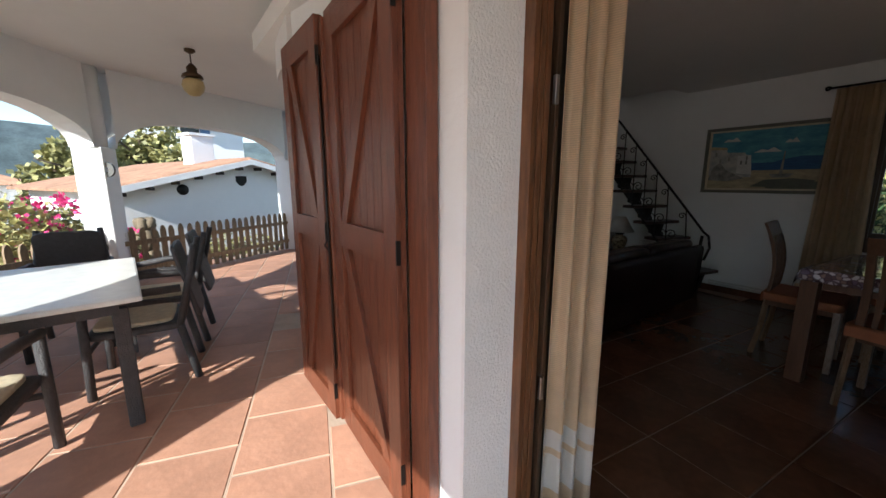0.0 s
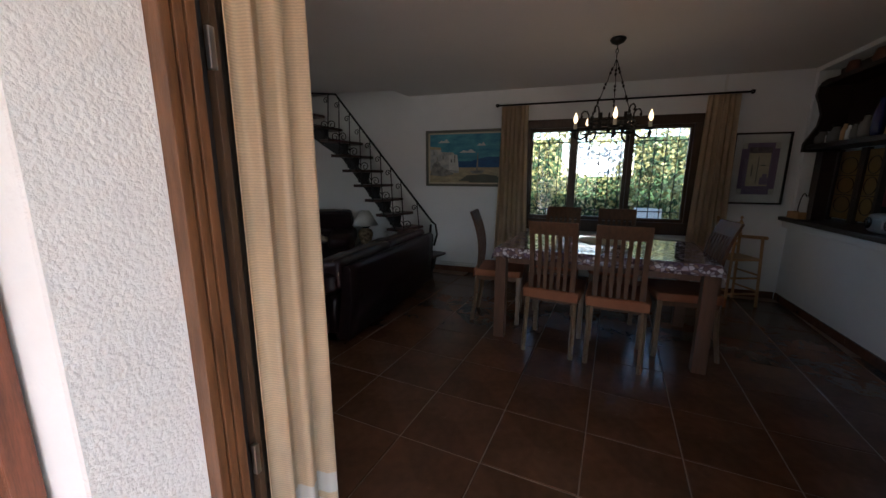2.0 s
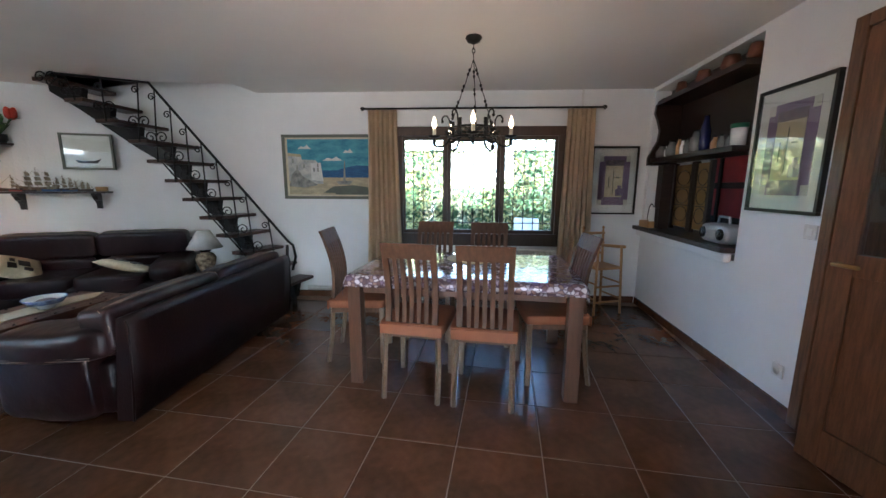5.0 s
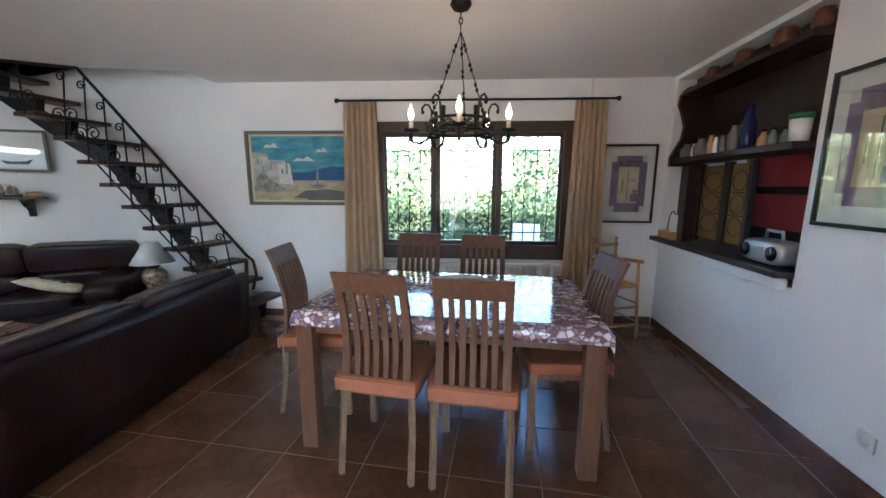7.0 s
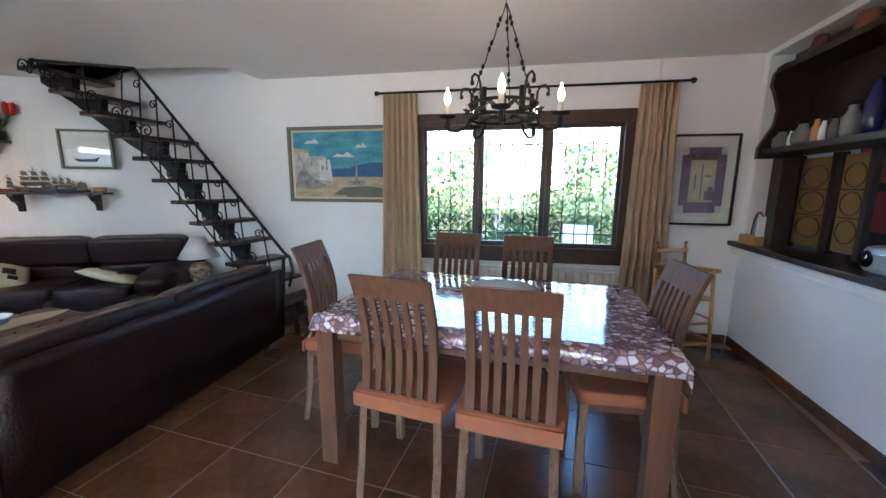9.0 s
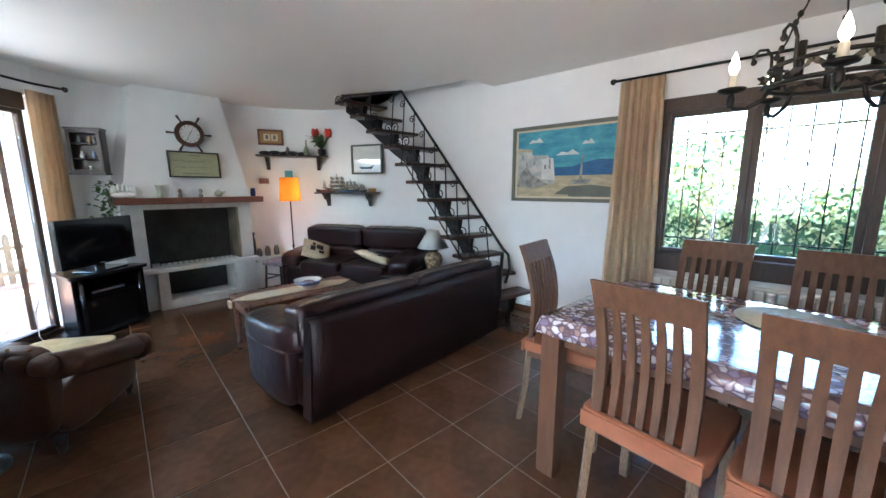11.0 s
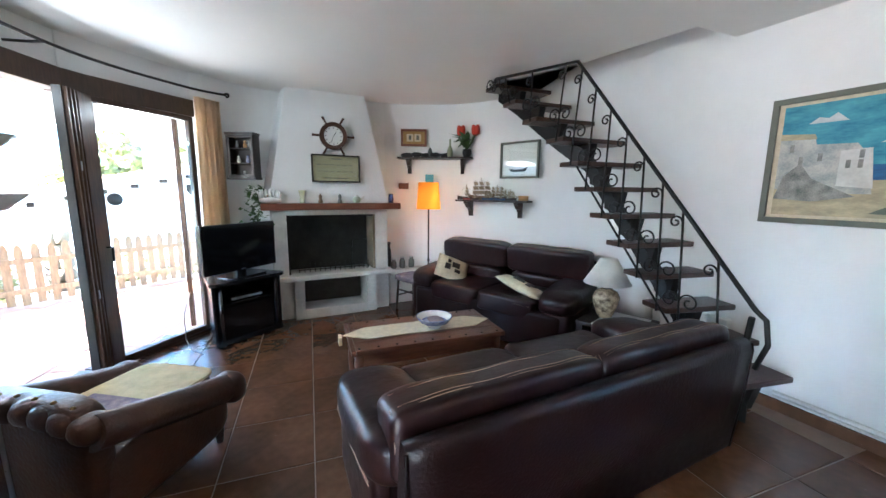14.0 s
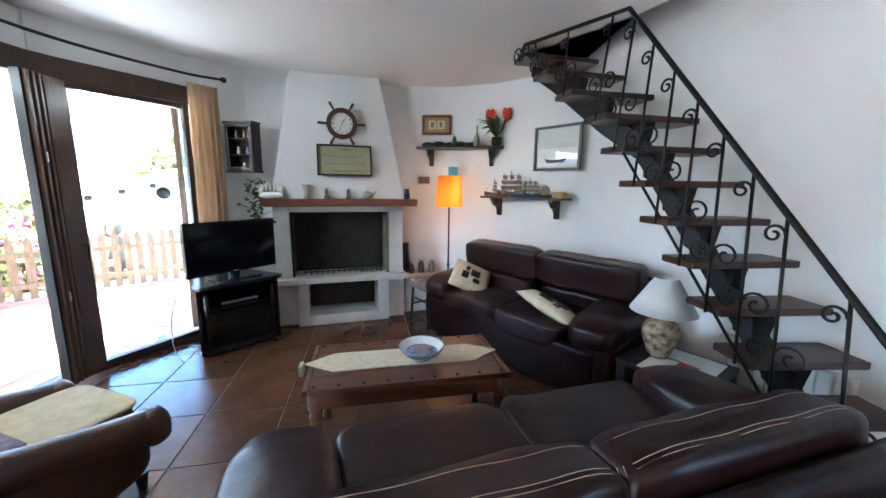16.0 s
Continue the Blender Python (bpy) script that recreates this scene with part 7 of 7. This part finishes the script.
def bush(name, label, at, r, n, size, mt, flowers=0):
    b = thing(name, label, "shrub", at)
    bm = B()
    for _ in range(7):
        c = (rng.uniform(-0.5, 0.5) * r[0], rng.uniform(-0.5, 0.5) * r[1], r[2] * rng.uniform(0.6, 1.3))
        leaves_blob(n // 7, c, (r[0] * 0.6, r[1] * 0.6, r[2] * 0.6), size, rng, bm)
    part("foliage", bm, mt, b)
    bm = B()
    for i in range(6):
        a = i * 1.05
        tube(bm, [(0.05 * math.cos(a), 0.05 * math.sin(a), 0), (0.3 * r[0] * math.cos(a), 0.3 * r[1] * math.sin(a), r[2])], 0.02, 5, 0.008)
    part("stems", bm, BARK, b)
    if flowers:
        bm = B()
        for _ in range(flowers // 12):
            c = (rng.uniform(-0.9, 0.9) * r[0], rng.uniform(-0.9, 0.9) * r[1], r[2] * rng.uniform(0.8, 1.7))
            leaves_blob(12, c, (0.09, 0.09, 0.09), 0.06, rng, bm)
        part("blossom", bm, PINK, b)
    return b


bush("bougainvillea", "bougainvillea shrub with magenta blossom behind the terrace fence", (-6.65, -1.0, -1.2), (0.85, 0.85, 1.35), 6000, 0.08, LEAFM, 1100)
bush("bougainvillea", "smaller bougainvillea beside the porch column", (-6.6, -0.1, -1.2), (0.4, 0.4, 1.15), 1500, 0.08, LEAFM, 150)
bush("shrub", "low green shrub behind the fence", (-7.6, 1.7, -1.2), (0.7, 0.9, 0.9), 2200, 0.08, LEAFM)
bush("shrub", "low green shrub beyond the end of the fence", (-8.6, 3.3, -1.2), (0.7, 0.9, 0.85), 2000, 0.08, LEAFM)
bush("shrub", "rounded green shrub below the terrace", (-8.4, -1.5, -1.2), (1.3, 1.3, 1.0), 3000, 0.11, LEAFM)


def tree(label, at, h, r, mt, n=4500, size=0.22):
    t = thing("tree", label, "tree", at)
    bm = B()
    tube(bm, [(0, 0, 0), (0.05, 0.02, h * 0.3), (0.0, 0.1, h * 0.6), (0.05, 0.05, h * 0.9)], 0.16, 8, 0.04)
    for i in range(7):
        a = i * 0.9
        tube(bm, [(0, 0.03, h * (0.35 + 0.06 * i)), (r * 0.35 * math.cos(a), r * 0.35 * math.sin(a), h * (0.5 + 0.06 * i)), (r * 0.75 * math.cos(a), r * 0.75 * math.sin(a), h * (0.55 + 0.06 * i))], 0.06, 6, 0.015)
    part("trunk", bm, BARK, t)
    bm = B()
    for i in range(14):
        a, q = rng.uniform(0, 6.28), rng.uniform(0.1, 0.75)
        leaves_blob(n // 14, (r * q * math.cos(a), r * q * math.sin(a), h * rng.uniform(0.5, 0.98)), (r * 0.42, r * 0.42, h * 0.17), size, rng, bm)
    part("crown", bm, mt, t)
    return t


tree("dark green dense tree behind the neighbour's house", (-16.5, 7.2, -1.2), 5.0, 2.4, PINE, 9000)
tree("dark green dense tree beside the far white house", (-16.0, 9.5, -1.2), 6.3, 2.4, PINE, 6000)
tree("light green tree behind the neighbour's roof", (-20.0, -0.6, -1.2), 4.9, 2.2, LEAFM, 5000)
tree("light green tree at the garden's edge", (-18.0, -2.2, -1.2), 3.6, 1.6, LEAFM, 4000)
tree("leafy green tree beyond the lower garden", (-12.5, -4.0, -1.2), 2.3, 1.6, LEAFM, 4500)
tree("leafy green garden tree by the red roof", (-14.5, -7.5, -1.2), 2.3, 1.7, LEAFM, 4500)


def house(label, at, rz, W, D, eave, ridge, chimney=None, over=0.3):
    """A gabled house; its gable looks to -y of its own frame."""
    h = thing("house", label, "house", at, rz)
    bm = B()
    pr = [(-W / 2, 0), (W / 2, 0), (W / 2, eave), (0, ridge), (-W / 2, eave)]
    lo = [bm.verts.new((x, 0, z)) for x, z in pr]
    hi = [bm.verts.new((x, D, z)) for x, z in pr]
    bm.faces.new(lo)
    bm.faces.new(list(reversed(hi)))
    for i in range(5):
        bm.faces.new((lo[i], hi[i], hi[(i + 1) % 5], lo[(i + 1) % 5]))
    part("wall", bm, WHITE, h)
    for sx in (-1, 1):
        slope = Vector((sx * (W / 2 + over), 0, eave - (ridge - eave) * over / (W / 2))) - Vector((0, 0, ridge))
        L = slope.length
        d = slope.normalized()
        ex = Vector((0, 1, 0))
        nr = d.cross(ex)
        if nr.z < 0:
            nr = -nr
        m = int((D + 0.5) / 0.2)
        for i in range(m):
            y = -0.25 + i * 0.2
            rows = []
            bm = B()
            for k in range(2):
                c = Vector((0, y, ridge + 0.04)) + d * L * k
                rows.append([bm.verts.new(c + ex * u + nr * v) for u, v in ((0, 0), (0.04, 0.045), (0.10, 0.065), (0.16, 0.045), (0.2, 0))])
            for q in range(4):
                bm.faces.new((rows[0][q], rows[0][q + 1], rows[1][q + 1], rows[1][q]))
            bm.faces.new((rows[0][0], rows[1][0], rows[1][4], rows[0][4]))
            bm.faces.new(rows[0])
            bm.faces.new(list(reversed(rows[1])))
            part("roof_tile", bm, ROOFT, h)
        bm = B()
        a, b = Vector((0, -0.26, ridge + 0.05)), Vector((0, -0.26, ridge + 0.05)) + d * L
        vs = [bm.verts.new(p) for p in (a, b, b - Vector((0, 0, 0.12)), a - Vector((0, 0, 0.12)), a + ex * 0.03, b + ex * 0.03, b + ex * 0.03 - Vector((0, 0, 0.12)), a + ex * 0.03 - Vector((0, 0, 0.12)))]
        for f in ((0, 1, 2, 3), (7, 6, 5, 4), (0, 4, 5, 1), (1, 5, 6, 2), (2, 6, 7, 3), (3, 7, 4, 0)):
            bm.faces.new([vs[i] for i in f])
        part("verge", bm, WHITE, h)
        for k in range(6):
            c = Vector((0, -0.12, ridge - 0.10)) + d * (L * (k + 0.5) / 6.5)
            pbox("rafter_end", DARKW, h, c.x - 0.04, c.x + 0.04, -0.20, 0.0, c.z - 0.05, c.z + 0.02)
    if chimney:
        x, y, z0, z1, w = chimney
        part("chimney", box(B(), x - w / 2, x + w / 2, y - w / 2, y + w / 2, z0, z1, bev=0.02), WHITE, h)
        pbox("chimney_cap", WHITE, h, x - w / 2 - 0.05, x + w / 2 + 0.05, y - w / 2 - 0.05, y + w / 2 + 0.05, z1, z1 + 0.06)
    return h


nh = house("neighbour's low white house with clay roof tiles and a white chimney", (-9.35, 2.05, -1.2), 113, 5.0, 6.0, 2.38, 2.98, (-0.35, 1.4, 1.9, 3.6, 0.5), 0.35)
bm = lathe(B(), [(0.0, 0), (0.11, 0), (0.11, 0.02), (0, 0.03)], 16)
bmesh.ops.transform(bm, matrix=pose(-1.38, 0, 2.36, 90, 0, 0), verts=bm.verts)
part("round_plaque", bm, IRON, nh, "dark round plaque")
bm = B()
prr = [(-0.12, 0.10), (0.12, 0.10), (0.12, -0.02), (0.06, -0.10), (0, -0.13), (-0.06, -0.10), (-0.12, -0.02)]
lo = [bm.verts.new((x - 0.15, -0.001, z + 2.55)) for x, z in prr]
hi = [bm.verts.new((x - 0.15, -0.03, z + 2.55)) for x, z in prr]
bm.faces.new(lo)
bm.faces.new(list(reversed(hi)))
for i in range(len(prr)):
    bm.faces.new((lo[i], hi[i], hi[(i + 1) % len(prr)], lo[(i + 1) % len(prr)]))
part("shield_plaque", bm, IRON, nh, "dark shield-shaped plaque")
fh = thing("house", "tall white house far behind with a small blue-shuttered window", "house", (-25, 1.0, -1.2), 105)
part("wall", box(B(), -3.4, 3.2, 0, 6, 0, 7.2), WHITE, fh)
for x in (0.4,):
    wn_ = pbox("window", TVB, fh, x - 0.45, x + 0.45, -0.05, 0.02, 4.9, 5.9)
    pbox("frame", DARKW, wn_, x - 0.5, x + 0.5, -0.07, -0.051, 5.9, 5.98)
    pbox("shutter", SHUTB, fh, x + 0.5, x + 1.0, -0.06, -0.001, 4.85, 5.95)
bm = B()
for i in range(10):
    box(bm, -0.9 + i * 0.28, -0.66 + i * 0.28, -0.9, 0.0, 6.15, 6.22)
part("canopy_roof", bm, ROOFT, fh)
fr = house("red-tiled low house beyond the lower garden", (-24, -12, -1.2), 60, 8, 6, 2.4, 3.5)
# hills in the distance
bm = B()
ringv = []
for i in range(49):
    a = math.pi * (0.55 + i / 48 * 1.2)
    R0 = 700
    hgt = 75 + 35 * noise.noise(Vector((i * 0.16, 0, 3))) + 12 * noise.noise(Vector((i * 0.6, 4, 3)))
    ringv.append([bm.verts.new((R0 * math.cos(a), R0 * math.sin(a), -3)), bm.verts.new((1.06 * R0 * math.cos(a), 1.06 * R0 * math.sin(a), hgt * 0.7)), bm.verts.new((1.12 * R0 * math.cos(a), 1.12 * R0 * math.sin(a), hgt))])
for a, b in zip(ringv, ringv[1:]):
    bm.faces.new((a[0], b[0], b[1], a[1]))
    bm.faces.new((a[1], b[1], b[2], a[2]))
struct("backdrop_hills", bm, HILL)

# back garden behind the dining window
struct("terrace_behind", box(B(), -4, 5, 6.3, 9.0, -0.3, -0.12), TERRA)
bgw = thing("garden_wall", "white garden wall seen through the dining window grille", "garden wall", (0, 0, 0))
pbox("wall", WHITE, bgw, 0.45, 1.65, 10.3, 10.5, -1.2, 2.0)
hd = thing("hedge", "tall dense green ivy hedge behind the dining window", "hedge", (0, 0, 0))
rng2 = np.random.default_rng(5)
N = 19000
P0 = np.stack([rng2.uniform(-4.5, 5.5, N), 9.7 + rng2.normal(0, 0.22, N), rng2.uniform(-1.2, 2.35, N)], 1)
P0[:, 1] += 0.35 * np.sin(P0[:, 0] * 1.7) + 0.2 * np.sin(P0[:, 2] * 2.6 + P0[:, 0])
gap = (np.abs(P0[:, 0] - 0.95) < 0.55 + 0.2 * np.sin(P0[:, 2] * 4)) & (P0[:, 2] > 1.35) & (P0[:, 2] < 2.0)
P0 = P0[~gap]
N = len(P0)
D0 = rng2.normal(0, 1, (N, 3))
D0 /= np.linalg.norm(D0, axis=1)[:, None]
S0 = np.cross(D0, rng2.normal(0, 1, (N, 3)))
S0 /= np.linalg.norm(S0, axis=1)[:, None]
V0 = np.concatenate([P0, P0 + D0 * 0.05 + S0 * 0.03, P0 + D0 * 0.10, P0 + D0 * 0.05 - S0 * 0.03], 1).reshape(-1, 3)
me = bpy.data.meshes.new("foliage")
me.from_pydata(V0.tolist(), [], [(4 * i, 4 * i + 1, 4 * i + 2, 4 * i + 3) for i in range(N)])
me.materials.append(LEAFM)
hf = new("foliage", me)
hf.parent = hd
# flat dark sheets stand for the shaded depth behind the hedge's leaves
pbox("shade_backing", PINE, hd, -4.5, 0.3, 10.1, 10.2, -1.2, 2.15)
pbox("shade_backing", PINE, hd, 0.3, 1.8, 10.1, 10.2, -1.2, 1.32)
pbox("shade_backing", PINE, hd, 1.8, 5.5, 10.1, 10.2, -1.2, 2.15)
gc = thing("garden_chair", "white plastic garden chair behind the dining window", "garden chair", (1.75, 8.2, -0.12), 160)
pbox("seat", PORC, gc, -0.24, 0.24, -0.24, 0.24, 0.42, 0.45, bev=0.01)
pbox("back", PORC, gc, -0.22, 0.22, -0.26, -0.23, 0.45, 0.90, bev=0.01)
for sx in (-1, 1):
    for sy in (-1, 1):
        pbox("leg", PORC, gc, sx * 0.22 - 0.02, sx * 0.22 + 0.02, sy * 0.22 - 0.02, sy * 0.22 + 0.02, 0, 0.419)

# ---- floor pieces ----


def inside(poly, x, y):
    c = False
    for (x0, y0), (x1, y1) in zip(poly, poly[1:] + poly[:1]):
        if (y0 > y) != (y1 > y) and x < (x1 - x0) * (y - y0) / (y1 - y0) + x0:
            c = not c
    return c


def tile_mesh(name, s, mt, top):
    bm = box(B(), -s / 2, s / 2, -s / 2, s / 2, -0.012, 0)
    bmesh.ops.bevel(bm, geom=[e for e in bm.edges if all(v.co.z > -0.001 for v in e.verts)], offset=0.003, segments=1, affect="EDGES")
    me = bpy.data.meshes.new(name)
    bm.to_mesh(me)
    bm.free()
    me.materials.append(mt)
    return me


TP = 0.437
tm = tile_mesh("tile", TP - 0.006, TILE, 0)
room = [(2.78, 6.05), (2.78, 1.60), (-1.3, 1.60), (-2.0, 1.62), (-3.0, 1.70), (-3.7, 2.0), (-4.35, 2.7), (-4.68, 3.2), (-4.72, 4.3), (-4.45, 5.2), (-3.9, 5.65), (-2.4, 6.05)]
ca, sa = math.cos(radians(FA)), math.sin(radians(FA))
for i in range(-14, 10):
    for j in range(-8, 9):
        u, v = (i + 0.5) * TP, (j + 0.5) * TP
        x, y = 0.25 + u * ca - v * sa, 3.49 + u * sa + v * ca
        if inside(room, x, y):
            o = new("tile", tm)
            o.parent = floor_ob
            o.matrix_basis = pose(x, y, random.uniform(-0.0003, 0.0003), 0, 0, FA + 180 * random.randint(0, 1))
TS = 0.45
tm2 = tile_mesh("tile", TS - 0.012, TERRA, 0)
tpoly = [(-1.2, 1.5), (3.1, 1.5), (3.1, -1.7), (-3.4, -1.7), (-5.95, -0.2), (-7.7, 2.5), (-7.9, 4.3), (-5.0, 4.3), (-4.7, 2.75), (-4.0, 1.95), (-3.1, 1.55), (-1.9, 1.45)]
cnt = 0
for i in range(-16, 10):
    for j in range(-9, 9):
        off = 0.5 * (j % 2)
        u, v = (i + off) * TS, j * TS
        a = radians(-16)
        x, y = -1.0 + u * math.cos(a) - v * math.sin(a), 1.0 + u * math.sin(a) + v * math.cos(a)
        if inside(tpoly, x, y) and cnt < 300:
            cnt += 1
            o = new("tile", tm2)
            o.parent = ter
            o.matrix_basis = pose(x, y, TZ + random.uniform(-0.0015, 0.0015), random.uniform(-0.15, 0.15), random.uniform(-0.15, 0.15), -16)
